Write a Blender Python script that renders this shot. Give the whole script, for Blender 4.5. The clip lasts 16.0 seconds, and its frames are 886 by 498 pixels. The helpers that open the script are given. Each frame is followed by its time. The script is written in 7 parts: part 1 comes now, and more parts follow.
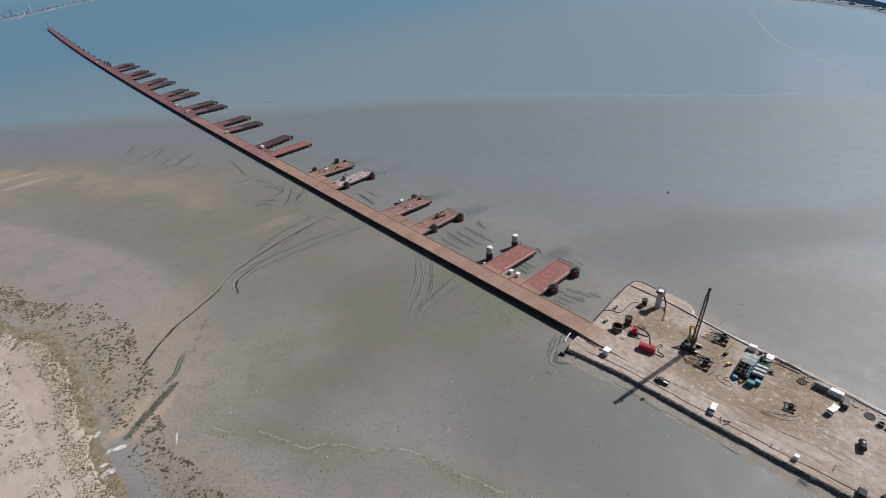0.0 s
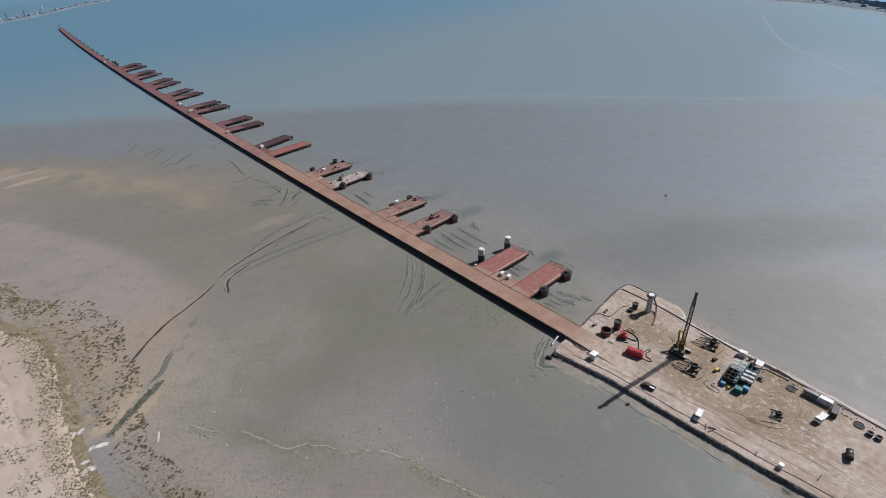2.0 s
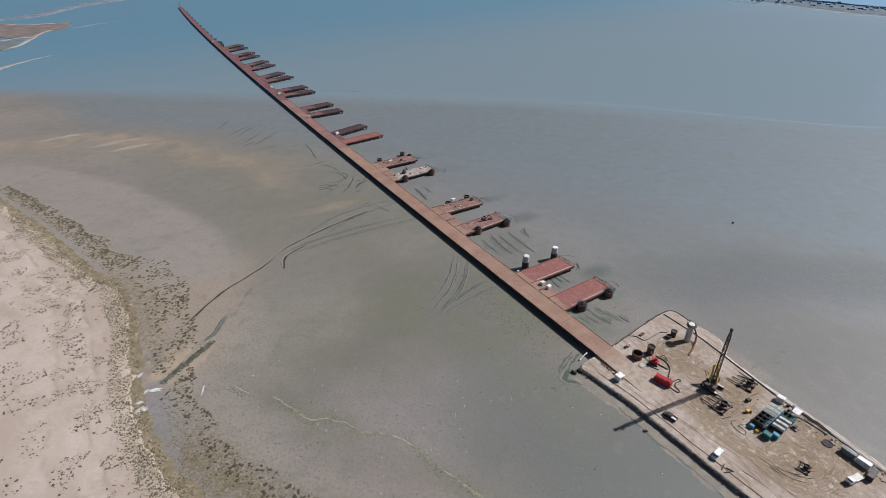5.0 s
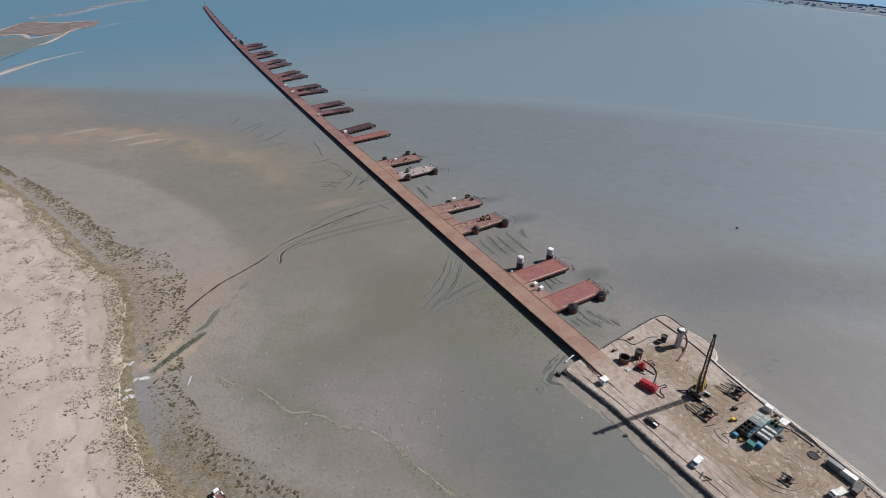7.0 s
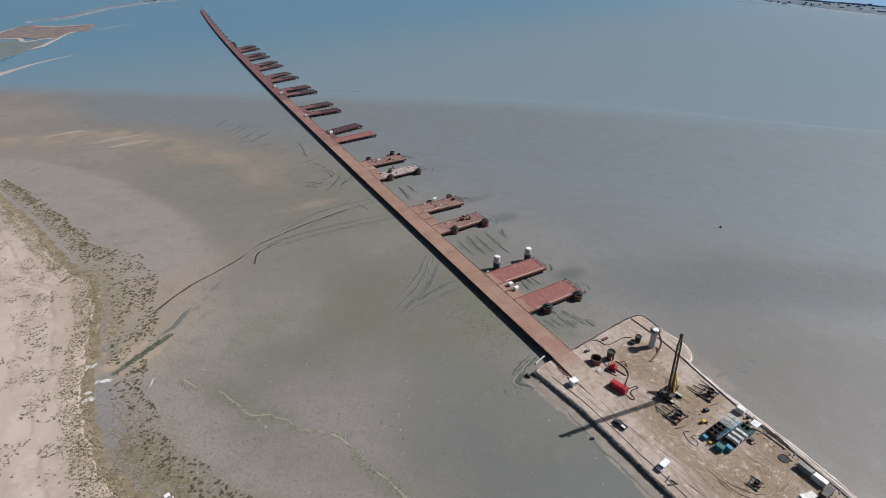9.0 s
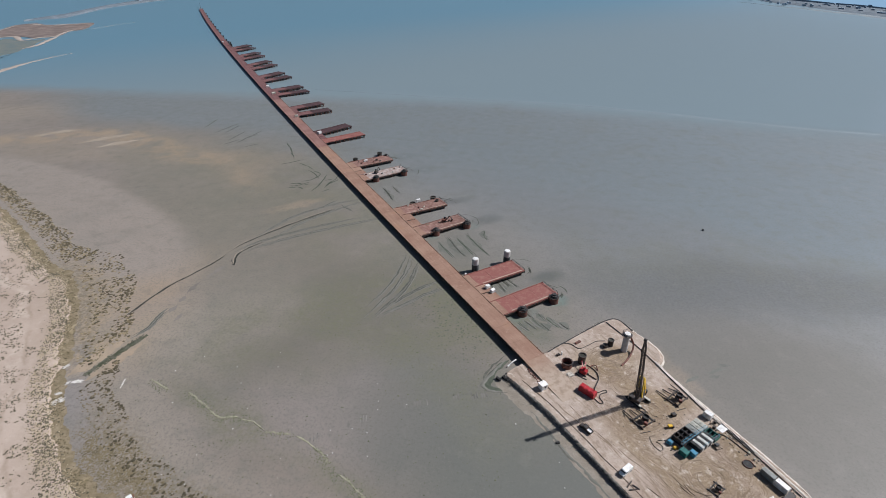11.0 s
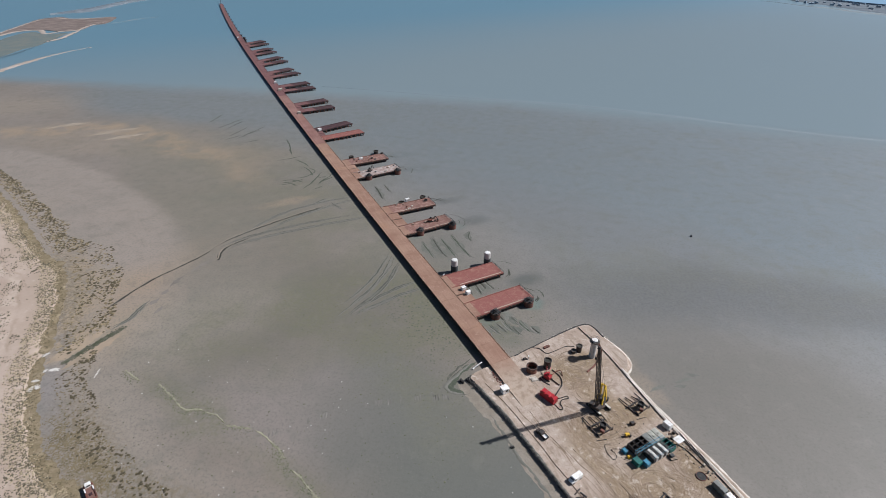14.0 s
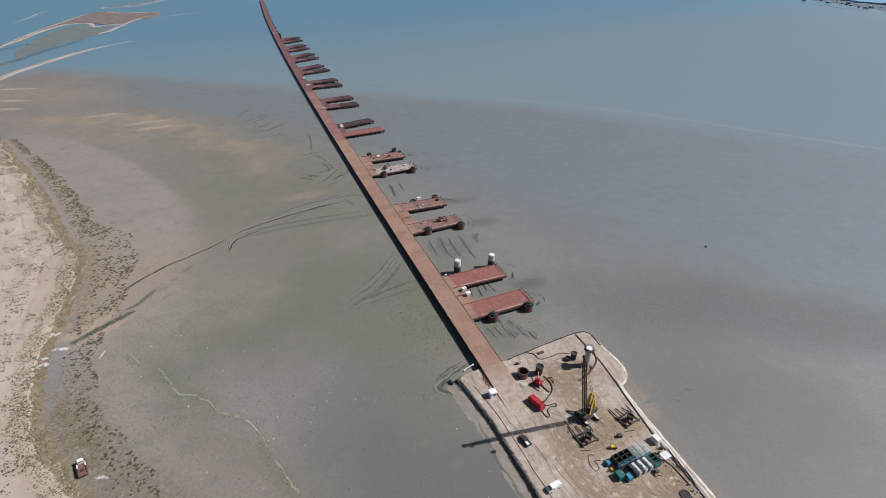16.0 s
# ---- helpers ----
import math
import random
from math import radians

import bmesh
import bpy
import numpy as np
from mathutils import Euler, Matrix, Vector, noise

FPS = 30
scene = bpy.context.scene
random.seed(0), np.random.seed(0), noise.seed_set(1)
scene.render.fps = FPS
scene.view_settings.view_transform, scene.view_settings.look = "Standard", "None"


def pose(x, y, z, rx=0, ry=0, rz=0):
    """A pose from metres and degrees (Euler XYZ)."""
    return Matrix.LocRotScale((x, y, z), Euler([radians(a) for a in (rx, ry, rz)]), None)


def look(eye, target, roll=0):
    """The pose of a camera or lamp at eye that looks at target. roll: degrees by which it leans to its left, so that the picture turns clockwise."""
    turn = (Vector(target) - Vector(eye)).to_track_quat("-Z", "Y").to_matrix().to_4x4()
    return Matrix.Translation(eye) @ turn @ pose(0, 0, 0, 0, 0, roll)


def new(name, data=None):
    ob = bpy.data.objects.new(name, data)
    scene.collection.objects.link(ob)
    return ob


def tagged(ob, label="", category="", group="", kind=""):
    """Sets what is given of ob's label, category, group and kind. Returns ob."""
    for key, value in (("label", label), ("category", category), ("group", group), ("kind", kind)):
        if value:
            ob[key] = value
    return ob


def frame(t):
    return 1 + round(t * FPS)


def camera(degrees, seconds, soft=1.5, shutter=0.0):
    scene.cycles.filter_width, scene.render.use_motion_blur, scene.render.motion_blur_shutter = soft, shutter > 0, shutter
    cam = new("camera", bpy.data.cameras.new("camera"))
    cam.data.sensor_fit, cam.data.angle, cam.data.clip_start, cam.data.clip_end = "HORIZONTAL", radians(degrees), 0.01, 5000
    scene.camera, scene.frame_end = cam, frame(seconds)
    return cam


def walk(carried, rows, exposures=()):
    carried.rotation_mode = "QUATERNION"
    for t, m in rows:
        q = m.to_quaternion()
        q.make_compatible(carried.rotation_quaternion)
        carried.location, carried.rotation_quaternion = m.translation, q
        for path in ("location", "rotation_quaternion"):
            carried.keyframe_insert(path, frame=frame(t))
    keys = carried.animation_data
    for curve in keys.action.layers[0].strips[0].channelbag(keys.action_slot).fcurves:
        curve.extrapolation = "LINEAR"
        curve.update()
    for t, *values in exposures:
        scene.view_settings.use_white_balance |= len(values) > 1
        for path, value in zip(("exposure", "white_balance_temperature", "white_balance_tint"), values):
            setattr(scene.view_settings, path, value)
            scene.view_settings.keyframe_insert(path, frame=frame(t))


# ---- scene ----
from mathutils import bvhtree

cam = camera(81.68, 16.0, soft=0.6)
PATH = [
    (0, 2.78, 0.91, 149.49, 1.01, 172.97, 47.54, -2.14),
    (0.5, 5.60, 1.88, 149.06, 4.29, 173.93, 47.09, -2.48),
    (1, 7.62, 2.12, 148.83, 8.32, 174.33, 47.12, -2.60),
    (1.5, 9.45, 2.06, 148.79, 8.98, 174.35, 47.23, -2.45),
    (2, 11.61, 1.87, 148.73, 6.74, 174.15, 47.26, -2.09),
    (2.5, 13.34, 1.19, 149.02, 3.12, 173.30, 47.65, -1.56),
    (3, 15.05, -0.06, 150.73, -0.57, 171.44, 49.01, -1.15),
    (3.5, 17.08, -1.07, 153.02, -3.18, 169.51, 50.59, -0.91),
    (4, 19.35, -1.38, 153.58, -4.65, 168.70, 51.12, -0.58),
    (6.5, 35.08, -0.73, 154.09, -4.00, 166.48, 51.55, 0.18),
    (7, 38.47, 0.79, 153.02, -0.70, 168.17, 50.79, 0.05),
    (7.5, 41.52, 2.04, 152.37, 2.24, 169.50, 50.32, -0.01),
    (8, 45.33, 3.92, 151.34, 5.71, 171.39, 49.43, -0.19),
    (8.5, 48.57, 5.47, 150.55, 8.74, 172.98, 48.79, -0.29),
    (9, 51.96, 6.87, 149.63, 11.72, 174.52, 48.27, -0.32),
    (11.5, 67.19, 11.16, 151.48, 26.30, 178.44, 49.77, -0.13),
    (12, 70.76, 11.97, 152.15, 30.51, 179.25, 50.18, -0.23),
    (12.5, 73.91, 12.86, 152.52, 33.22, 179.94, 50.41, -0.26),
    (13, 77.44, 13.97, 152.77, 34.59, 180.39, 50.45, -0.18),
    (13.5, 80.62, 15.13, 152.87, 35.60, 180.91, 50.46, -0.15),
    (14, 83.94, 15.87, 153.19, 36.32, 180.77, 50.52, 0.05),
    (14.5, 87.39, 17.14, 153.01, 37.18, 181.21, 50.25, 0.11),
    (15, 90.96, 18.38, 153.35, 38.38, 181.59, 50.41, 0.15),
    (15.5, 94.14, 19.65, 153.42, 39.27, 182.11, 50.49, 0.25),
    (16, 97.58, 20.78, 153.50, 38.61, 181.78, 50.54, 0.40),
]
walk(cam, [(t, look((x, y, z), (a, b, c), roll)) for t, x, y, z, a, b, c, roll in PATH], [(0.0, 0.0, 5800, 12), (6.5, 0.02, 5810, 12), (11.5, 0.06, 5840, 12), (16.0, 0.07, 5840, 12)])

# ---- light ----
SUN_DIR = Vector((0.89, 0.45, 1.0)).normalized()
world = bpy.data.worlds.new("sky")
scene.world = world
world.use_nodes = True
wnt = world.node_tree
sky = wnt.nodes.new("ShaderNodeTexSky")
sky.sky_type = "NISHITA"
sky.sun_disc = False
sky.sun_elevation = math.asin(SUN_DIR.z)
sky.sun_rotation = math.atan2(SUN_DIR.x, SUN_DIR.y)
sky.air_density, sky.dust_density, sky.ozone_density = 1.0, 1.2, 1.0
wnt.links.new(sky.outputs[0], wnt.nodes["Background"].inputs[0])
wnt.nodes["Background"].inputs[1].default_value = 0.041
lamp = bpy.data.lights.new("sun", "SUN")
lamp.energy, lamp.angle, lamp.color = 5.0, radians(0.6), (1.0, 0.95, 0.88)
sun = new("sun", lamp)
sun.matrix_world = look((0, 0, 400), Vector((0, 0, 400)) - SUN_DIR * 10)

# ---- materials ----
class Nodes:
    """Small wrapper that adds and links shader nodes."""

    def __init__(self, name):
        self.mat = bpy.data.materials.new(name)
        self.mat.use_nodes = True
        self.nt = self.mat.node_tree
        self.bsdf = self.nt.nodes["Principled BSDF"]
        self.geo = self.nt.nodes.new("ShaderNodeNewGeometry")
        self.pos = self.geo.outputs["Position"]

    def link(self, value, socket):
        if hasattr(value, "is_output"):
            self.nt.links.new(value, socket)
        else:
            socket.default_value = value

    def noise(self, scale, detail=4.0, rough=0.55, vector=None):
        n = self.nt.nodes.new("ShaderNodeTexNoise")
        n.inputs["Scale"].default_value, n.inputs["Detail"].default_value, n.inputs["Roughness"].default_value = scale, detail, rough
        self.link(vector or self.pos, n.inputs["Vector"])
        return n.outputs["Fac"]

    def cells(self, scale, vector=None, out="Distance"):
        n = self.nt.nodes.new("ShaderNodeTexVoronoi")
        n.inputs["Scale"].default_value = scale
        self.link(vector or self.pos, n.inputs["Vector"])
        return n.outputs[out]

    def math(self, op, a, b=0.0, clamp=False):
        n = self.nt.nodes.new("ShaderNodeMath")
        n.operation, n.use_clamp = op, clamp
        self.link(a, n.inputs[0])
        self.link(b, n.inputs[1])
        return n.outputs[0]

    def ramp(self, value, lo, hi):
        n = self.nt.nodes.new("ShaderNodeMapRange")
        n.interpolation_type = "SMOOTHSTEP"
        self.link(value, n.inputs["Value"])
        n.inputs["From Min"].default_value, n.inputs["From Max"].default_value = lo, hi
        return n.outputs["Result"]

    def mix(self, fac, a, b):
        n = self.nt.nodes.new("ShaderNodeMix")
        n.data_type = "RGBA"
        self.link(fac, n.inputs["Factor"])
        for value, socket in ((a, n.inputs["A"]), (b, n.inputs["B"])):
            if isinstance(value, tuple):
                value = (*value[:3], 1.0)
            self.link(value, socket)
        return n.outputs["Result"]

    def mapped(self, scale=(1, 1, 1), turn=0.0, offset=(0, 0, 0), vector=None):
        n = self.nt.nodes.new("ShaderNodeMapping")
        n.vector_type = "TEXTURE"
        n.inputs["Location"].default_value = offset
        n.inputs["Rotation"].default_value = (0, 0, radians(turn))
        n.inputs["Scale"].default_value = scale
        self.link(vector or self.pos, n.inputs["Vector"])
        return n.outputs[0]

    def blob(self, cx, cy, rx, ry, turn, vector, soft=0.5):
        """1 inside an ellipse on the ground, 0 outside it, with a soft edge."""
        v = self.mapped((rx, ry, 1000.0), turn, (cx, cy, 0), vector)
        n = self.nt.nodes.new("ShaderNodeVectorMath")
        n.operation = "LENGTH"
        self.link(v, n.inputs[0])
        return self.ramp(n.outputs["Value"], 1.0 + soft, 1.0 - soft)

    def warped(self, scale, amount):
        """The position, pushed about by noise, for uneven edges."""
        n = self.nt.nodes.new("ShaderNodeTexNoise")
        n.inputs["Scale"].default_value, n.inputs["Detail"].default_value = scale, 5.0
        self.link(self.pos, n.inputs["Vector"])
        s = self.nt.nodes.new("ShaderNodeVectorMath")
        s.operation = "SUBTRACT"
        s.inputs[1].default_value = (0.5, 0.5, 0.5)
        self.link(n.outputs["Color"], s.inputs[0])
        m = self.nt.nodes.new("ShaderNodeVectorMath")
        m.operation = "SCALE"
        m.inputs["Scale"].default_value = amount
        self.link(s.outputs[0], m.inputs[0])
        a = self.nt.nodes.new("ShaderNodeVectorMath")
        self.link(self.pos, a.inputs[0])
        self.link(m.outputs[0], a.inputs[1])
        return a.outputs[0]

    def done(self, colour, rough=0.8, bump=None, strength=0.3, distance=0.1, metal=0.0, spec=0.5):
        self.link((*colour, 1.0) if isinstance(colour, tuple) else colour, self.bsdf.inputs["Base Color"])
        self.link(rough, self.bsdf.inputs["Roughness"])
        self.bsdf.inputs["Metallic"].default_value = metal
        self.bsdf.inputs["Specular IOR Level"].default_value = spec
        if bump is not None:
            b = self.nt.nodes.new("ShaderNodeBump")
            b.inputs["Distance"].default_value = distance
            self.link(strength, b.inputs["Strength"])
            self.link(bump, b.inputs["Height"])
            self.nt.links.new(b.outputs[0], self.bsdf.inputs["Normal"])
        return self.mat


def worn(name, base, stain, rough=0.7, metal=0.0, scale=0.6, amount=(0.42, 0.68), spread=0.12):
    """A surface with stains at two scales and a tone of its own on each object."""
    n = Nodes(name)
    big, small = n.noise(scale, 5), n.noise(scale * 9, 3)
    c = n.mix(n.ramp(big, *amount), base, stain)
    c = n.mix(n.math("MULTIPLY", n.ramp(small, 0.5, 0.75), 0.45), c, stain)
    info = n.nt.nodes.new("ShaderNodeObjectInfo")
    hsv = n.nt.nodes.new("ShaderNodeHueSaturation")
    n.link(c, hsv.inputs["Color"])
    n.link(n.math("ADD", n.math("MULTIPLY", info.outputs["Random"], 2 * spread), 1.0 - spread), hsv.inputs["Value"])
    return n.done(hsv.outputs[0], rough, small, 0.25, 0.05, metal)


def ground_material():
    n = Nodes("tidal_mud")
    w = n.warped(0.012, 70.0)
    w2 = n.warped(0.05, 22.0)
    w3 = n.warped(0.2, 4.0)
    fine, mid, big = n.noise(0.9, 6, 0.65), n.noise(0.13, 5), n.noise(0.02, 5)
    c = n.mix(n.ramp(big, 0.35, 0.65), (0.208, 0.176, 0.143), (0.238, 0.201, 0.166))
    zones = [  # x, y, half length, half width, turn, colour, softness, amount
        # bluish rows put sky reflection and far haze into the mud's colour
        (250, 430, 360, 215, -20, (0.166, 0.197, 0.210), 0.6, 0.95),
        (-35, 190, 85, 45, 35, (0.148, 0.136, 0.108), 0.6, 0.8),
        (-150, 330, 120, 45, -40, (0.182, 0.163, 0.125), 0.6, 0.8),
        (-160, 200, 80, 36, -42, (0.300, 0.246, 0.200), 0.6, 0.85),
        (-310, 362, 150, 26, 3, (0.280, 0.226, 0.165), 0.5, 0.45),
        (-560, 392, 110, 40, 28, (0.268, 0.222, 0.172), 0.6, 0.75),
        (-190, 345, 60, 22, -30, (0.285, 0.225, 0.160), 0.6, 0.5),
        (-106, 296, 20, 4, 45, (0.310, 0.240, 0.170), 0.6, 0.6),
        (-115, 148, 38, 14, 72, (0.345, 0.258, 0.174), 0.6, 0.9),
        (-136, 190, 44, 18, 64, (0.325, 0.250, 0.178), 0.6, 0.85),
        (-300, 245, 70, 12, -25, (0.235, 0.188, 0.135), 0.5, 0.7),
        (-220, 205, 50, 13, -28, (0.265, 0.218, 0.165), 0.5, 0.7),
        (-160, 170, 36, 19, -42, (0.300, 0.246, 0.188), 0.6, 0.75),
        (-118, 126, 34, 15, -50, (0.295, 0.246, 0.192), 0.6, 0.75),
        (-72, 98, 50, 18, -25, (0.285, 0.243, 0.198), 0.6, 0.8),
        (-122, 126, 26, 8, -45, (0.248, 0.222, 0.208), 0.5, 0.85),
        (-98, 105, 24, 7, -38, (0.240, 0.215, 0.196), 0.5, 0.85),
        (172, 178, 70, 34, -50, (0.150, 0.137, 0.114), 0.6, 0.8),
        (119, 185, 14, 5, -50, (0.250, 0.205, 0.155), 0.6, 0.8),
        (64, 244, 9, 5, 40, (0.085, 0.092, 0.085), 0.7, 0.75),
        (22, 302, 10, 5, 40, (0.088, 0.094, 0.088), 0.7, 0.75),
        (-2, 326, 10, 5, 40, (0.088, 0.094, 0.088), 0.7, 0.7),
        (-42, 374, 12, 6, 40, (0.088, 0.094, 0.088), 0.7, 0.7),
        (-64, 400, 12, 6, 40, (0.088, 0.094, 0.088), 0.7, 0.7),
        (70, 223, 5.5, 4.5, 40, (0.145, 0.195, 0.175), 0.35, 0.85),
        (52, 205, 5, 4, 40, (0.145, 0.185, 0.165), 0.4, 0.7),
        (-7, 272, 5, 4, 40, (0.145, 0.185, 0.165), 0.4, 0.6),
        (-52, 359, 5, 4, 40, (0.145, 0.185, 0.165), 0.4, 0.6),
        (60, 199, 9, 6, 130, (0.125, 0.135, 0.105), 0.6, 0.7),
        (42, 231, 8, 6, 40, (0.125, 0.135, 0.105), 0.6, 0.6),
        (14, 262, 11, 8, 130, (0.128, 0.138, 0.115), 0.7, 0.6),
        (52, 186, 6, 5, 40, (0.100, 0.110, 0.080), 0.5, 0.8),
        (57, 210, 5, 3, 40, (0.150, 0.180, 0.160), 0.4, 0.6),
        (14, 290, 6, 4, 40, (0.150, 0.180, 0.160), 0.4, 0.6),
        (8, 138, 60, 24, 10, (0.236, 0.205, 0.182), 0.6, 0.8),
        (-88, 168, 44, 26, 60, (0.285, 0.248, 0.205), 0.6, 0.7),
        (72, 104, 84, 32, -45, (0.118, 0.122, 0.106), 0.6, 0.92),
        (30, 150, 30, 10, -45, (0.150, 0.148, 0.125), 0.6, 0.6),
        (180, 262, 90, 26, 8, (0.128, 0.130, 0.126), 0.6, 0.75),
        (60, 330, 120, 40, -20, (0.172, 0.176, 0.174), 0.6, 0.7),
        (-40, 480, 200, 110, -20, (0.160, 0.180, 0.184), 0.6, 0.9),
        (-330, 485, 200, 70, -8, (0.166, 0.182, 0.182), 0.5, 0.9),
    ]
    for x, y, a, b, turn, colour, soft, amount in zones:
        m = n.math("MULTIPLY", n.blob(x, y, a, b, turn, w if a > 36 else (w2 if a > 12 else w3), soft), amount)
        if a < 13:
            m = n.math("MULTIPLY", m, n.ramp(mid, 0.28, 0.50))
        c = n.mix(m, c, colour)
    # pale wet sheet of mud, its sheen put into the colour, with a crisp edge, and olive mud beyond it
    c = n.mix(n.math("MULTIPLY", n.blob(-205, 300, 170, 32, -40, w2, 0.5), 0.65), c, (0.196, 0.175, 0.135))
    c = n.mix(n.math("MULTIPLY", n.blob(-276, 256, 156, 41, -20, n.warped(0.09, 7.0), 0.12), 0.85), c, (0.296, 0.250, 0.208))
    for x, y, a, b, turn in ((-400, 372, 70, 17, 25), (-315, 384, 60, 15, -14), (-240, 358, 40, 14, -14), (-172, 328, 34, 8, -48)):
        m = n.math("MULTIPLY", n.blob(x, y, a, b, turn, w2, 0.6), n.ramp(n.noise(0.06, 5), 0.36, 0.60))
        c = n.mix(n.math("MULTIPLY", m, 0.8 if x < -200 else 0.35), c, (0.330, 0.248, 0.165))
    # olive algae film in soft patches, with a speckle of its own
    speck, cloud = n.noise(0.55, 5, 0.7), n.noise(0.028, 6, 0.6)
    for x, y, a, b, turn, amount in ((-25, 188, 80, 28, 25, 0.9), (25, 165, 40, 18, -40, 0.5), (-70, 300, 130, 34, 128, 0.5), (-30, 115, 58, 7, -15, 0.8), (-180, 330, 120, 40, -30, 0.2), (40, 215, 40, 26, 130, 0.5), (170, 285, 120, 30, 5, 0.3)):
        m = n.math("MULTIPLY", n.blob(x, y, a, b, turn, w, 0.7), n.ramp(cloud, 0.36, 0.58))
        m = n.math("MULTIPLY", n.math("MULTIPLY", m, n.math("ADD", n.math("MULTIPLY", n.ramp(speck, 0.40, 0.62), 0.6), 0.4)), amount)
        c = n.mix(m, c, (0.152, 0.148, 0.090))
    for x, y, a, b, turn in ((-165, 176, 34, 11, -42), (-135, 146, 26, 9, -45), (-118, 138, 16, 8, 60)):
        m = n.math("MULTIPLY", n.blob(x, y, a, b, turn, w2, 0.5), n.ramp(n.noise(0.12, 4), 0.42, 0.56))
        c = n.mix(n.math("MULTIPLY", m, 0.7), c, (0.345, 0.268, 0.185))
    # brown algae mottling among the marsh plants
    for x, y, a, b, turn in ((-74, 96, 24, 10, -28), (-44, 85, 24, 8, -15), (-160, 165, 50, 10, -42), (-10, 78, 30, 9, -20)):
        m = n.math("MULTIPLY", n.blob(x, y, a, b, turn, w3, 0.6), n.ramp(speck, 0.42, 0.58))
        c = n.mix(n.math("MULTIPLY", m, 0.85), c, (0.180, 0.143, 0.086))
    c = n.mix(n.math("MULTIPLY", n.ramp(cloud, 0.48, 0.70), 0.26), c, (0.150, 0.146, 0.122))
    c = n.mix(n.math("MULTIPLY", n.ramp(mid, 0.5, 0.72), 0.32), c, (0.150, 0.145, 0.120))
    c = n.mix(n.math("MULTIPLY", n.ramp(mid, 0.46, 0.30), 0.12), c, (0.265, 0.238, 0.205))
    c = n.mix(n.math("MULTIPLY", n.ramp(fine, 0.56, 0.72), 0.22), c, (0.115, 0.112, 0.095))
    c = n.mix(n.math("MULTIPLY", n.ramp(fine, 0.42, 0.30), 0.14), c, (0.32, 0.29, 0.25))
    grain = n.noise(0.85, 8, 0.8)
    c = n.mix(n.math("MULTIPLY", n.ramp(grain, 0.49, 0.61), 0.52), c, (0.112, 0.112, 0.092))
    c = n.mix(n.math("MULTIPLY", n.ramp(n.noise(2.0, 5, 0.8), 0.55, 0.67), 0.55), c, (0.095, 0.098, 0.080))
    c = n.mix(n.math("MULTIPLY", n.ramp(n.noise(1.1, 5, 0.8), 0.40, 0.30), 0.35), c, (0.33, 0.305, 0.265))
    patchy = n.ramp(n.noise(0.035, 3), 0.45, 0.60)
    dots = n.math("MULTIPLY", n.ramp(n.cells(0.38), 0.22, 0.10), patchy)
    c = n.mix(n.math("MULTIPLY", dots, 0.28), c, (0.085, 0.088, 0.062))
    near = n.math("MULTIPLY", n.blob(22, 196, 34, 13, 130, w2, 0.6), n.ramp(n.cells(0.55), 0.30, 0.16))
    c = n.mix(n.math("MULTIPLY", near, 0.7), c, (0.060, 0.072, 0.045))
    band = n.math("MULTIPLY", n.blob(180, 262, 105, 24, 8, w, 0.6), n.ramp(n.noise(0.7, 4, 0.75), 0.46, 0.60))
    c = n.mix(n.math("MULTIPLY", band, 0.55), c, (0.095, 0.098, 0.094))
    # shallow water far out and towards the island
    sep = n.nt.nodes.new("ShaderNodeSeparateXYZ")
    n.link(w, sep.inputs[0])
    sep2 = n.nt.nodes.new("ShaderNodeSeparateXYZ")
    n.link(w2, sep2.inputs[0])
    far = n.ramp(n.math("ADD", sep2.outputs[1], n.math("MULTIPLY", n.math("ABSOLUTE", sep2.outputs[0]), 0.1)), 545.0, 610.0)
    out = n.ramp(n.math("ADD", n.math("MULTIPLY", sep.outputs[0], -1.0), n.math("MULTIPLY", sep.outputs[1], 0.35)), 790.0, 890.0)
    wet = n.math("MAXIMUM", far, out)
    # distance haze is painted in as a bluer sea colour farther out
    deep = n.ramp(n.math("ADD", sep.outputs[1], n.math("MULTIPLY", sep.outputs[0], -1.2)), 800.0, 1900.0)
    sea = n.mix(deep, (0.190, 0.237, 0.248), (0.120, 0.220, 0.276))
    # a streaky greener patch and a paler one in the far corner of the bay
    streak = n.noise(1.0, 4, 0.6, n.mapped((260.0, 60.0, 1.0), 62.0, vector=w))
    sea = n.mix(n.math("MULTIPLY", n.blob(760, 900, 420, 190, 66, w, 0.5), n.math("ADD", n.math("MULTIPLY", n.ramp(streak, 0.40, 0.62), 0.7), 0.2)), sea, (0.165, 0.262, 0.285))
    sea = n.mix(n.math("MULTIPLY", n.blob(470, 640, 200, 60, 60, w, 0.6), 0.6), sea, (0.250, 0.285, 0.325))
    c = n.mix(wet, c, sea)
    rough = n.math("MULTIPLY", n.math("ADD", n.math("MULTIPLY", mid, 0.25), 0.45), n.math("SUBTRACT", 1.0, wet))
    rough = n.math("ADD", rough, n.math("MULTIPLY", wet, 0.36))
    dry = n.math("MULTIPLY", n.math("SUBTRACT", 1.0, wet), 0.25)
    return n.done(c, rough, fine, dry, 0.12, spec=0.4)


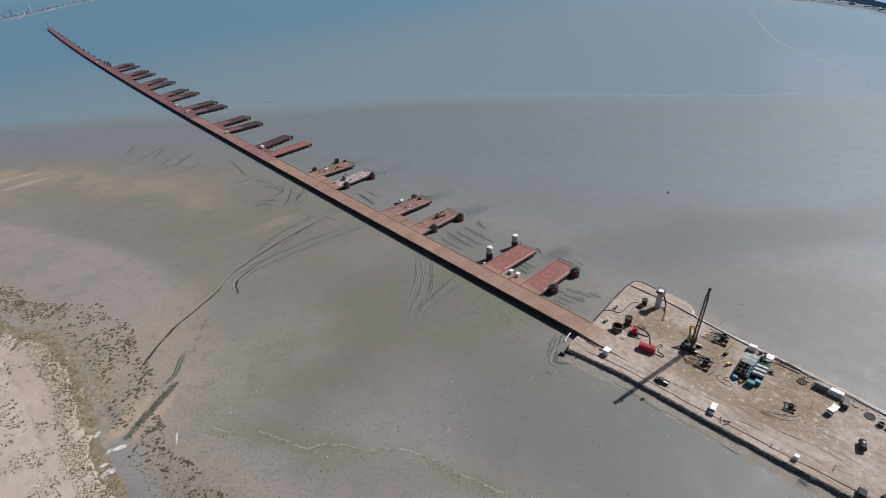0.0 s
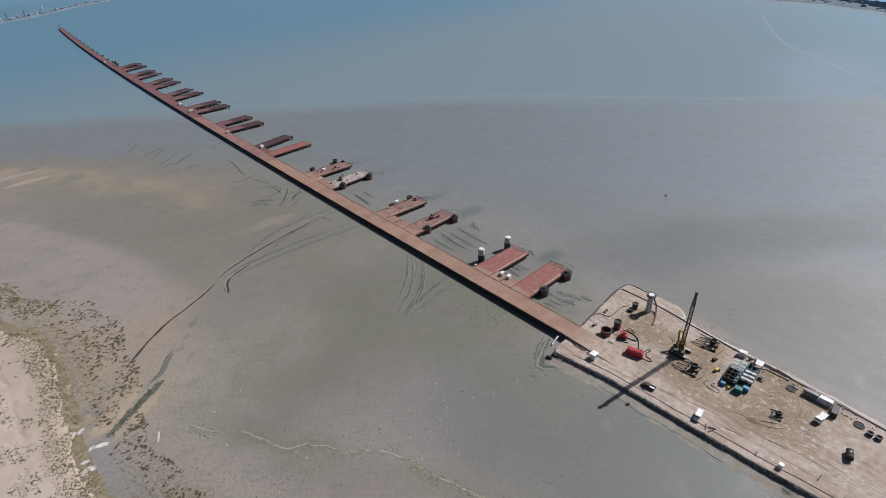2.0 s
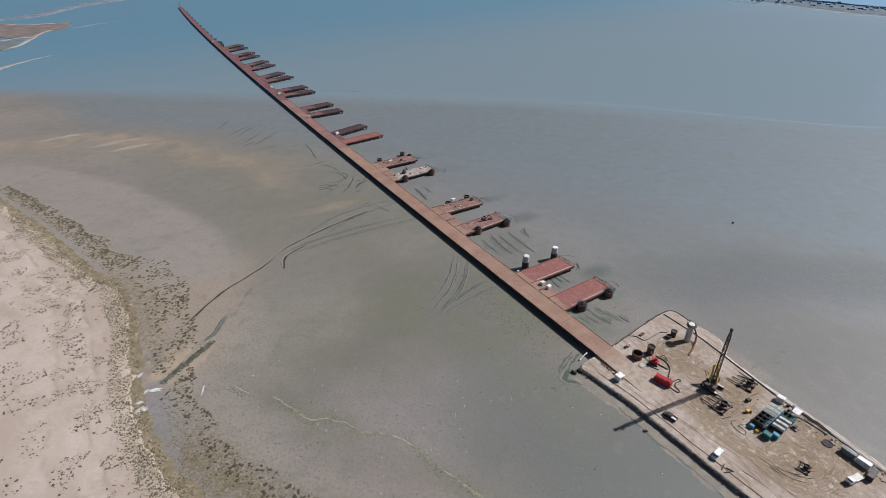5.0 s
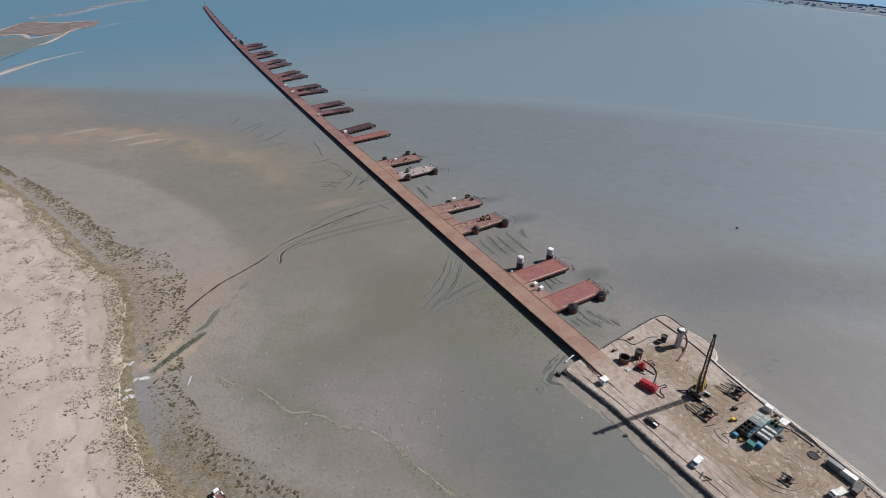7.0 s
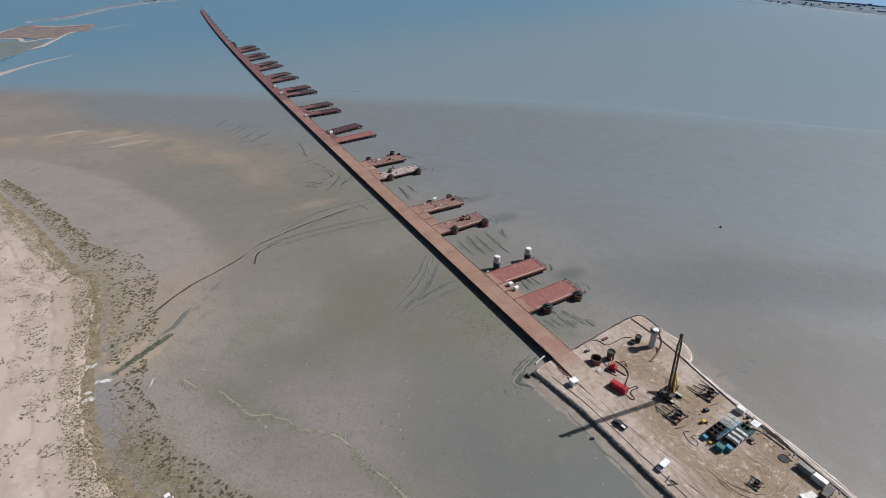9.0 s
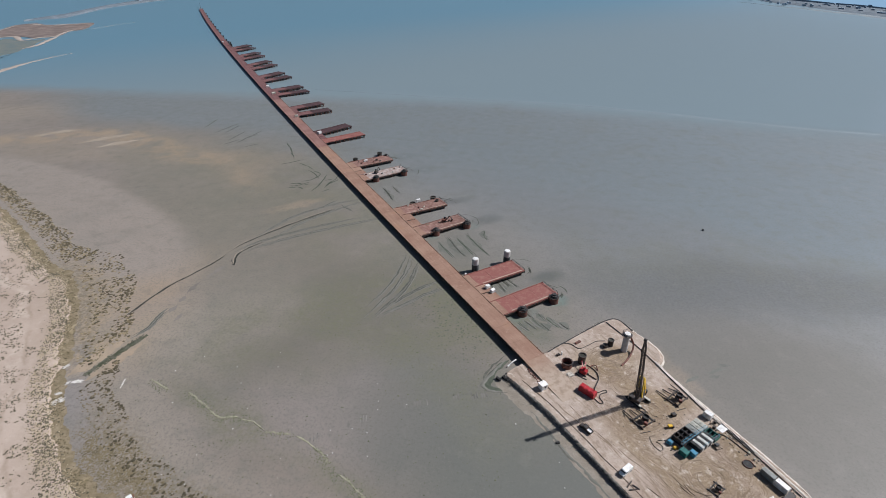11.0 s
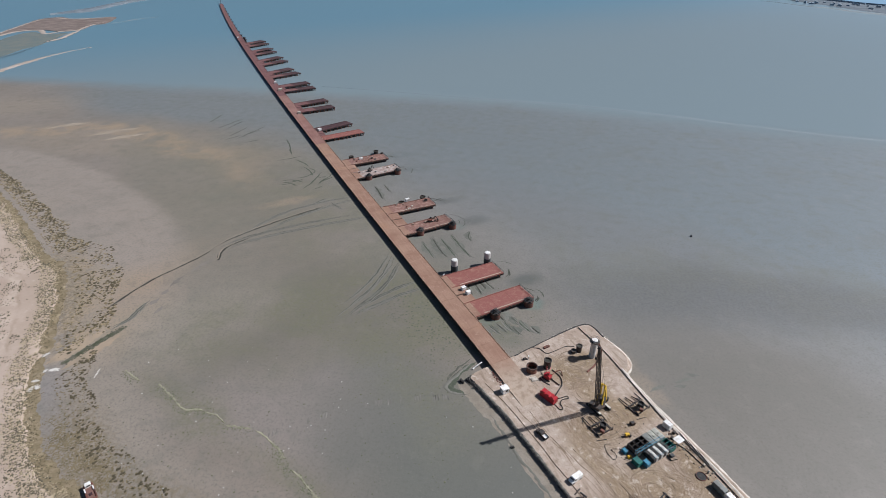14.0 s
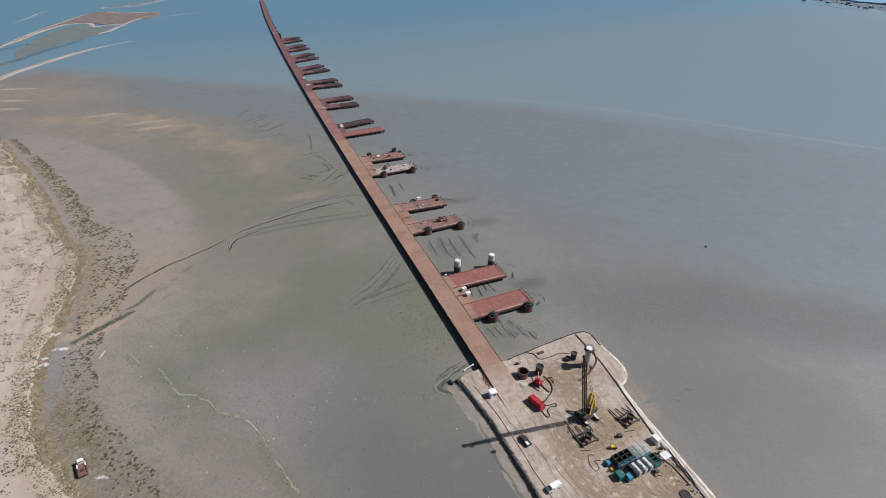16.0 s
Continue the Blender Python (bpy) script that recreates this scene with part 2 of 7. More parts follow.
def sand_material(name, base, dark, light, scale=0.05):
    n = Nodes(name)
    big, mid, fine = n.noise(scale, 5), n.noise(scale * 6, 5), n.noise(scale * 40, 4, 0.7)
    c = n.mix(n.ramp(big, 0.4, 0.65), base, light)
    c = n.mix(n.math("MULTIPLY", n.ramp(mid, 0.52, 0.72), 0.6), c, dark)
    c = n.mix(n.math("MULTIPLY", n.ramp(fine, 0.55, 0.75), 0.4), c, dark)
    return n.done(c, 0.9, n.math("ADD", mid, n.math("MULTIPLY", fine, 0.4)), 0.5, 0.3, spec=0.2)


def beach_material():
    """Dry sand with vehicle lanes that follow the shore; the mesh carries each point's way inland."""
    n = Nodes("beach_sand")
    big, mid, fine = n.noise(0.035, 5), n.noise(0.3, 6, 0.7), n.noise(2.2, 5, 0.75)
    c = n.mix(n.ramp(big, 0.38, 0.62), (0.380, 0.300, 0.238), (0.440, 0.354, 0.288))
    at = n.nt.nodes.new("ShaderNodeAttribute")
    at.attribute_name = "inland"
    way = n.math("ADD", at.outputs["Fac"], n.math("MULTIPLY", n.math("SUBTRACT", n.noise(0.03, 5, 0.6), 0.5), 18.0))
    for middle, half, soft, colour, amount in ((18.0, 3.2, 1.6, (0.485, 0.398, 0.326), 0.75), (33.0, 5.0, 2.5, (0.480, 0.392, 0.322), 0.6), (52.0, 7.0, 3.0, (0.478, 0.390, 0.320), 0.5), (14.2, 0.5, 0.9, (0.285, 0.220, 0.160), 0.55), (27.6, 0.6, 1.2, (0.300, 0.235, 0.172), 0.35), (5.0, 4.5, 2.5, (0.345, 0.275, 0.205), 0.45)):
        off = n.math("ABSOLUTE", n.math("SUBTRACT", way, middle))
        m = n.ramp(off, half + soft, max(0.0, half - soft))
        m = n.math("MULTIPLY", m, n.math("ADD", n.math("MULTIPLY", n.ramp(n.noise(0.09, 5, 0.65), 0.42, 0.58), 0.85), 0.15))
        c = n.mix(n.math("MULTIPLY", m, amount), c, colour)
    c = n.mix(n.math("MULTIPLY", n.ramp(mid, 0.54, 0.74), 0.45), c, (0.318, 0.248, 0.186))
    c = n.mix(n.math("MULTIPLY", n.ramp(mid, 0.44, 0.28), 0.35), c, (0.525, 0.438, 0.362))
    c = n.mix(n.math("MULTIPLY", n.ramp(fine, 0.57, 0.72), 0.45), c, (0.262, 0.202, 0.146))
    return n.done(c, 0.9, n.math("ADD", mid, n.math("MULTIPLY", fine, 0.4)), 0.5, 0.3, spec=0.2)


def platform_material():
    n = Nodes("platform_sand")
    big, mid, fine = n.noise(0.07, 5), n.noise(0.45, 6, 0.65), n.noise(2.6, 4, 0.7)
    c = n.mix(n.ramp(big, 0.38, 0.62), (0.364, 0.286, 0.226), (0.440, 0.360, 0.296))
    w = n.warped(0.08, 9.0)
    for x, y, a, b, turn in ((92, 182, 13, 7, 30), (98, 172, 16, 6, -30), (112, 161, 9, 6, 20), (124, 134, 13, 8, -40), (135, 147, 10, 4, -45), (108, 133, 24, 4, -45), (104, 152, 9, 7, 0), (117, 166, 7, 5, 0), (140, 138, 12, 5, -45), (96, 190, 6, 4, 0)):
        c = n.mix(n.math("MULTIPLY", n.blob(x, y, a, b, turn, w, 0.6), 0.75), c, (0.275, 0.205, 0.125))
    # churned dirt dragged about round the machines
    for x, y, a, b, turn, way in ((96, 180, 12, 10, 20, 35), (98, 171, 10, 6, -40, -60), (104, 155, 11, 8, 0, 15), (128, 142, 9, 6, -45, -30), (136, 144, 11, 5, -45, 70), (124, 129, 12, 9, -30, 20), (134, 134, 9, 7, 0, 80), (114, 158, 9, 5, -45, -50), (108, 138, 22, 5, -45, -46), (120, 122, 24, 6, -45, -42), (92, 156, 14, 5, -45, -50)):
        drag = n.noise(1.0, 5, 0.65, n.mapped((4.5, 0.55, 1.0), way, vector=n.warped(0.16, 7.0)))
        m = n.math("MULTIPLY", n.blob(x, y, a, b, turn, w, 0.6), n.ramp(drag, 0.50, 0.62))
        c = n.mix(n.math("MULTIPLY", m, 0.8), c, (0.185, 0.132, 0.084))
        m = n.math("MULTIPLY", n.blob(x, y, a, b, turn, w, 0.6), n.ramp(drag, 0.42, 0.30))
        c = n.mix(n.math("MULTIPLY", m, 0.5), c, (0.50, 0.42, 0.33))
    # wheel tracks along the platform and turning rings round the machines
    for centre, turn, scale, kind, warp in (((0, 0, 0), 43.0, 0.11, "BANDS", 3.0), ((60, 40, 0), 30.0, 0.09, "BANDS", 5.0), ((94.7, 180.5, 0), 0.0, 0.30, "RINGS", 2.0), ((104, 156, 0), 0.0, 0.33, "RINGS", 2.0), ((123, 133, 0), 0.0, 0.35, "RINGS", 2.0)):
        t = n.nt.nodes.new("ShaderNodeTexWave")
        t.wave_type = kind
        if kind == "RINGS":
            t.rings_direction = "Z"
        t.inputs["Scale"].default_value, t.inputs["Distortion"].default_value = scale, warp
        t.inputs["Detail"].default_value, t.inputs["Detail Scale"].default_value = 2.0, 0.35
        n.link(n.mapped((1, 1, 1), turn, centre), t.inputs["Vector"])
        m = n.ramp(t.outputs["Fac"], 0.80, 0.97)
        m = n.math("MULTIPLY", m, n.ramp(n.noise(0.11, 3), 0.42, 0.62))
        if kind == "RINGS":
            m = n.math("MULTIPLY", m, n.blob(centre[0], centre[1], 15, 13, 0, w, 0.4))
        c = n.mix(n.math("MULTIPLY", m, 0.75 if kind == "RINGS" else 0.38), c, (0.205, 0.150, 0.098))
    c = n.mix(n.math("MULTIPLY", n.ramp(mid, 0.50, 0.68), 0.6), c, (0.252, 0.190, 0.142))
    c = n.mix(n.math("MULTIPLY", n.ramp(mid, 0.46, 0.28), 0.8), c, (0.60, 0.52, 0.44))
    c = n.mix(n.math("MULTIPLY", n.ramp(fine, 0.54, 0.70), 0.65), c, (0.190, 0.142, 0.105))
    c = n.mix(n.math("MULTIPLY", n.ramp(n.noise(1.1, 5, 0.75), 0.56, 0.68), 0.5), c, (0.215, 0.160, 0.112))
    return n.done(c, 0.92, n.math("ADD", mid, n.math("MULTIPLY", fine, 0.5)), 0.4, 0.4, spec=0.15)


def deck_material(name, tone):
    """Rusty deck plates with wheel lanes along the jetty."""
    n = Nodes(name)

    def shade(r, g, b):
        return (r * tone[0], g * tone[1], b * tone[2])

    lanes = n.noise(1.0, 4, 0.6, n.mapped((26.0, 0.9, 1.0), 130.3))
    big, small = n.noise(0.09, 5), n.noise(1.1, 5, 0.75)
    c = n.mix(n.ramp(big, 0.3, 0.7), shade(0.250, 0.148, 0.108), shade(0.330, 0.220, 0.166))
    c = n.mix(n.math("MULTIPLY", n.ramp(lanes, 0.50, 0.72), 0.40), c, shade(0.370, 0.262, 0.202))
    c = n.mix(n.math("MULTIPLY", n.ramp(lanes, 0.47, 0.30), 0.30), c, shade(0.215, 0.125, 0.092))
    c = n.mix(n.math("MULTIPLY", n.ramp(small, 0.54, 0.70), 0.5), c, shade(0.160, 0.088, 0.066))
    c = n.mix(n.math("MULTIPLY", n.ramp(n.noise(0.3, 6, 0.8), 0.54, 0.68), 0.55), c, shade(0.405, 0.300, 0.235))
    c = n.mix(n.math("MULTIPLY", n.ramp(n.noise(0.045, 4, 0.6), 0.55, 0.70), 0.45), c, shade(0.300, 0.165, 0.095))
    info = n.nt.nodes.new("ShaderNodeObjectInfo")
    hsv = n.nt.nodes.new("ShaderNodeHueSaturation")
    n.link(c, hsv.inputs["Color"])
    n.link(n.math("ADD", n.math("MULTIPLY", info.outputs["Random"], 0.05), 0.975), hsv.inputs["Value"])
    return n.done(hsv.outputs[0], 0.85, small, 0.25, 0.05)


def ramp_material():
    """Rusty deck plates that disappear under spilled sand towards the platform."""
    n = Nodes("sanded_ramp")
    d = n.nt.nodes.new("ShaderNodeVectorMath")
    d.operation = "DOT_PRODUCT"
    d.inputs[1].default_value = (0.6467, -0.7627, 0.0)
    n.link(n.warped(0.25, 6.0), d.inputs[0])
    along = n.ramp(d.outputs["Value"], -94.07 - 5.0, -94.07 + 14.0)
    big, small = n.noise(0.12, 5), n.noise(1.3, 5, 0.75)
    rust = n.mix(n.ramp(big, 0.3, 0.7), (0.238, 0.132, 0.088), (0.312, 0.194, 0.135))
    rust = n.mix(n.math("MULTIPLY", n.ramp(small, 0.54, 0.70), 0.5), rust, (0.160, 0.088, 0.066))
    sand = n.mix(n.ramp(n.noise(0.45, 6, 0.65), 0.42, 0.66), (0.405, 0.322, 0.252), (0.300, 0.228, 0.168))
    return n.done(n.mix(along, rust, sand), 0.9, small, 0.3, 0.06, spec=0.2)


MUD = ground_material()
SAND = beach_material()
FILL = platform_material()
ALGAE = sand_material("salt_marsh_mud", (0.205, 0.163, 0.098), (0.150, 0.122, 0.072), (0.275, 0.222, 0.145), 0.25)
BANK = sand_material("bank_sand", (0.50, 0.45, 0.385), (0.33, 0.29, 0.24), (0.62, 0.57, 0.50), 0.2)
DUN_ROCK = worn("dun_rock", (0.30, 0.255, 0.205), (0.17, 0.145, 0.118), 0.9, scale=0.9)
ROCK = worn("dark_rock", (0.085, 0.080, 0.073), (0.23, 0.21, 0.18), 0.9, scale=0.8)
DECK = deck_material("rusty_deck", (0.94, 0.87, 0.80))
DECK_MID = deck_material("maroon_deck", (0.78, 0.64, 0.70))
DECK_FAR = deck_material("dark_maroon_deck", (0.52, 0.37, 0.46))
SANDED = ramp_material()
KERB = worn("rusty_kerb", (0.190, 0.105, 0.070), (0.33, 0.225, 0.16), 0.85, scale=0.4)
DECK_PALE = worn("dusty_grey_deck", (0.285, 0.205, 0.175), (0.41, 0.35, 0.315), 0.85, scale=0.35, amount=(0.40, 0.62), spread=0.05)
RAMP = worn("dusty_ramp", (0.35, 0.255, 0.195), (0.40, 0.315, 0.245), 0.9, scale=0.5)
DECK_RED = worn("red_oxide_deck", (0.230, 0.080, 0.064), (0.31, 0.170, 0.128), 0.75, scale=0.5, amount=(0.46, 0.84), spread=0.06)
DECK_WORN = worn("worn_oxide_deck", (0.180, 0.088, 0.068), (0.35, 0.235, 0.185), 0.8, scale=0.6, amount=(0.42, 0.82), spread=0.10)
DECK_DARK = worn("dark_oxide_steel", (0.048, 0.022, 0.024), (0.090, 0.044, 0.040), 0.7, scale=0.4)
STEEL = worn("dark_steel", (0.035, 0.032, 0.03), (0.09, 0.06, 0.045), 0.6, scale=0.8)
RUST = worn("rusted_casing", (0.16, 0.06, 0.04), (0.09, 0.045, 0.035), 0.75, scale=0.5)
CONCRETE = worn("pale_concrete", (0.52, 0.50, 0.47), (0.38, 0.36, 0.33), 0.85, scale=0.4)
WHITE = worn("white_paint", (0.80, 0.79, 0.76), (0.62, 0.59, 0.54), 0.4, scale=0.7)
CREAM = worn("cream_paint", (0.56, 0.54, 0.46), (0.44, 0.42, 0.35), 0.5, scale=0.7)
GREY = worn("grey_paint", (0.070, 0.076, 0.078), (0.04, 0.043, 0.045), 0.55, scale=0.6)
RED = worn("red_paint", (0.42, 0.022, 0.03), (0.27, 0.03, 0.03), 0.4, scale=0.7)
YELLOW = worn("yellow_paint", (0.72, 0.45, 0.03), (0.45, 0.28, 0.05), 0.45, scale=0.9)
TEAL = worn("teal_paint", (0.025, 0.17, 0.145), (0.02, 0.10, 0.09), 0.45, scale=0.9)
BLUE = worn("blue_paint", (0.060, 0.235, 0.345), (0.06, 0.17, 0.25), 0.45, scale=0.9)
WHITE_DULL = worn("dull_white_paint", (0.62, 0.61, 0.57), (0.45, 0.44, 0.40), 0.6, scale=0.8)
CREAM_DULL = worn("dull_cream_paint", (0.36, 0.355, 0.30), (0.26, 0.255, 0.22), 0.65, scale=0.6)
ROOF = worn("grey_roof", (0.225, 0.235, 0.215), (0.16, 0.165, 0.15), 0.6, scale=0.6)
SHELF = sand_material("shelf_silt", (0.250, 0.215, 0.170), (0.19, 0.165, 0.130), (0.30, 0.262, 0.215), 0.2)
STRAW = worn("straw_scrub", (0.42, 0.345, 0.225), (0.30, 0.245, 0.155), 0.9, scale=0.4)
RUBBER = worn("black_rubber", (0.02, 0.02, 0.02), (0.05, 0.045, 0.04), 0.8, scale=1.5)
GLASS = worn("dark_glass", (0.015, 0.018, 0.02), (0.03, 0.03, 0.03), 0.12, scale=0.5)
WOOD = worn("grey_timber", (0.28, 0.22, 0.16), (0.18, 0.13, 0.09), 0.85, scale=1.2)
WEED = worn("green_weed", (0.125, 0.128, 0.074), (0.098, 0.102, 0.060), 0.8, scale=0.4)
DITCH = worn("wet_dark_mud", (0.040, 0.039, 0.028), (0.078, 0.073, 0.056), 0.45, scale=0.4)
TAN = worn("tan_silt", (0.345, 0.268, 0.188), (0.275, 0.222, 0.162), 0.8, scale=0.15)
RUT = worn("track_rut", (0.205, 0.150, 0.102), (0.29, 0.218, 0.155), 0.9, scale=0.5)
DITCH_GREEN = worn("green_ditch", (0.064, 0.068, 0.038), (0.112, 0.106, 0.076), 0.5, scale=0.35, amount=(0.45, 0.58))
SILT = worn("raised_silt", (0.192, 0.181, 0.155), (0.160, 0.152, 0.128), 0.6, scale=0.4)

DECK_Z, FILL_Z = 2.75, 1.7


# ---- mesh helpers ----
def mesh_object(name, verts, faces, material, parent=None, label="", smooth=False):
    me = bpy.data.meshes.new(name)
    me.from_pydata([tuple(v) for v in verts], [], faces)
    me.materials.append(material)
    if smooth:
        me.polygons.foreach_set("use_smooth", [True] * len(me.polygons))
    me.update()
    ob = new(name, me)
    if parent is not None:
        ob.parent = parent
    if label:
        tagged(ob, label)
    return ob


def part(name, bm, material, parent=None, label="", smooth=False):
    me = bpy.data.meshes.new(name)
    bm.to_mesh(me)
    bm.free()
    me.materials.append(material)
    if smooth:
        me.polygons.foreach_set("use_smooth", [True] * len(me.polygons))
    ob = new(name, me)
    if parent is not None:
        ob.parent = parent
    if label:
        tagged(ob, label)
    return ob


def thing(name, x, y, z, turn=0.0, label="", category="", group="", kind=""):
    ob = new(name)
    ob.matrix_basis = pose(x, y, z, 0, 0, turn)
    return tagged(ob, label, category, group, kind)


def box(bm, sx, sy, sz, x=0.0, y=0.0, z=0.0, turn=0.0, tilt=0.0, bevel=0.0):
    """A box with its base centre at (x, y, z)."""
    m = pose(x, y, z, tilt, 0, turn) @ Matrix.Translation((0, 0, sz / 2)) @ Matrix.Diagonal((sx, sy, sz, 1))
    made = bmesh.ops.create_cube(bm, size=1.0, matrix=m)["verts"]
    if bevel:
        edges = list({e for v in made for e in v.link_edges})
        bmesh.ops.bevel(bm, geom=edges, offset=bevel, segments=2, affect="EDGES")
    return bm


def beam(bm, a, b, r, sides=6, r2=None):
    """A round bar from a to b."""
    a, b = Vector(a), Vector(b)
    d = b - a
    m = Matrix.Translation((a + b) / 2) @ d.to_track_quat("Z", "Y").to_matrix().to_4x4()
    bmesh.ops.create_cone(bm, cap_ends=True, segments=sides, radius1=r, radius2=r if r2 is None else r2, depth=d.length, matrix=m)
    return bm


def tube(bm, radius, inner, height, z=0.0, sides=28, x=0.0, y=0.0):
    """An upright pipe with a wall, open at both ends."""
    rings = []
    for r, h in ((radius, z), (radius, z + height), (inner, z + height), (inner, z)):
        rings.append([bm.verts.new((x + r * math.cos(2 * math.pi * i / sides), y + r * math.sin(2 * math.pi * i / sides), h)) for i in range(sides)])
    for k in range(4):
        a, b = rings[k], rings[(k + 1) % 4]
        for i in range(sides):
            j = (i + 1) % sides
            bm.faces.new((a[i], a[j], b[j], b[i]))
    return bm


def boxes(*rows):
    bm = bmesh.new()
    for r in rows:
        box(bm, *r)
    return bm


def spline(points, step):
    """Evenly spaced points on a smooth curve through the given ones."""
    p = [Vector(q) for q in points]
    p = [2 * p[0] - p[1]] + p + [2 * p[-1] - p[-2]]
    out = []
    for i in range(1, len(p) - 2):
        a, b, c, d = p[i - 1:i + 3]
        count = max(1, round((c - b).length / step))
        for k in range(count):
            t = k / count
            out.append(0.5 * (2 * b + (c - a) * t + (2 * a - 5 * b + 4 * c - d) * t * t + (3 * b - a - 3 * c + d) * t ** 3))
    out.append(p[-2])
    return out


def sideways(line):
    """The left-hand normal at each point of a flat line."""
    out = []
    for i in range(len(line)):
        d = line[min(i + 1, len(line) - 1)] - line[max(i - 1, 0)]
        out.append(Vector((-d.y, d.x)).normalized())
    return out


def strip(name, points, widths, heights, material, step=2.0, rough=0.0, parent=None, label="", smooth=True, taper=0.0):
    """A long sheet along a curve: widths are offsets to the left of it, heights their levels."""
    line = spline(points, step)
    side = sideways(line)
    verts, faces, k = [], [], len(widths)
    for i, (p, s) in enumerate(zip(line, side)):
        f = i / max(1, len(line) - 1)
        thin = min(1.0, min(f, 1 - f) / taper) if taper else 1.0
        thin = max(thin, 0.05)
        for j, (w, h) in enumerate(zip(widths, heights)):
            q = p + s * (w * thin)
            if rough:
                q = q + s * rough * noise.noise(Vector((q.x * 0.13, q.y * 0.13, j * 7.3))) + s * rough * 0.6 * noise.noise(Vector((q.x * 0.5, q.y * 0.5, j * 3.1)))
            verts.append((q.x, q.y, h))
        if i:
            for j in range(k - 1):
                a = (i - 1) * k + j
                faces.append((a, a + 1, a + k + 1, a + k))
    return mesh_object(name, verts, faces, material, parent, label, smooth)


# ---- ground ----
def bay_radius(bearing):
    """How far the bay reaches, by the bearing in degrees from +y towards +x."""
    rows = ((-180, 3600), (-28, 3600), (0, 2900), (10, 2480), (14, 2300), (18, 2180), (22, 2080), (26, 1980), (31, 1880), (35, 1740), (38, 1560), (41, 1430), (48, 1360), (100, 1360), (180, 3600))
    for (a, ra), (b, rb) in zip(rows, rows[1:]):
        if a <= bearing <= b:
            f = (bearing - a) / (b - a)
            f = f * f * (3 - 2 * f)
            return ra + (rb - ra) * f
    return 1450


verts, faces = [(50, 0, 0)], []
COUNT = 180
rings = (0.1, 0.25, 0.45, 0.7, 0.9, 0.985, 1.0, 1.03)
for k, f in enumerate(rings):
    for i in range(COUNT):
        a = -180 + 360 * i / COUNT
        r = bay_radius(a) * f
        z = 0.0 if f < 0.99 else (-1.0 if f == 1.0 else -25.0)
        verts.append((50 + r * math.sin(radians(a)), r * math.cos(radians(a)), z))
for i in range(COUNT):
    j = (i + 1) % COUNT
    faces.append((0, 1 + j, 1 + i))
    for k in range(len(rings) - 1):
        a = 1 + k * COUNT
        faces.append((a + i, a + j, a + COUNT + j, a + COUNT + i))
tagged(mesh_object("ground", verts, faces, MUD), "wet grey tidal mud flat running out into shallow blue water", "ground", kind="structure")

# ---- sand platform ----
LEFT_EDGE = [(58.3, 173.0), (54.6, 169.0), (52.6, 165.2), (56.0, 161.8), (67.3, 152.4), (78.2, 141.5), (91.0, 127.8), (107.5, 110.6), (125.0, 93.5), (150, 68), (185, 30), (215, -5)]
RIGHT_EDGE = [(67.5, 182.2), (80.3, 197.0), (92.0, 209.8), (97.8, 212.3), (103.9, 205.6), (109.8, 199.8), (113.3, 195.2), (114.0, 189.8), (113.2, 184.6), (122.6, 171.4), (132.8, 158.8), (145.0, 144.0), (157.0, 127.0), (180, 95), (215, 45), (245, 0)]
BUND_LINE = [(101.6, 205.8), (105.4, 199.6), (112.4, 187.4), (119.4, 176.0), (130.2, 161.6), (138.4, 151.4), (145.6, 142.4), (157.4, 125.8), (180, 94), (215, 44)]


def build_platform():
    left = spline([Vector(p) for p in LEFT_EDGE], 1.5)
    right = spline([Vector(p) for p in RIGHT_EDGE], 1.5)
    loop = left + right[::-1]
    verts = [(p.x, p.y, FILL_Z) for p in loop]
    bm = bmesh.new()
    vs = [bm.verts.new(v) for v in verts]
    bm.faces.new(vs)
    bmesh.ops.triangulate(bm, faces=bm.faces[:])
    # slopes down to the mud
    for line, flip, out in ((left, 1, 0.7), (right, -1, 1.8)):
        side = sideways(line)
        top = [bm.verts.new((p.x, p.y, FILL_Z)) for p in line]
        foot = []
        for p, s in zip(line, side):
            q = p - s * flip * (out + 0.8 * noise.noise(Vector((p.x * 0.2, p.y * 0.2, 0))))
            foot.append(bm.verts.new((q.x, q.y, -0.1)))
        for i in range(len(line) - 1):
            bm.faces.new((top[i], top[i + 1], foot[i + 1], foot[i]))
    bmesh.ops.remove_doubles(bm, verts=bm.verts[:], dist=0.001)
    bmesh.ops.recalc_face_normals(bm, faces=bm.faces[:])
    ob = part("platform_ground", bm, FILL)
    return tagged(ob, "flat reclaimed sand platform with tyre tracks above the mud", "ground", kind="structure")


build_platform()

# ---- jetty ----
J0, JD = Vector((68.0, 181.0)), Vector((-0.6467, 0.7627))
JN = Vector((JD.y, -JD.x))
JETTY_END = 1596.0
WIDE = 9.7


def jetty_edge(s):
    """A point on the seaward edge of the jetty, s metres out."""
    t = s / 1000
    return J0 + JD * s + JN * ((((-0.67 * t + 4.89) * t + 12.78) * t + -32.91) * t + -2.22)


def platform_root(s):
    """Where a working platform's nearer corner begins, s metres out."""
    t = s / 1000
    return J0 + JD * s + JN * (((5.81 * t + 4.0) * t - 22.98) * t - 1.9)


def jetty_frame(s):
    a, b = jetty_edge(s - 1), jetty_edge(s + 1)
    d = (b - a).normalized()
    return jetty_edge(s), d, Vector((d.y, -d.x))


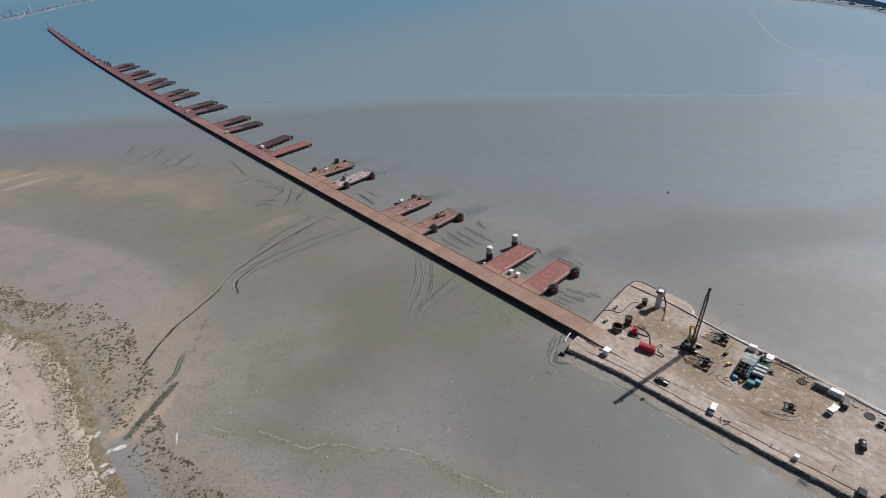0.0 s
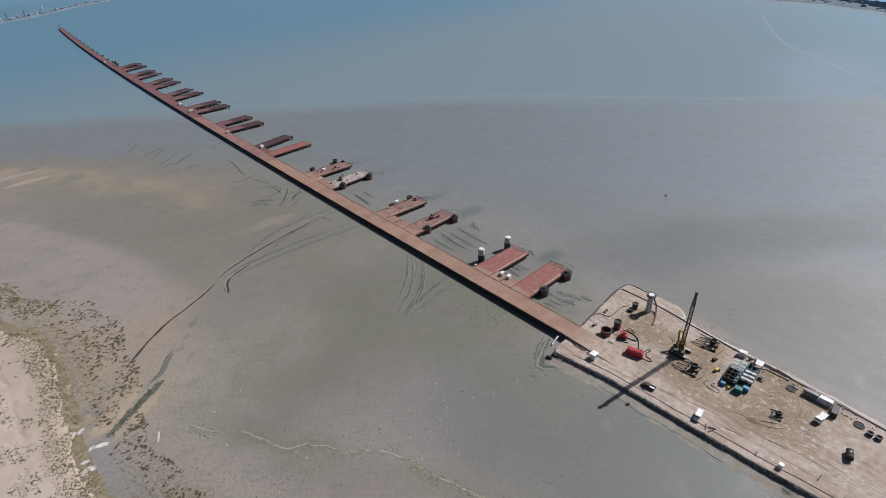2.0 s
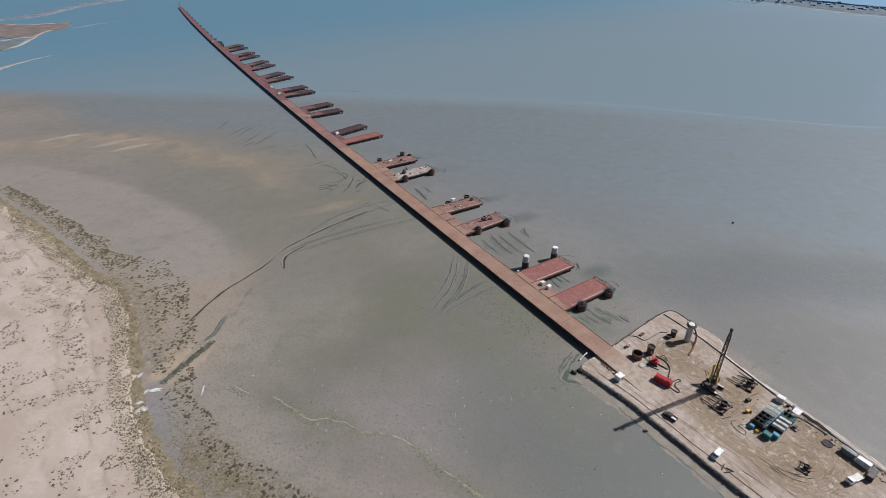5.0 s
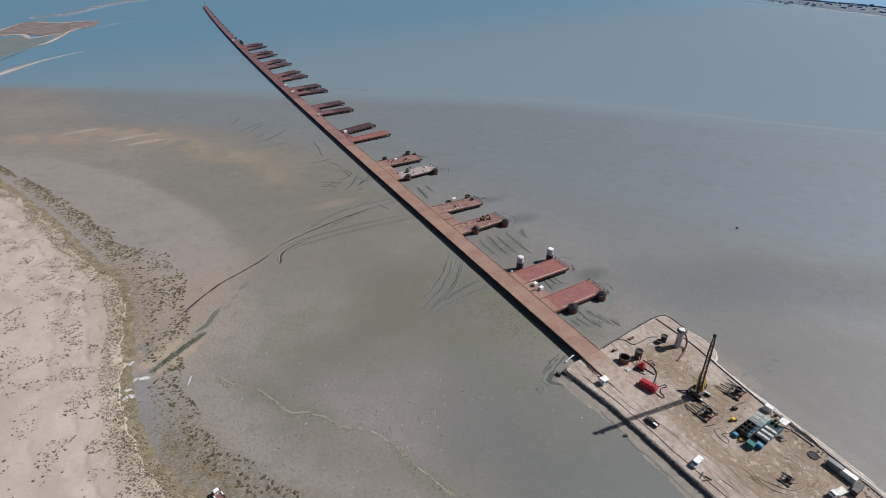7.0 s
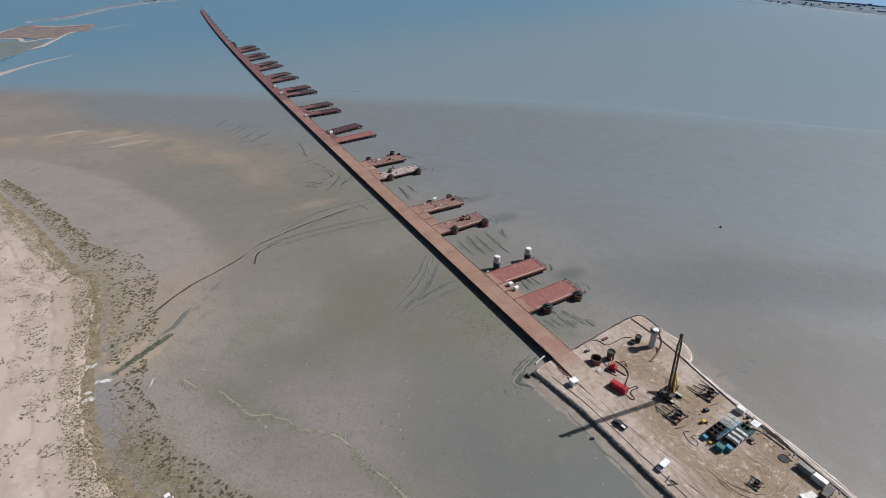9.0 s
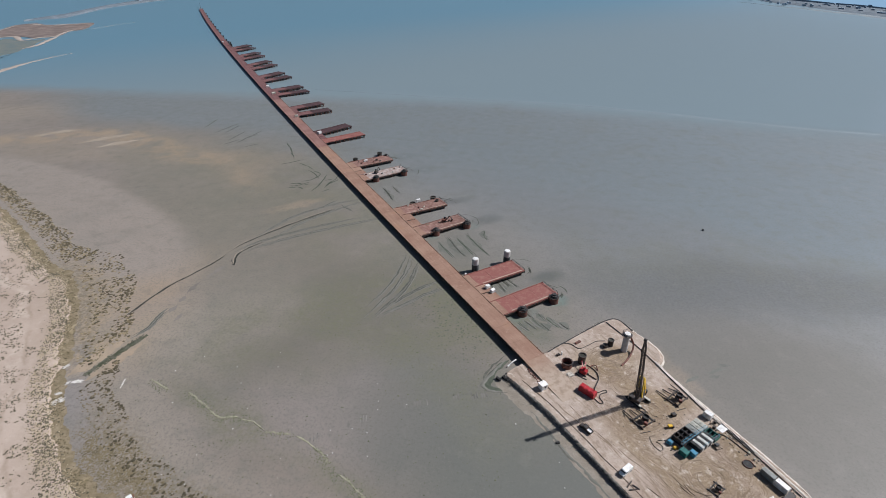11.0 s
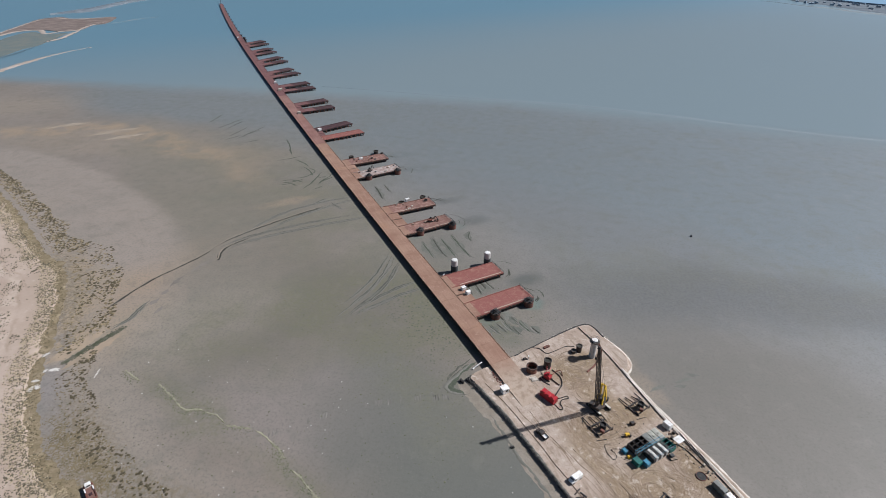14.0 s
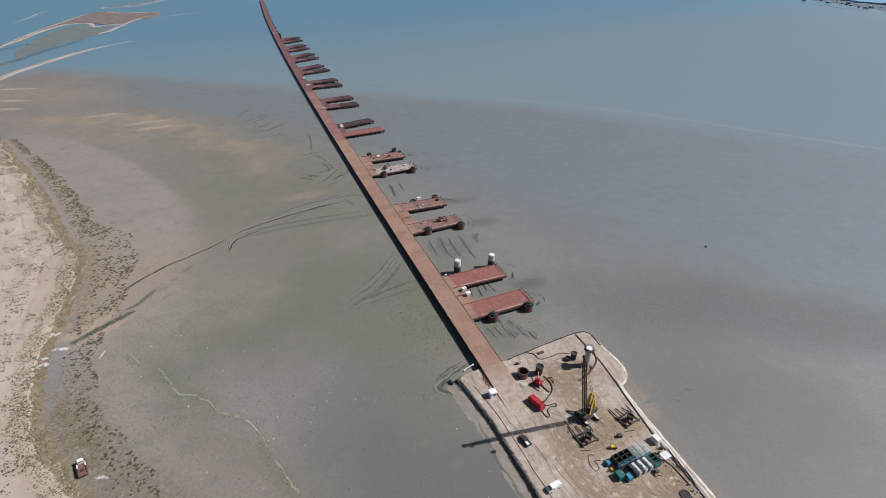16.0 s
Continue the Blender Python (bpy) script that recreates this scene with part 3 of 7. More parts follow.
jetty = thing("jetty", *jetty_edge(0), 0, 0, "long straight steel trestle jetty with a rusty red deck on piles", "jetty")
LOCAL = jetty.matrix_basis.inverted()


def quad_block(name, a, b, c, d, low, high, material, parent, label=""):
    """A slab over four ground points."""
    verts = [(*p, low) for p in (a, b, c, d)] + [(*p, high) for p in (a, b, c, d)]
    faces = [(3, 2, 1, 0), (4, 5, 6, 7), (0, 1, 5, 4), (1, 2, 6, 5), (2, 3, 7, 6), (3, 0, 4, 7)]
    base = parent.matrix_basis.inverted() if parent else Matrix()
    return mesh_object(name, [base @ Vector(v) for v in verts], faces, material, parent, label)


bm = bmesh.new()
beam(bm, (0, 0, -0.6), (0, 0, DECK_Z - 1.7), 0.42, 10)
PILE = bpy.data.meshes.new("support_column")
bm.to_mesh(PILE)
bm.free()
PILE.materials.append(RUST)


def jetty_span(s0, s1):
    p, d, n = jetty_frame(s0)
    q, e, m = jetty_frame(s1)
    gap = 0.04
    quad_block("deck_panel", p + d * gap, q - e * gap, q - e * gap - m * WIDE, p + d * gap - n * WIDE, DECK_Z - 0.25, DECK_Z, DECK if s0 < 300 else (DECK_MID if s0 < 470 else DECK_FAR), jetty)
    for off in (0.5, WIDE - 0.5):
        quad_block("girder", p - n * (off - 0.2), q - m * (off - 0.2), q - m * (off + 0.2), p - n * (off + 0.2), DECK_Z - 1.35, DECK_Z - 0.25, STEEL, jetty)
    for off in (0.0, WIDE - 0.25):
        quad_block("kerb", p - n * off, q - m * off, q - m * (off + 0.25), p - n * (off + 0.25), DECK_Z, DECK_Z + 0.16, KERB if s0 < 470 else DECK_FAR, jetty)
    if s0 < 330:
        # short stubs of old posts and brackets along both edges
        for k in range(3):
            f = (k + 0.2 + 0.6 * abs(noise.noise(Vector((s0, k, 2))))) / 3
            for off in (-0.16, WIDE + 0.02):
                c = p + (q - p) * f - n * off
                stub = boxes((0.34, 0.28, 0.5 + 0.5 * abs(noise.noise(Vector((s0, k, off)))), *(LOCAL @ Vector((*c, DECK_Z - 0.45))), 40))
                part("edge_bracket", stub, RUST if k % 2 else KERB, jetty)
    for off in (1.2, WIDE - 1.2):
        c = p - n * off
        pile = bpy.data.objects.new("support_column", PILE)
        scene.collection.objects.link(pile)
        pile.parent = jetty
        pile.location = LOCAL @ Vector((*c, 0))
    quad_block("cross_beam", p - n * 0.4 - d * 0.25, p - n * 0.4 + d * 0.25, p - n * (WIDE - 0.4) + d * 0.25, p - n * (WIDE - 0.4) - d * 0.25, DECK_Z - 1.75, DECK_Z - 1.35, STEEL, jetty)


s = 0.0
while s < JETTY_END:
    jetty_span(s, s + 12.0)
    s += 12.0
# ramp down onto the platform
p, d, n = jetty_frame(0.0)
for near, far, material, label in ((0.0, 13.0, SANDED, "rusty sloping deck of the ramp"), (13.0, 24.0, SANDED, "steel foot of the ramp under spilled sand")):
    za, zb = DECK_Z - 1.02 * far / 24.0, DECK_Z - 1.02 * near / 24.0
    a, b = p - d * far, p - d * near
    verts = [(*a, za), (*b, zb), (*(b - n * WIDE), zb), (*(a - n * WIDE), za)]
    verts += [(*a, FILL_Z - 0.3), (*b, FILL_Z - 0.3), (*(b - n * WIDE), FILL_Z - 0.3), (*(a - n * WIDE), FILL_Z - 0.3)]
    mesh_object("ramp", [LOCAL @ Vector(v) for v in verts], [(0, 3, 2, 1), (0, 1, 5, 4), (1, 2, 6, 5), (2, 3, 7, 6), (3, 0, 4, 7)], material, jetty, label)


# ---- work platforms beside the jetty ----
def finger(s, length, width, angle, top):
    """A rectangular platform that starts at the jetty's seaward edge; s is its nearer corner."""
    p = platform_root(s)
    u = Vector((math.cos(radians(angle)), math.sin(radians(angle))))
    ob = thing("work_platform", *p, 0, angle, "%s steel working platform standing on piles beside the jetty" % ("red-rusted" if top is not DECK_DARK else "dark maroon"), "platform", "working platforms along the jetty")
    count = 4
    for i in range(count):
        x0, x1 = -7.0 + (length + 7) * i / count, -7.0 + (length + 7) * (i + 1) / count
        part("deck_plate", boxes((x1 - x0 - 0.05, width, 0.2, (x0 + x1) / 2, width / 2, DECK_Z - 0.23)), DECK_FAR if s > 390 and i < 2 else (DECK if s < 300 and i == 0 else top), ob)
    for y in (0.25, width - 0.25):
        deep = 1.0 if s < 300 else 0.45
        part("girder", boxes((length - 0.4, 0.35, deep, length / 2, y, DECK_Z - 0.2 - deep)), STEEL, ob)
        part("kerb", boxes((length, 0.3, 0.3, length / 2, y, DECK_Z)), top, ob)
    part("end_beam", boxes((0.35, width, 1.1, length - 0.3, width / 2, DECK_Z - 1.3)), STEEL, ob)
    for x in (length * 0.3, length * 0.62, length * 0.94) if s < 300 else [length * (0.2 + 0.11 * k) for k in range(8)]:
        for y in (1.2, width - 1.2) if s < 300 else (0.5, width - 0.5):
            bm = bmesh.new()
            beam(bm, (x, y, -0.6), (x, y, DECK_Z - (1.2 if s < 300 else 0.65)), 0.45, 10)
            part("support_column", bm, RUST, ob)
    if s < 300:
        # edge posts, a rail at the outer end and worn sheet edges
        for k in range(14):
            x = 5.0 + (length - 6.0) * k / 13
            part("edge_post", boxes((0.5, 0.3, 0.55, x, -0.12, DECK_Z - 0.7)), RUST, ob)
        for y in (0.4, width * 0.35, width * 0.65, width - 0.4):
            part("rail_post", boxes((0.14, 0.14, 1.2, length - 0.2, y, DECK_Z)), STEEL, ob)
        for z in (0.6, 1.15):
            part("end_rail", boxes((0.1, width - 0.6, 0.1, length - 0.2, width / 2, DECK_Z + z)), STEEL, ob)
        part("sheet_edge", boxes((length - 6, 0.9, 0.03, length / 2 + 2, 1.0, DECK_Z - 0.03)), RAMP, ob, "pale worn strip along the deck edge")
    else:
        for x in (length * 0.45, length * 0.62, length * 0.79, length * 0.96):
            part("cross_head", boxes((0.6, width + 1.2, 0.6, x, width / 2, DECK_Z - 1.75)), STEEL, ob)
    return ob


FINGERS = [  # along the jetty, length, width, angle, deck
    (30, 33, 12, 44.5, DECK_RED), (56, 31, 12, 43, DECK_RED), (117, 33, 12, 46, DECK_WORN), (147, 33, 12, 42, DECK_WORN),
    (212, 35, 12, 47, DECK_PALE), (240, 34, 13, 44, DECK_WORN), (308, 37, 11, 49.5, DECK_RED), (334, 36, 11, 58, DECK_DARK),
    (403, 34, 12, 46.5, DECK_DARK), (429, 35, 12, 53, DECK_DARK), (496, 35, 12, 47, DECK_DARK), (519, 35, 13, 53, DECK_DARK),
    (577, 38, 13, 62, DECK_DARK), (603, 37, 13, 69, DECK_DARK), (662, 41, 13, 71, DECK_DARK), (691, 41, 13, 75, DECK_DARK),
    (747, 38, 13, 71, DECK_DARK), (776, 38, 13, 74, DECK_DARK), (830, 38, 13, 72, DECK_DARK), (858, 38, 13, 75, DECK_DARK),
]
for row in FINGERS:
    finger(*row)


def landing(s0, s1, depth):
    """A widening of the jetty between two working platforms."""
    ob = thing("landing_stage", *jetty_edge(s0), 0, 0, "rusty deck landing that joins two working platforms", "landing", "landings along the jetty")
    p, d, n = jetty_frame(s0)
    q, e, m = jetty_frame(s1)
    mid_a, mid_b = p + (q - p) * 0.5, p + (q - p) * 0.52
    quad_block("deck_plate", p - n * 0.3, mid_a - n * 0.3, mid_a + n * depth, p + n * depth, DECK_Z - 0.25, DECK_Z - 0.05, DECK if s0 < 300 else DECK_FAR, ob)
    quad_block("deck_plate", mid_b - n * 0.3, q - m * 0.3, q + m * depth, mid_b + n * depth, DECK_Z - 0.25, DECK_Z - 0.05, DECK if s0 < 300 else DECK_FAR, ob)
    quad_block("girder", p + n * (depth - 0.5), q + m * (depth - 0.5), q + m * (depth - 0.1), p + n * (depth - 0.1), DECK_Z - 1.2, DECK_Z - 0.26, STEEL, ob)
    for k in range(4):
        c, _, w = jetty_frame(s0 + (s1 - s0) * (k + 0.5) / 4)
        c = ob.matrix_basis.inverted() @ Vector((*(c + w * (depth - 0.6)), 0))
        bm = bmesh.new()
        beam(bm, (c.x, c.y, -0.6), (c.x, c.y, DECK_Z - 1.2), 0.4, 8)
        part("support_column", bm, RUST, ob)


for i in range(0, len(FINGERS), 2):
    landing(FINGERS[i][0] + 2, FINGERS[i + 1][0] + 10, 7.0 if i < 6 else 5.0)

# ---- beach ----
SHORE = [(-698, 422), (-518, 337), (-418, 292), (-321, 249), (-260, 219), (-204, 188.5), (-186, 183), (-160.5, 161), (-138, 135.5), (-122.5, 115.5), (-101, 98), (-82, 84.5), (-56, 76), (-18, 60), (42, 37), (122, 7), (222, -23), (402, -58)]


def build_beach():
    line = spline([Vector(p) for p in SHORE], 1.0)
    inland = Vector((-0.55, -0.83))
    steps = (0, 0.7, 1.5, 2.5, 4, 6, 8, 11, 14, 18, 22, 28, 35, 60, 110, 220, 500, 1000)
    rise = (0.0, 0.30, 0.55, 0.68, 0.8, 0.92, 1.0, 1.1, 1.2, 1.3, 1.4, 1.5, 1.6, 1.8, 2.0, 2.0, 2.0, 2.0)
    verts, faces, k, ways = [], [], len(steps), []
    for i, p in enumerate(line):
        jag = 3.2 * noise.noise(Vector((p.x * 0.06, p.y * 0.06, 0))) + 1.8 * noise.noise(Vector((p.x * 0.22, p.y * 0.22, 4))) + 0.7 * noise.noise(Vector((p.x * 0.8, p.y * 0.8, 4)))
        for v, h in zip(steps, rise):
            q = p + inland * (v + jag * max(0.0, 1.0 - v / 14.0))
            z = h + (0.35 * noise.noise(Vector((q.x * 0.05, q.y * 0.05, 9))) if v > 3 else 0) + (0.12 * noise.noise(Vector((q.x * 0.4, q.y * 0.4, 2))) if v else 0)
            ways.append(float(v))
            verts.append((q.x, q.y, z + (0.02 if v else -0.05)))
        if i:
            for j in range(k - 1):
                a = (i - 1) * k + j
                faces.append((a, a + 1, a + k + 1, a + k))
    tree = bvhtree.BVHTree.FromPolygons(verts, faces)
    ob = mesh_object("beach", verts, faces, SAND, smooth=True)
    ob.data.attributes.new("inland", "FLOAT", "POINT").data.foreach_set("value", ways)
    tagged(ob, "pale dry sand beach with faint trampled tracks", "beach", kind="structure")
    return tree


BEACH_TREE = build_beach()


def beach_height(q):
    """The sand's height at a place on the plan; the mud's where there is no sand."""
    at = BEACH_TREE.ray_cast(Vector((q.x, q.y, 20.0)), Vector((0, 0, -1)))[0]
    return at.z if at and at.z > 0.06 else 0.06


tagged(strip("marsh_strip", SHORE[1:14], (-2.5, 0.3, 1.8, 3.2, 4.6), (0.10, 0.09, 0.06, 0.035, 0.012), ALGAE, 0.9, 2.4), "olive-brown muddy marsh strip along the beach", "marsh", kind="structure")


# ---- marks on the mud ----
def ridge(name, points, width, height, material, label, category, rough=0.5, taper=0.15):
    """A low uneven ridge or furrow along a line that wobbles and thins."""
    line = spline(points, 0.8)
    side = sideways(line)
    verts, faces, n = [], [], len(line)
    for i, (p, s) in enumerate(zip(line, side)):
        f = i / max(1, n - 1)
        thin = min(1.0, max(0.12, min(f, 1 - f) / taper))
        wob = rough * (1.4 * noise.noise(Vector((p.x * 0.16, p.y * 0.16, width * 9))) + 0.6 * noise.noise(Vector((p.x * 0.7, p.y * 0.7, 3))))
        w = width * thin * max(0.3, 0.85 + 0.55 * noise.noise(Vector((p.x * 0.3, p.y * 0.3, 5 + width))) + 0.35 * noise.noise(Vector((p.x * 1.1, p.y * 1.1, 8))))
        for g, h in ((-1, 0.012), (-0.35, height), (0.35, height), (1, 0.012)):
            q = p + s * (wob + w * g)
            verts.append((q.x, q.y, h))
        if i:
            for j in range(3):
                k = (i - 1) * 4 + j
                faces.append((k, k + 1, k + 5, k + 4))
    return tagged(mesh_object(name, verts, faces, material, smooth=True), label, category, kind="structure")


CHURN = worn("churned_green_mud", (0.052, 0.062, 0.040), (0.090, 0.096, 0.068), 0.6, scale=0.5)
BED = worn("churned_track_mud", (0.142, 0.137, 0.112), (0.180, 0.170, 0.142), 0.7, scale=0.5)
CHURN_BED = worn("churned_grey_mud", (0.116, 0.118, 0.096), (0.148, 0.146, 0.122), 0.6, scale=0.35)
FURROW = worn("shallow_furrow", (0.066, 0.066, 0.050), (0.112, 0.108, 0.085), 0.6, scale=0.4)
SMEAR = worn("smeared_mud", (0.205, 0.180, 0.152), (0.172, 0.153, 0.130), 0.7, scale=0.4)
TAN_LIP = worn("tan_mud_lip", (0.270, 0.222, 0.172), (0.225, 0.186, 0.145), 0.8, scale=0.5)
LIP = worn("mud_lip", (0.178, 0.170, 0.145), (0.150, 0.145, 0.122), 0.7, scale=0.5)
RIDGES = [
    [(-129.0, 157.8), (-126.1, 186.5), (-117.3, 214.0), (-115.5, 226.3)], [(-115.8, 226.8), (-111.5, 241.2), (-97.9, 266.4), (-78.7, 295.7)],
    [(-110.0, 220.5), (-105.1, 215.6), (-108.2, 222.2), (-108.8, 229.7), (-102.0, 244.0)],
    [(-124.9, 352.5), (-115.9, 347.4), (-117.6, 336.3), (-123.3, 330.7)], [(-130.6, 324.6), (-124.1, 326.9), (-114.1, 326.1)], [(-128.3, 317.3), (-122.3, 320.7), (-115.3, 318.8)],
    [(-110.0, 348.4), (-107.3, 327.4), (-108.1, 315.7)], [(-102.7, 341.0), (-107.7, 336.8)], [(-97.6, 342.1), (-101.7, 328.3)], [(-101.3, 316.5), (-96.5, 323.3)],
    [(-144.5, 366.3), (-134.5, 361.6), (-125.7, 355.3)], [(-178.6, 411.0), (-164.0, 392.0), (-151.9, 374.5)], [(-156.0, 359.2), (-142.1, 374.0)],
    [(-257.5, 418.8), (-254.0, 440.5)], [(-229.7, 391.4), (-223.8, 406.9)], [(-232.3, 402.3), (-231.1, 430.6)], [(-221.1, 397.0), (-216.9, 436.8)],
    [(-218.6, 410.8), (-215.9, 425.3)], [(-129.3, 353.4), (-120.0, 347.0), (-113.2, 339.3)], [(-100.1, 351.6), (-101.7, 323.7)], [(-208.0, 389.2), (-199.9, 401.2)],
    [(-247.6, 421.8), (-247.9, 444.5)], [(-128.7, 321.5), (-122.0, 324.0), (-116.1, 331.2)], [(-277.3, 432.1), (-282.2, 460.0)], [(-255.8, 434.0), (-252.1, 450.4)],
]
for index, points in enumerate(RIDGES):
    ridge("mud_furrow", points, 0.62 if index < 3 else 0.6, 0.03, DITCH if index < 3 else CHURN, "dark wet furrow dragged across the mud", "furrow", 0.3 if index < 3 else 0.7)
    if index < 3:
        ridge("furrow_lip", [(x - 1.0, y + 0.5) for x, y in points], 0.3, 0.06, TAN_LIP, "pale mud lip pushed up beside a furrow", "ridge", 0.3)
for points in ([(141.0, 190.5), (135.5, 188.6), (131.0, 186.8)], [(129.0, 184.4), (125.6, 181.6), (123.0, 178.4)], [(137.0, 187.0), (132.0, 184.5)], [(143.0, 193.5), (137.0, 191.8)]):
    ridge("mud_smear", points, 0.9, 0.02, CHURN_BED, "grey-green churned patch dragged across the mud", "track", 0.9, 0.35)
for points in ([(-107.6, 215.0), (-110.6, 206.0), (-111.6, 199.5)], [(-111.9, 196.5), (-112.4, 190.0), (-112.2, 186.0)], [(-112.0, 183.6), (-111.4, 178.5)], [(-110.8, 176.4), (-110.6, 170.0)], [(-104.0, 171.0), (-103.0, 165.0)]):
    ridge("mud_smear", points, 1.5, 0.02, SMEAR, "broad faint grey smear dragged across the mud", "track", 0.8, 0.35)


def track_bundle(points, offsets, seed):
    """Several narrow wheel ruts and the lips between them along one way."""
    rg = random.Random(seed)
    line = [Vector(p) for p in points]
    side = sideways(line)
    ridge("track_bed", [(p.x + n.x * sum(offsets) / len(offsets), p.y + n.y * sum(offsets) / len(offsets)) for p, n in zip(line, side)], 0.75 + 0.35 * len(offsets), 0.014, BED, "broad churned wheel track across the mud", "track", 0.5, 0.25)
    for k, off in enumerate(offsets):
        lane = [(p.x + n.x * (off + rg.gauss(0, 0.15)), p.y + n.y * (off + rg.gauss(0, 0.15))) for p, n in zip(line, side)]
        ridge("track_rut", lane, rg.uniform(0.28, 0.5), 0.024, FURROW, "narrow wet wheel rut across the mud", "track", 0.6, 0.3)
        lip = [(x + 0.7, y + 0.2) for x, y in lane]
        ridge("mud_track", lip, rg.uniform(0.14, 0.26), 0.06, LIP, "thin pale mud lip beside a wheel rut", "track", 0.35, 0.3)


BUNDLES = [
    ([(-108.2, 227.3), (-99.8, 239.7), (-79.8, 259.8), (-54.0, 281.0), (-36.9, 293.8)], (-1.0, 0.9)), ([(-112.5, 228.0), (-104.0, 243.0), (-84.0, 264.0), (-58.0, 286.0)], (-0.8, 0.8)),
    ([(-114.3, 149.7), (-112.0, 158.3), (-113.4, 166.5), (-113.6, 173.2)], (-0.8, 0.6)), ([(-98.0, 250.0), (-90.0, 272.0), (-72.0, 300.0), (-60.0, 312.0)], (0.0, 1.4)),
    ([(-12.0, 249.6), (-10.0, 230.0), (-11.5, 212.0), (-17.4, 188.0)], (-1.2, 0.2)), ([(-7.4, 245.0), (-6.0, 226.0), (-8.0, 209.0), (-14.6, 188.5)], (-0.4, 1.0)),
    ([(10.0, 227.4), (3.0, 219.8), (-4.0, 210.0), (-13.0, 194.0)], (-0.5, 0.7)), ([(15.0, 223.4), (5.4, 213.6), (-2.0, 204.0), (-12.6, 190.0)], (-0.4, 0.8)),
    ([(-16.0, 251.0), (-14.4, 232.0), (-15.8, 214.0), (-20.0, 196.0)], (0.0,)),
    ([(-89.2, 294.8), (-83.2, 306.1)], (0.0,)), ([(-78.3, 300.2), (-66.0, 292.4)], (0.0,)),
    ([(-62.0, 318.0), (-84.0, 300.0), (-102.0, 276.0), (-112.0, 240.0)], (0.0, 1.3)),
]
for index, (points, offsets) in enumerate(BUNDLES):
    track_bundle(points, offsets, 60 + index)
CHANNELS = [
    [(2.4, 273.5), (10.4, 261.9), (17.2, 253.5)], [(-1.9, 266.8), (5.4, 257.6), (11.0, 250.7)], [(8.1, 273.1), (15.7, 263.9), (22.6, 255.6)], [(12.6, 279.9), (21.3, 268.4), (30.1, 257.5)],
    [(22.9, 286.5), (23.6, 280.3), (26.4, 275.2)], [(31.3, 228.1), (35.3, 222.4), (38.0, 219.0)], [(35.0, 231.4), (37.4, 227.0), (40.0, 222.4)], [(37.8, 234.3), (41.0, 229.0), (44.5, 224.1)],
    [(42.8, 237.1), (46.0, 233.6), (49.4, 230.4)], [(40.7, 235.4), (45.4, 229.8)], [(52.7, 201.4), (55.4, 199.0), (58.7, 196.4)], [(58.7, 206.6), (61.6, 203.2), (64.9, 200.2)],
    [(65.6, 208.5), (68.4, 205.0), (71.7, 202.0)], [(54.2, 212.7), (58.7, 206.6)], [(71.8, 205.6), (76.1, 202.0)], [(63.1, 203.8), (67.9, 198.9)], [(56.0, 203.8), (61.5, 198.2)], [(50.0, 199.0), (55.5, 193.6)],
    [(61.0, 210.6), (66.0, 205.4)], [(48.6, 194.0), (52.0, 190.0), (56.0, 187.0)], [(-60.0, 334.0), (-52.0, 324.0), (-46.0, 315.0)], [(-54.0, 338.0), (-46.0, 328.0)],
]
rnd = random.Random(4)
for points in CHANNELS:
    wide = rnd.uniform(0.26, 0.52)
    ridge("churn_bed", [(x + rnd.uniform(-0.6, 0.6), y + rnd.uniform(-0.6, 0.6)) for x, y in points], rnd.uniform(1.5, 2.6), 0.014, CHURN_BED, "churned grey mud round the furrows", "mud", 0.9, 0.3)
    ridge("mud_furrow", points, wide, 0.03, CHURN if rnd.random() < 0.6 else DITCH, "dark green wet furrow in churned mud beside the jetty", "furrow", 0.3)
    ridge("silt_ridge", [(x + wide + 0.35, y + 0.5 * wide + 0.2) for x, y in points], rnd.uniform(0.16, 0.32), 0.12, LIP, "low silt ridge in churned mud beside the jetty", "ridge", 0.5)
    if rnd.random() < 0.4:
        ridge("silt_ridge", [(x - wide - 0.7, y - 0.4 * wide - 0.4) for x, y in points], rnd.uniform(0.3, 0.6), 0.06, SILT, "low silt ridge in churned mud beside the jetty", "ridge", 0.6)
tagged(strip("drainage_ditch", [(-115.8, 125.4), (-113.6, 137.0), (-111.0, 147.0), (-109.0, 153.2)], (-1.0, -0.45, 0.45, 1.0), (0.06, 0.07, 0.07, 0.06), DITCH_GREEN, 0.6, 1.0, taper=0.3), "green weedy drainage ditch cut through the shore mud", "ditch", kind="structure")
for off in (-4.6, 4.4):
    ridge("ditch_bank", [(-116.8 + off, 123.1), (-114.0 + off, 137.0), (-111.3 + off, 148.8)], 3.6, 0.05, TAN, "tan sandy spoil bank along the ditch", "bank", 0.8, 0.25)
WEED_LINE = [(-87, 130.5), (-74, 126.6), (-65, 127.0), (-50, 120.0), (-41.6, 121.2), (-30, 118.2), (-22, 119.0), (-11.6, 116.8), (-5, 113.4), (1.5, 109.6), (8.3, 106.0), (18.7, 100.2)]
for points in ([(52.4, 176.2), (47.1, 166.4), (45.9, 159.5), (50.0, 157.6), (55.4, 158.6)], [(58.6, 157.0), (66.3, 149.3), (75.2, 139.6), (84.0, 130.6), (100, 113.5)]):
    ridge("tide_channel", points, 1.25, 0.03, CHURN, "dark green tide channel along the platform's foot", "channel", 0.8, 0.2)
    ridge("silt_bank", [(x - 1.4, y - 1.2) for x, y in points], 0.9, 0.15, BED, "tan silt bank along the tide channel", "bank", 0.9, 0.2)

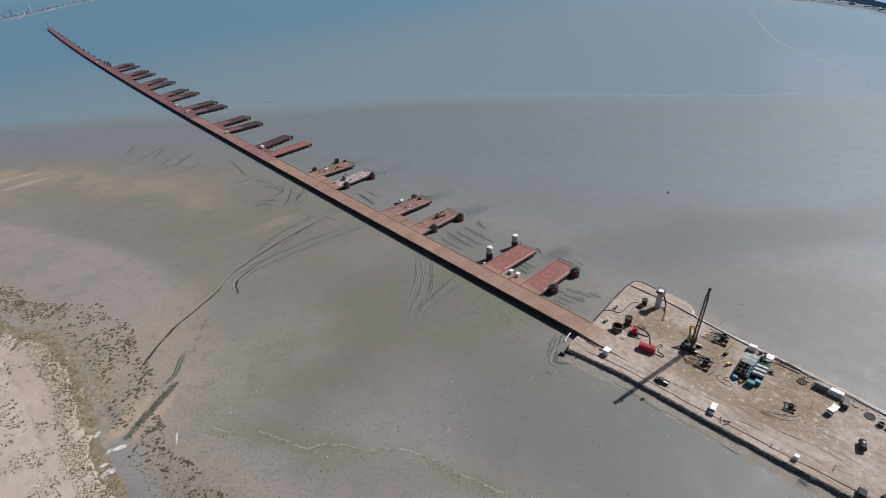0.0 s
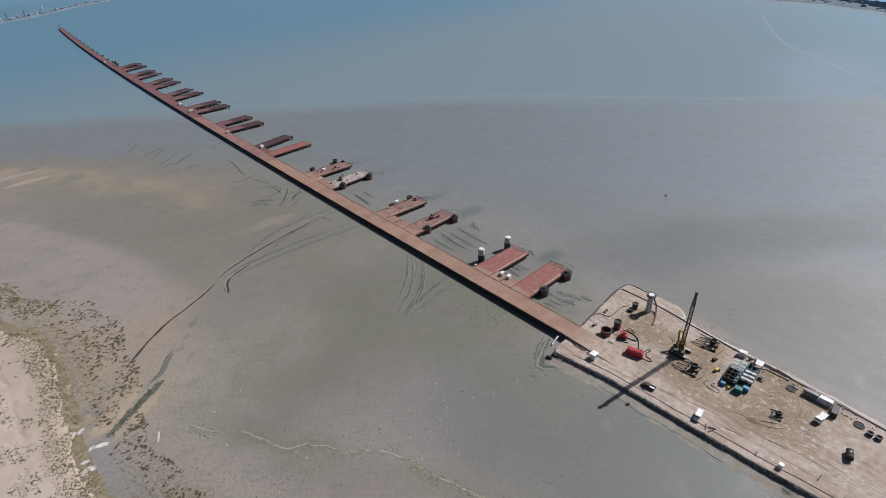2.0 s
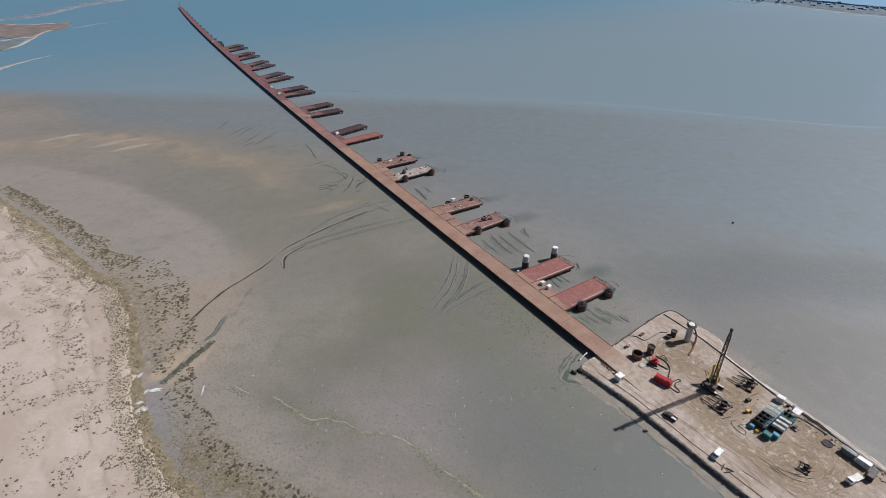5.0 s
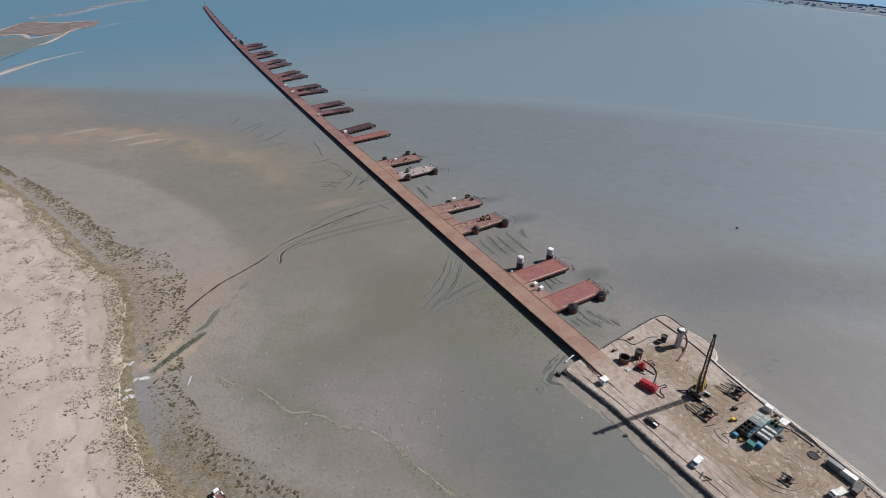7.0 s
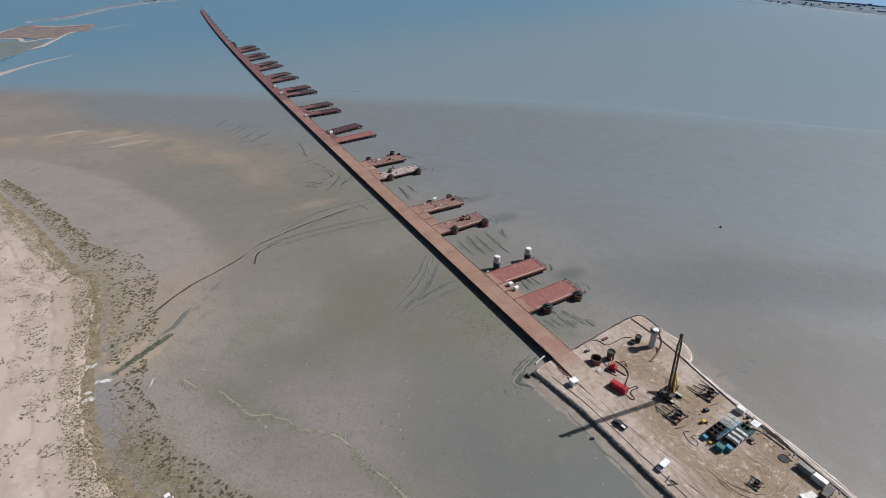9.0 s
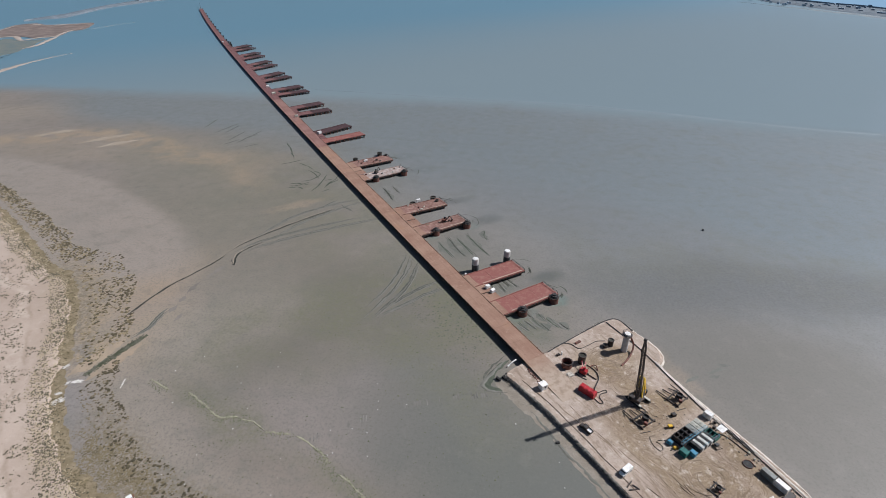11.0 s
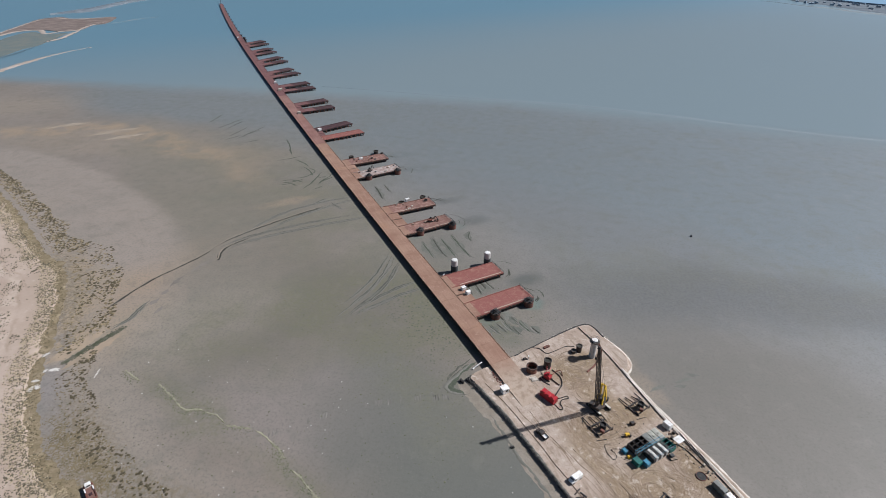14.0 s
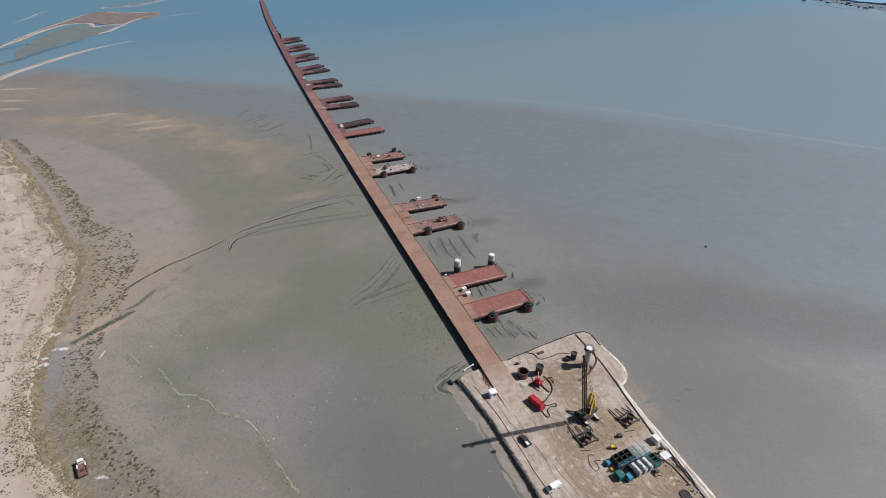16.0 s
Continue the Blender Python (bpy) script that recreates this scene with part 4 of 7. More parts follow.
for points in ([(50.8, 178.1), (46.3, 171.3), (43.7, 164.5), (43.4, 159.7)], [(48.6, 172.0), (45.6, 166.0), (45.0, 160.0)]):
    ridge("tide_channel", points, 0.55, 0.03, FURROW, "dark curved tide channel in the mud", "channel", 0.7, 0.25)
rnd = random.Random(23)
# wet sheen on the silt below the bank, laid as thin tan strips
for k in range(9):
    f, off, ln = rnd.uniform(0.0, 1.0), rnd.uniform(6.0, 11.0), rnd.uniform(3.0, 8.0)
    x, y = 92 + 36 * f - 0.7 * off, 127 - 36 * f - 0.7 * off
    ridge("sheen_streak", [(x, y), (x + 0.36 * ln, y - 0.33 * ln), (x + 0.7 * ln, y - 0.7 * ln)], rnd.uniform(0.25, 0.5), 0.03, SHELF, "tan streak standing for wet sheen below the bank", "silt", 0.5, 0.3)

rnd = random.Random(31)
for s_, ln, wd, ang, _ in FINGERS[:6]:
    p = platform_root(s_)
    e = p + Vector((math.cos(radians(ang)), math.sin(radians(ang)))) * (ln - 1) + Vector((-math.sin(radians(ang)), math.cos(radians(ang)))) * wd * 0.5
    for k in range(4):
        r, a0, span = rnd.uniform(6.5, 12.0), radians(ang) + rnd.uniform(-1.5, 0.5), rnd.uniform(0.5, 1.4)
        arc = [(e.x + r * math.cos(a0 + span * j / 4), e.y + r * math.sin(a0 + span * j / 4)) for j in range(5)]
        ridge("mud_furrow", arc, rnd.uniform(0.2, 0.42), 0.03, CHURN if k % 2 else DITCH, "curved dark furrow in mud round a working platform", "furrow", 0.9, 0.25)

# ---- platform edges ----
left_line = spline([Vector(p) for p in LEFT_EDGE], 1.0)
right_line = spline([Vector(p) for p in RIGHT_EDGE], 1.0)


def scattered_rocks(name, line, count, offsets, sizes, z, material, seed, label):
    """Many small stones along a line, as one thing that nobody could count."""
    rg = random.Random(seed)
    verts, faces = [], []
    side = sideways(line)
    for _ in range(count):
        i = rg.randrange(len(line))
        p = line[i] + (line[min(i + 1, len(line) - 1)] - line[i]) * rg.random() + side[i] * rg.uniform(*offsets)
        r = rg.uniform(*sizes)
        b = len(verts)
        top = z(p, rg) if callable(z) else z
        turn = rg.uniform(0, 6.3)
        for k in range(5):
            a = turn + k * 1.2566 + rg.uniform(-0.25, 0.25)
            q = r * rg.uniform(0.75, 1.2)
            verts.append((p.x + q * math.cos(a), p.y + q * math.sin(a), top - 0.25 * r))
            verts.append((p.x + 0.6 * q * math.cos(a), p.y + 0.6 * q * math.sin(a), top + 0.55 * r * rg.uniform(0.7, 1.3)))
        for k in range(5):
            n = (k + 1) % 5
            faces.append((b + 2 * k, b + 2 * n, b + 2 * n + 1, b + 2 * k + 1))
        faces.append(tuple(b + 2 * k + 1 for k in range(5)))
    return tagged(mesh_object(name, verts, faces, material), label, "rocks", kind="stuff")


scattered_rocks("armour_rocks", left_line[8:200], 650, (-0.95, -0.05), (0.16, 0.44), lambda p, g: g.uniform(1.0, 1.75), ROCK, 11, "dark armour rocks along the platform's bank")
scattered_rocks("crest_stones", left_line[8:200], 420, (-0.9, 0.7), (0.10, 0.28), lambda p, g: g.uniform(1.3, 1.78), DUN_ROCK, 12, "dun broken stones along the bank's crest")
scattered_rocks("bank_stones", right_line[20:150], 260, (0.2, 1.8), (0.12, 0.28), lambda p, g: g.uniform(0.2, 1.2), BANK, 13, "pale stones on the seaward bank")
tagged(strip("sand_bund", BUND_LINE[2:], (-1.3, -0.95, -0.6, -0.25), (FILL_Z + 0.01, FILL_Z + 0.25, FILL_Z + 0.22, FILL_Z + 0.01), BANK, 0.7, 0.3), "low sand bund inside the seaward edge", "bund", kind="structure")
tagged(strip("rubble_rim", RIGHT_EDGE[:5], (-0.3, -0.1, 0.2, 0.55), (FILL_Z, FILL_Z + 0.22, FILL_Z + 0.15, FILL_Z - 0.9), RUBBER, 0.7, 0.25), "dark rubble rim at the platform's head", "rim", kind="structure")
tagged(strip("silt_apron", RIGHT_EDGE[3:], (1.2, 1.5, 1.8, 2.2), (0.5, 0.25, 0.1, 0.012), BANK, 1.5, 0.4), "pale silt apron below the seaward bank", "bank", kind="structure")


tagged(strip("rubble_wall", LEFT_EDGE[3:], (-1.0, -0.7, -0.3, 0.0), (0.3, FILL_Z - 0.25, FILL_Z + 0.12, FILL_Z - 0.02), ROCK, 0.8, 0.5), "dark rubble line along the platform's edge", "rubble", kind="structure")
tagged(strip("silt_shelf", LEFT_EDGE[2:], (-6.4, -4.6, -2.6, -0.3), (0.012, 0.14, 0.30, 0.42), SHELF, 1.2, 1.6), "tan silt shelf below the platform's bank", "bank", kind="structure")

# ---- hoses and pipes ----
def hose(name, points, radius, material, label, sides=6, category="hose"):
    line = spline([Vector(p) for p in points], 0.7)
    verts, faces = [], []
    for i, p in enumerate(line):
        d = (line[min(i + 1, len(line) - 1)] - line[max(i - 1, 0)]).normalized()
        u = d.cross(Vector((0, 0, 1)))
        u = u.normalized() if u.length > 0.01 else Vector((1, 0, 0))
        v = u.cross(d)
        for k in range(sides):
            a = 2 * math.pi * k / sides
            verts.append(p + u * radius * math.cos(a) + v * radius * math.sin(a))
        if i:
            for k in range(sides):
                b, n = (i - 1) * sides, (k + 1) % sides
                faces.append((b + k, b + n, b + sides + n, b + sides + k))
    faces += [tuple(range(sides)), tuple(range(len(verts) - sides, len(verts)))]
    return tagged(mesh_object(name, verts, faces, material, smooth=True), label, category)


HZ = FILL_Z + 0.18
hose("supply_pipe", [(*(p + s_ * (2.9 + 0.4 * noise.noise(Vector((p.x * 0.1, p.y * 0.1, 0))))), FILL_Z + 0.1) for p, s_ in list(zip(left_line, sideways(left_line)))[16:150:6]], 0.1, RUT, "thin rusty supply pipe along the platform's edge", category="pipe")
PIPE_LINE = [(92.6, 209.0), (99.2, 201.6), (105.0, 195.0), (110.2, 187.6), (115.2, 180.0), (121.4, 170.8), (127.8, 161.6), (136.4, 150.6), (143.6, 141.5), (155.4, 125.0), (178, 93.2)]
hose("pipeline", [(x, y, FILL_Z + 0.22) for x, y in PIPE_LINE], 0.17, STEEL, "dark steel pipeline along the sand bund", category="pipe")
hose("slurry_hose", [(84.0, 178.2, HZ), (87.4, 175.2, HZ), (88.6, 171.5, HZ), (87.6, 167.5, HZ), (86.6, 164.4, HZ)], 0.22, RUBBER, "black slurry hose lying on sand beside the red unit")
hose("slurry_hose", [(86.8, 162.6, HZ), (89.0, 163.9, HZ), (91.0, 165.4, HZ), (91.6, 164.3, HZ), (89.6, 163.2, HZ), (88.8, 161.0, HZ), (90.0, 158.8, HZ), (89.0, 157.8, HZ), (86.6, 160.2, HZ)], 0.16, RUBBER, "looped black hose lying on sand beside the red unit")
hose("slurry_hose", [(74.2, 189.5, HZ), (77.5, 189.6, HZ), (80.8, 187.6, HZ), (84.5, 190.6, HZ), (88.1, 194.2, HZ), (91.8, 195.4, HZ)], 0.13, RUBBER, "thin dark hose curving over sand")
hose("slurry_hose", [(107.5, 147.0, HZ), (105.6, 146.2, HZ), (106.4, 143.0, HZ), (108.6, 140.8, HZ), (109.6, 142.6, HZ), (107.8, 144.8, HZ), (109.8, 145.6, HZ)], 0.08, RUBBER, "tangled dark hose beside the slurry tanks")
hose("slurry_hose", [(126.0, 151.6, HZ), (129.0, 153.2, HZ), (132.0, 152.4, HZ), (135.5, 149.0, HZ), (138.0, 146.2, HZ)], 0.17, STEEL, "dark discharge pipe leading from the slurry tanks to the bund", category="pipe")
hose("slurry_hose", [(84.2, 175.4, HZ), (86.0, 177.8, HZ + 0.3), (87.6, 178.0, HZ + 0.5), (88.4, 175.8, HZ)], 0.2, RUST, "bent rusty pipe lying beside the red drill head", category="pipe")
hose("slurry_hose", [(79.6, 172.2, HZ), (81.4, 170.6, HZ), (84.0, 169.4, HZ)], 0.18, STEEL, "short dark pipe lying beside the red drill head", category="pipe")
hose("slurry_hose", [(98.0, 181.0, HZ), (101.5, 187.5, HZ), (103.0, 192.0, 4.2), (101.2, 192.8, 8.4)], 0.4, RUST, "bent rusty concrete pipe leaning on the column", category="pipe")
for k in range(3):
    hose("slurry_hose", [(131.2 + k * 2.6, 159.2 - k * 3.2, HZ), (133.0 + k * 2.6, 156.2 - k * 3.2, HZ + 0.1), (134.4 + k * 2.6, 154.0 - k * 3.2, HZ)], 0.15, STEEL, "length of dark pipe stored along the bund", category="pipe")


# ---- casings and columns ----
def casing(x, y, z, radius, height, material, label, group="", ring=True, fill=None):
    ob = thing("pile_casing", x, y, z, 0, label, "casing", group)
    part("shell", tube(bmesh.new(), radius, radius - 0.12, height), material, ob, smooth=False)
    if ring:
        part("top_ring", tube(bmesh.new(), radius + 0.18, radius - 0.2, 0.35, height - 0.36), STEEL, ob, "dark steel collar")
    if fill is not None:
        bm = bmesh.new()
        beam(bm, (0, 0, 0.05), (0, 0, height * fill), radius - 0.14, 24)
        # without a collar the core is black, for the shade inside a hole
        part("core", bm, DITCH if ring else RUBBER, ob, "dark wet spoil, black where it stands for a hole's shade")
    return ob


for x, y in ((54.4, 207.9), (68.2, 221.6), (-5.1, 274.6), (11.4, 288.0), (-68.9, 344.5), (-52.0, 360.5)):
    ob = casing(x, y, -0.3, 2.3, 3.6, RUST, "rust-red steel pile casing with dark gear on top", "casings beside the working platforms", fill=0.86)
    bm = bmesh.new()
    box(bm, 2.2, 1.5, 0.9, 0.2, 0.1, 3.0, (x * 7) % 90, bevel=0.1)
    part("gear_box", bm, STEEL, ob, "dark drilling gear box")
    bm = bmesh.new()
    beam(bm, (-0.9, -0.6, 3.0), (-0.9, -0.6, 4.6), 0.22, 10)
    part("stand_pipe", bm, GREY, ob)
    part("rail", tube(bmesh.new(), 2.42, 2.32, 0.08, 4.35, 20), GREY, ob, "grey guard rail")
    bm = bmesh.new()
    beam(bm, (0.1, 0, 3.1), (0.1, 0, 4.5), 1.6, 20)
    beam(bm, (0.1, 0, 4.5), (0.1, 0, 5.1), 0.9, 16)
    drum = part("drive_drum", bm, RUBBER, ob, "dark drive drum")
    part("drum_band", tube(bmesh.new(), 1.78, 1.58, 0.3, 3.7, 20), GREY, drum, "pale steel band")
    for k in range(6):
        a = math.pi * k / 3
        bm = bmesh.new()
        beam(bm, (2.36 * math.cos(a), 2.36 * math.sin(a), 3.3), (2.36 * math.cos(a), 2.36 * math.sin(a), 4.4), 0.05, 5)
        part("rail_post", bm, GREY, ob)
for x, y, tall in ((25.6, 240.0, 8.2), (41.0, 252.2, 8.2)):
    ob = thing("pier_column", x, y, -0.3, 0, "pale round concrete pier column standing in mud", "column", "concrete pier columns")
    bm = bmesh.new()
    beam(bm, (0, 0, 0), (0, 0, tall), 1.75, 32)
    part("shaft", bm, CONCRETE, ob)
    # dark grey sleeve added for the shade on the column's lower part
    part("formwork", tube(bmesh.new(), 1.9, 1.74, tall * 0.55, 0.4), GREY, ob, "grey sleeve standing for the shaded lower shaft")
    bm = bmesh.new()
    beam(bm, (0, 0, tall), (0, 0, tall + 0.3), 1.5, 28)
    part("cap", bm, WHITE, ob, "white cap")

column = thing("pier_column", 99.4, 191.0, FILL_Z, 0, "tall pale concrete column with a working ring on top", "column", "concrete pier columns")
bm = bmesh.new()
beam(bm, (0, 0, 0), (0, 0, 9.2), 1.3, 32)
part("shaft", bm, CONCRETE, column)
part("working_ring", tube(bmesh.new(), 2.1, 1.31, 0.2, 8.5), STEEL, column, "grey steel working ring")
for k in range(10):
    a = 2 * math.pi * k / 10
    bm = bmesh.new()
    beam(bm, (2.02 * math.cos(a), 2.02 * math.sin(a), 8.7), (2.02 * math.cos(a), 2.02 * math.sin(a), 9.8), 0.05)
    part("rail_post", bm, GREY, column)
part("hand_rail", tube(bmesh.new(), 2.08, 1.98, 0.09, 9.75), GREY, column)
bm = bmesh.new()
beam(bm, (0, 0, 9.2), (0, 0, 9.45), 1.22, 28)
part("cap", bm, WHITE, column, "white cap")

casing(75.9, 175.4, FILL_Z, 2.15, 2.8, RUST, "open rusty pile casing standing on the sand", "loose casings", fill=0.2)
casing(81.8, 179.2, FILL_Z, 1.5, 4.2, STEEL, "dark steel casing standing on the sand", "loose casings", fill=0.9)
casing(93.8, 193.0, FILL_Z, 1.2, 3.2, STEEL, "short dark casing standing on the sand", "loose casings", fill=0.9)
casing(91.7, 191.4, FILL_Z, 1.0, 1.4, STEEL, "low dark drum on the sand beside a casing", "loose casings", fill=0.9)
for x, y in ((136.4, 142.2), (149.8, 125.0)):
    casing(x, y, FILL_Z - 0.1, 1.7, 0.42, RUST, "rusty casing rim sunk in the sand with dark inside", "sunken casings", ring=False, fill=0.6)
for x, y in ((150.6, 121.0), (152.2, 119.2)):
    casing(x, y, FILL_Z, 0.9, 1.2, STEEL, "short dark drum standing near the bund", "drums near the bund", fill=0.5)


# ---- crane ----
def lattice(parent, a, b, w0, w1, bays, chord, lacing, material):
    """A four-chord lattice between a and b: four chords and one set of lacing."""
    a, b = Vector(a), Vector(b)
    d = (b - a).normalized()
    u = d.cross(Vector((0, 0, 1)))
    u = u.normalized() if u.length > 0.05 else Vector((1, 0, 0))
    v = u.cross(d)
    corners = ((1, 1), (1, -1), (-1, -1), (-1, 1))

    def at(f, k):
        w = w0 + (w1 - w0) * f
        w *= min(1.0, 0.25 + f * 7, 0.25 + (1 - f) * 6)
        return a + (b - a) * f + (u * corners[k][0] + v * corners[k][1]) * w / 2

    stops = [i / bays for i in range(bays + 1)]
    for k in range(4):
        bm = bmesh.new()
        rings = [[bm.verts.new(at(f, k) + u * chord * math.cos(q) + v * chord * math.sin(q)) for q in (0.0, 1.047, 2.094, 3.142, 4.189, 5.236)] for f in stops]
        for r0, r1 in zip(rings, rings[1:]):
            for q in range(6):
                bm.faces.new((r0[q], r0[(q + 1) % 6], r1[(q + 1) % 6], r1[q]))
        bm.faces.new(rings[0][::-1])
        bm.faces.new(rings[-1])
        part("chord", bm, material, parent)
    bm = bmesh.new()
    for i, (f, g) in enumerate(zip(stops, stops[1:])):
        for k in range(4):
            n = (k + 1) % 4
            beam(bm, at(f, k), at(g, n) if i % 2 else at(f, n), lacing, 4)
            beam(bm, at(f, n) if i % 2 else at(f, k), at(g, k) if i % 2 else at(g, n), lacing, 4)
    tagged(part("lacing", bm, material, parent), kind="stuff")


crane = thing("crawler_crane", 102.9, 163.0, FILL_Z, 0, "dark crawler crane with a yellow gantry and tall lattice boom", "crane")
cab_turn = -115.0
for off, nm in ((-2.6, "track"), (2.6, "track")):
    bm = bmesh.new()
    box(bm, 7.4, 1.1, 1.15, 0, 0, 0.0, bevel=0.4)
    bm.transform(pose(0, 0, 0, 0, 0, -42) @ Matrix.Translation((0, off, 0)))
    track = part(nm, bm, RUBBER, crane, "black steel crawler track")
    part("track_cover", boxes((5.8, 0.85, 0.14, *(pose(0, 0, 0, 0, 0, -42) @ Vector((0.4, off, 1.16))), -42)), CREAM, track, "pale dusty track cover")
bm = bmesh.new()
box(bm, 3.2, 4.6, 0.7, 0, 0, 0.6, -42, bevel=0.1)
part("undercarriage", bm, STEEL, crane)
bm = bmesh.new()
box(bm, 6.6, 3.0, 1.5, 0, 0, 1.35, cab_turn, bevel=0.12)
part("house", bm, STEEL, crane, "dark machinery house")
fwd = Vector((math.cos(radians(cab_turn)), math.sin(radians(cab_turn)), 0))
lat = Vector((-fwd.y, fwd.x, 0))
bm = bmesh.new()
box(bm, 1.3, 3.6, 2.0, *(fwd * -3.6 + Vector((0, 0, 1.4))), cab_turn, bevel=0.15)
part("counterweight", bm, STEEL, crane, "dark steel counterweight")
bm = bmesh.new()
box(bm, 1.7, 1.2, 1.9, *(fwd * 2.6 - lat * 2.1 + Vector((0, 0, 1.5))), cab_turn, bevel=0.12)
cab = part("cab", bm, STEEL, crane, "dark operator cab")
part("window", boxes((0.08, 1.0, 1.0, *(fwd * 3.48 - lat * 2.1 + Vector((0, 0, 2.2))), cab_turn)), GLASS, cab)
MAST = Vector((0.6, 3.8, 8.4))
bm = bmesh.new()
for sd in (-1, 1):
    beam(bm, fwd * -2.6 + lat * 1.2 * sd + Vector((0, 0, 2.8)), MAST + lat * 0.7 * sd, 0.42, 8)
    beam(bm, fwd * 0.6 + lat * 1.2 * sd + Vector((0, 0, 2.8)), MAST + lat * 0.7 * sd, 0.32, 8)
beam(bm, MAST - lat * 0.9, MAST + lat * 0.9, 0.3, 8)
part("gantry", bm, YELLOW, crane, "yellow steel gantry mast")
bm = bmesh.new()
beam(bm, lat * -1.3 + fwd * -1.0 + Vector((0, 0, 3.2)), lat * 1.3 + fwd * -1.0 + Vector((0, 0, 3.2)), 0.6, 14)
part("winch", bm, STEEL, crane)
bm = bmesh.new()
box(bm, 3.2, 2.6, 1.3, *(fwd * -1.9 + Vector((0, 0, 2.86))), cab_turn, bevel=0.2)
part("engine_cover", bm, STEEL, crane, "dark engine cover")
TIP = Vector((-4.9, -9.5, 36.7))
lattice(crane, fwd * 1.8 + Vector((0, 0, 2.0)), TIP, 1.3, 0.9, 20, 0.18, 0.075, STEEL)
bm = bmesh.new()
beam(bm, TIP + lat * -0.5, TIP + lat * 0.5, 0.6, 14)
part("sheave", bm, STEEL, crane)
for sd in (-0.35, 0.35):
    bm = bmesh.new()
    beam(bm, MAST + lat * sd, TIP + lat * sd, 0.04, 5)
    part("pendant_rope", bm, STEEL, crane)
bm = bmesh.new()
beam(bm, TIP + Vector((-0.6, -1.0, 0)), TIP + Vector((-0.6, -1.0, -3.0)), 0.05, 5)
part("hoist_rope", bm, STEEL, crane)
bm = bmesh.new()
box(bm, 0.6, 0.6, 1.3, *(TIP + Vector((-0.6, -1.0, -4.3))), bevel=0.15)
part("hook_block", bm, STEEL, crane)


# ---- drilling equipment on the sand ----
def drill_frame(x, y, turn, size, label, bars=3, bent=True):
    ob = thing("drilling_frame", x, y, FILL_Z, turn, label, "drilling frame", "drilling frames on the sand")
    s = size
    for yy in (-1, 1):
        part("base_beam", boxes((4.6 * s, 0.26 * s, 0.36 * s, 0.4 * s, yy * 2.5 * s, 0.02)), STEEL, ob)
    part("cross_beam", boxes((0.26 * s, 5.4 * s, 0.36 * s, 2.4 * s, 0, 0.44 * s)), STEEL, ob)
    part("cross_beam", boxes((0.34 * s, 5.4 * s, 0.4 * s, -0.9 * s, 0, 0.44 * s)), STEEL, ob)
    for k in range(bars):
        bm = bmesh.new()
        yy = (k - (bars - 1) / 2) * 2.2 * s
        beam(bm, (-0.4 * s, yy, 0.6 * s), (-4.9 * s + 0.9 * k * s, yy + 0.5 - 0.5 * k, 0.3 * s), 0.15 * s, 8)
        part("drill_rod", bm, STEEL, ob)
    part("drill_bucket", tube(bmesh.new(), 0.92 * s, 0.78 * s, 1.7 * s, 0.5 * s, 20, 1.0 * s, 0.2 * s), RUBBER, ob, "dark cylindrical drill bucket")
    bm = bmesh.new()
    beam(bm, (1.0 * s, 0.2 * s, 0.5 * s), (1.0 * s, 0.2 * s, 1.7 * s), 0.76 * s, 18)
    part("bucket_core", bm, RUBBER, ob)
    for yy in (-1.5, 1.7):
        bm = bmesh.new()
        beam(bm, (2.2 * s, yy * s, 0.9 * s), (-0.6 * s, yy * s * 0.5, 1.9 * s), 0.16 * s, 8)
        part("ram", bm, STEEL, ob)
    bm = bmesh.new()
    box(bm, 1.0 * s, 0.8 * s, 0.9 * s, 2.2 * s, -1.2 * s, 0.92 * s, 20, bevel=0.08)
    part("hydraulic_block", bm, RUST, ob)
    if bent:
        bent_pipe(ob, s)
    for x0, y0, a, ln in ((3.6, -2.6, 70, 3.0), (-2.0, 3.6, -8, 3.4)) if bars else ():
        u, v = math.cos(radians(a)) * ln * s / 2, math.sin(radians(a)) * ln * s / 2
        bm = bmesh.new()
        beam(bm, (x0 * s - u, y0 * s - v, 0.16), (x0 * s + u, y0 * s + v, 0.2), 0.11, 8)
        part("loose_rod", bm, STEEL, ob)
    return ob


def bent_pipe(ob, s):
    arc = bmesh.new()
    bend = [Vector((math.cos(radians(q)) * 4.4 * s - 0.6 * s, math.sin(radians(q)) * 3.9 * s, 0.2)) for q in range(105, 236, 13)]
    for a, b in zip(bend, bend[1:]):
        beam(arc, a, b, 0.075 * s, 6)
    part("bent_pipe", arc, STEEL, ob, "dark bent hydraulic pipe")


drill_frame(103.4, 153.6, -44, 1.3, "dark steel drilling frame with rods lying on sand")
drill_frame(116.8, 167.6, -38, 1.3, "rusty drilling frame with rods lying near the bund", bent=False)
drill_frame(123.8, 130.0, -38, 0.85, "rusty drilling frame with a dark bucket on sand", 0, False)


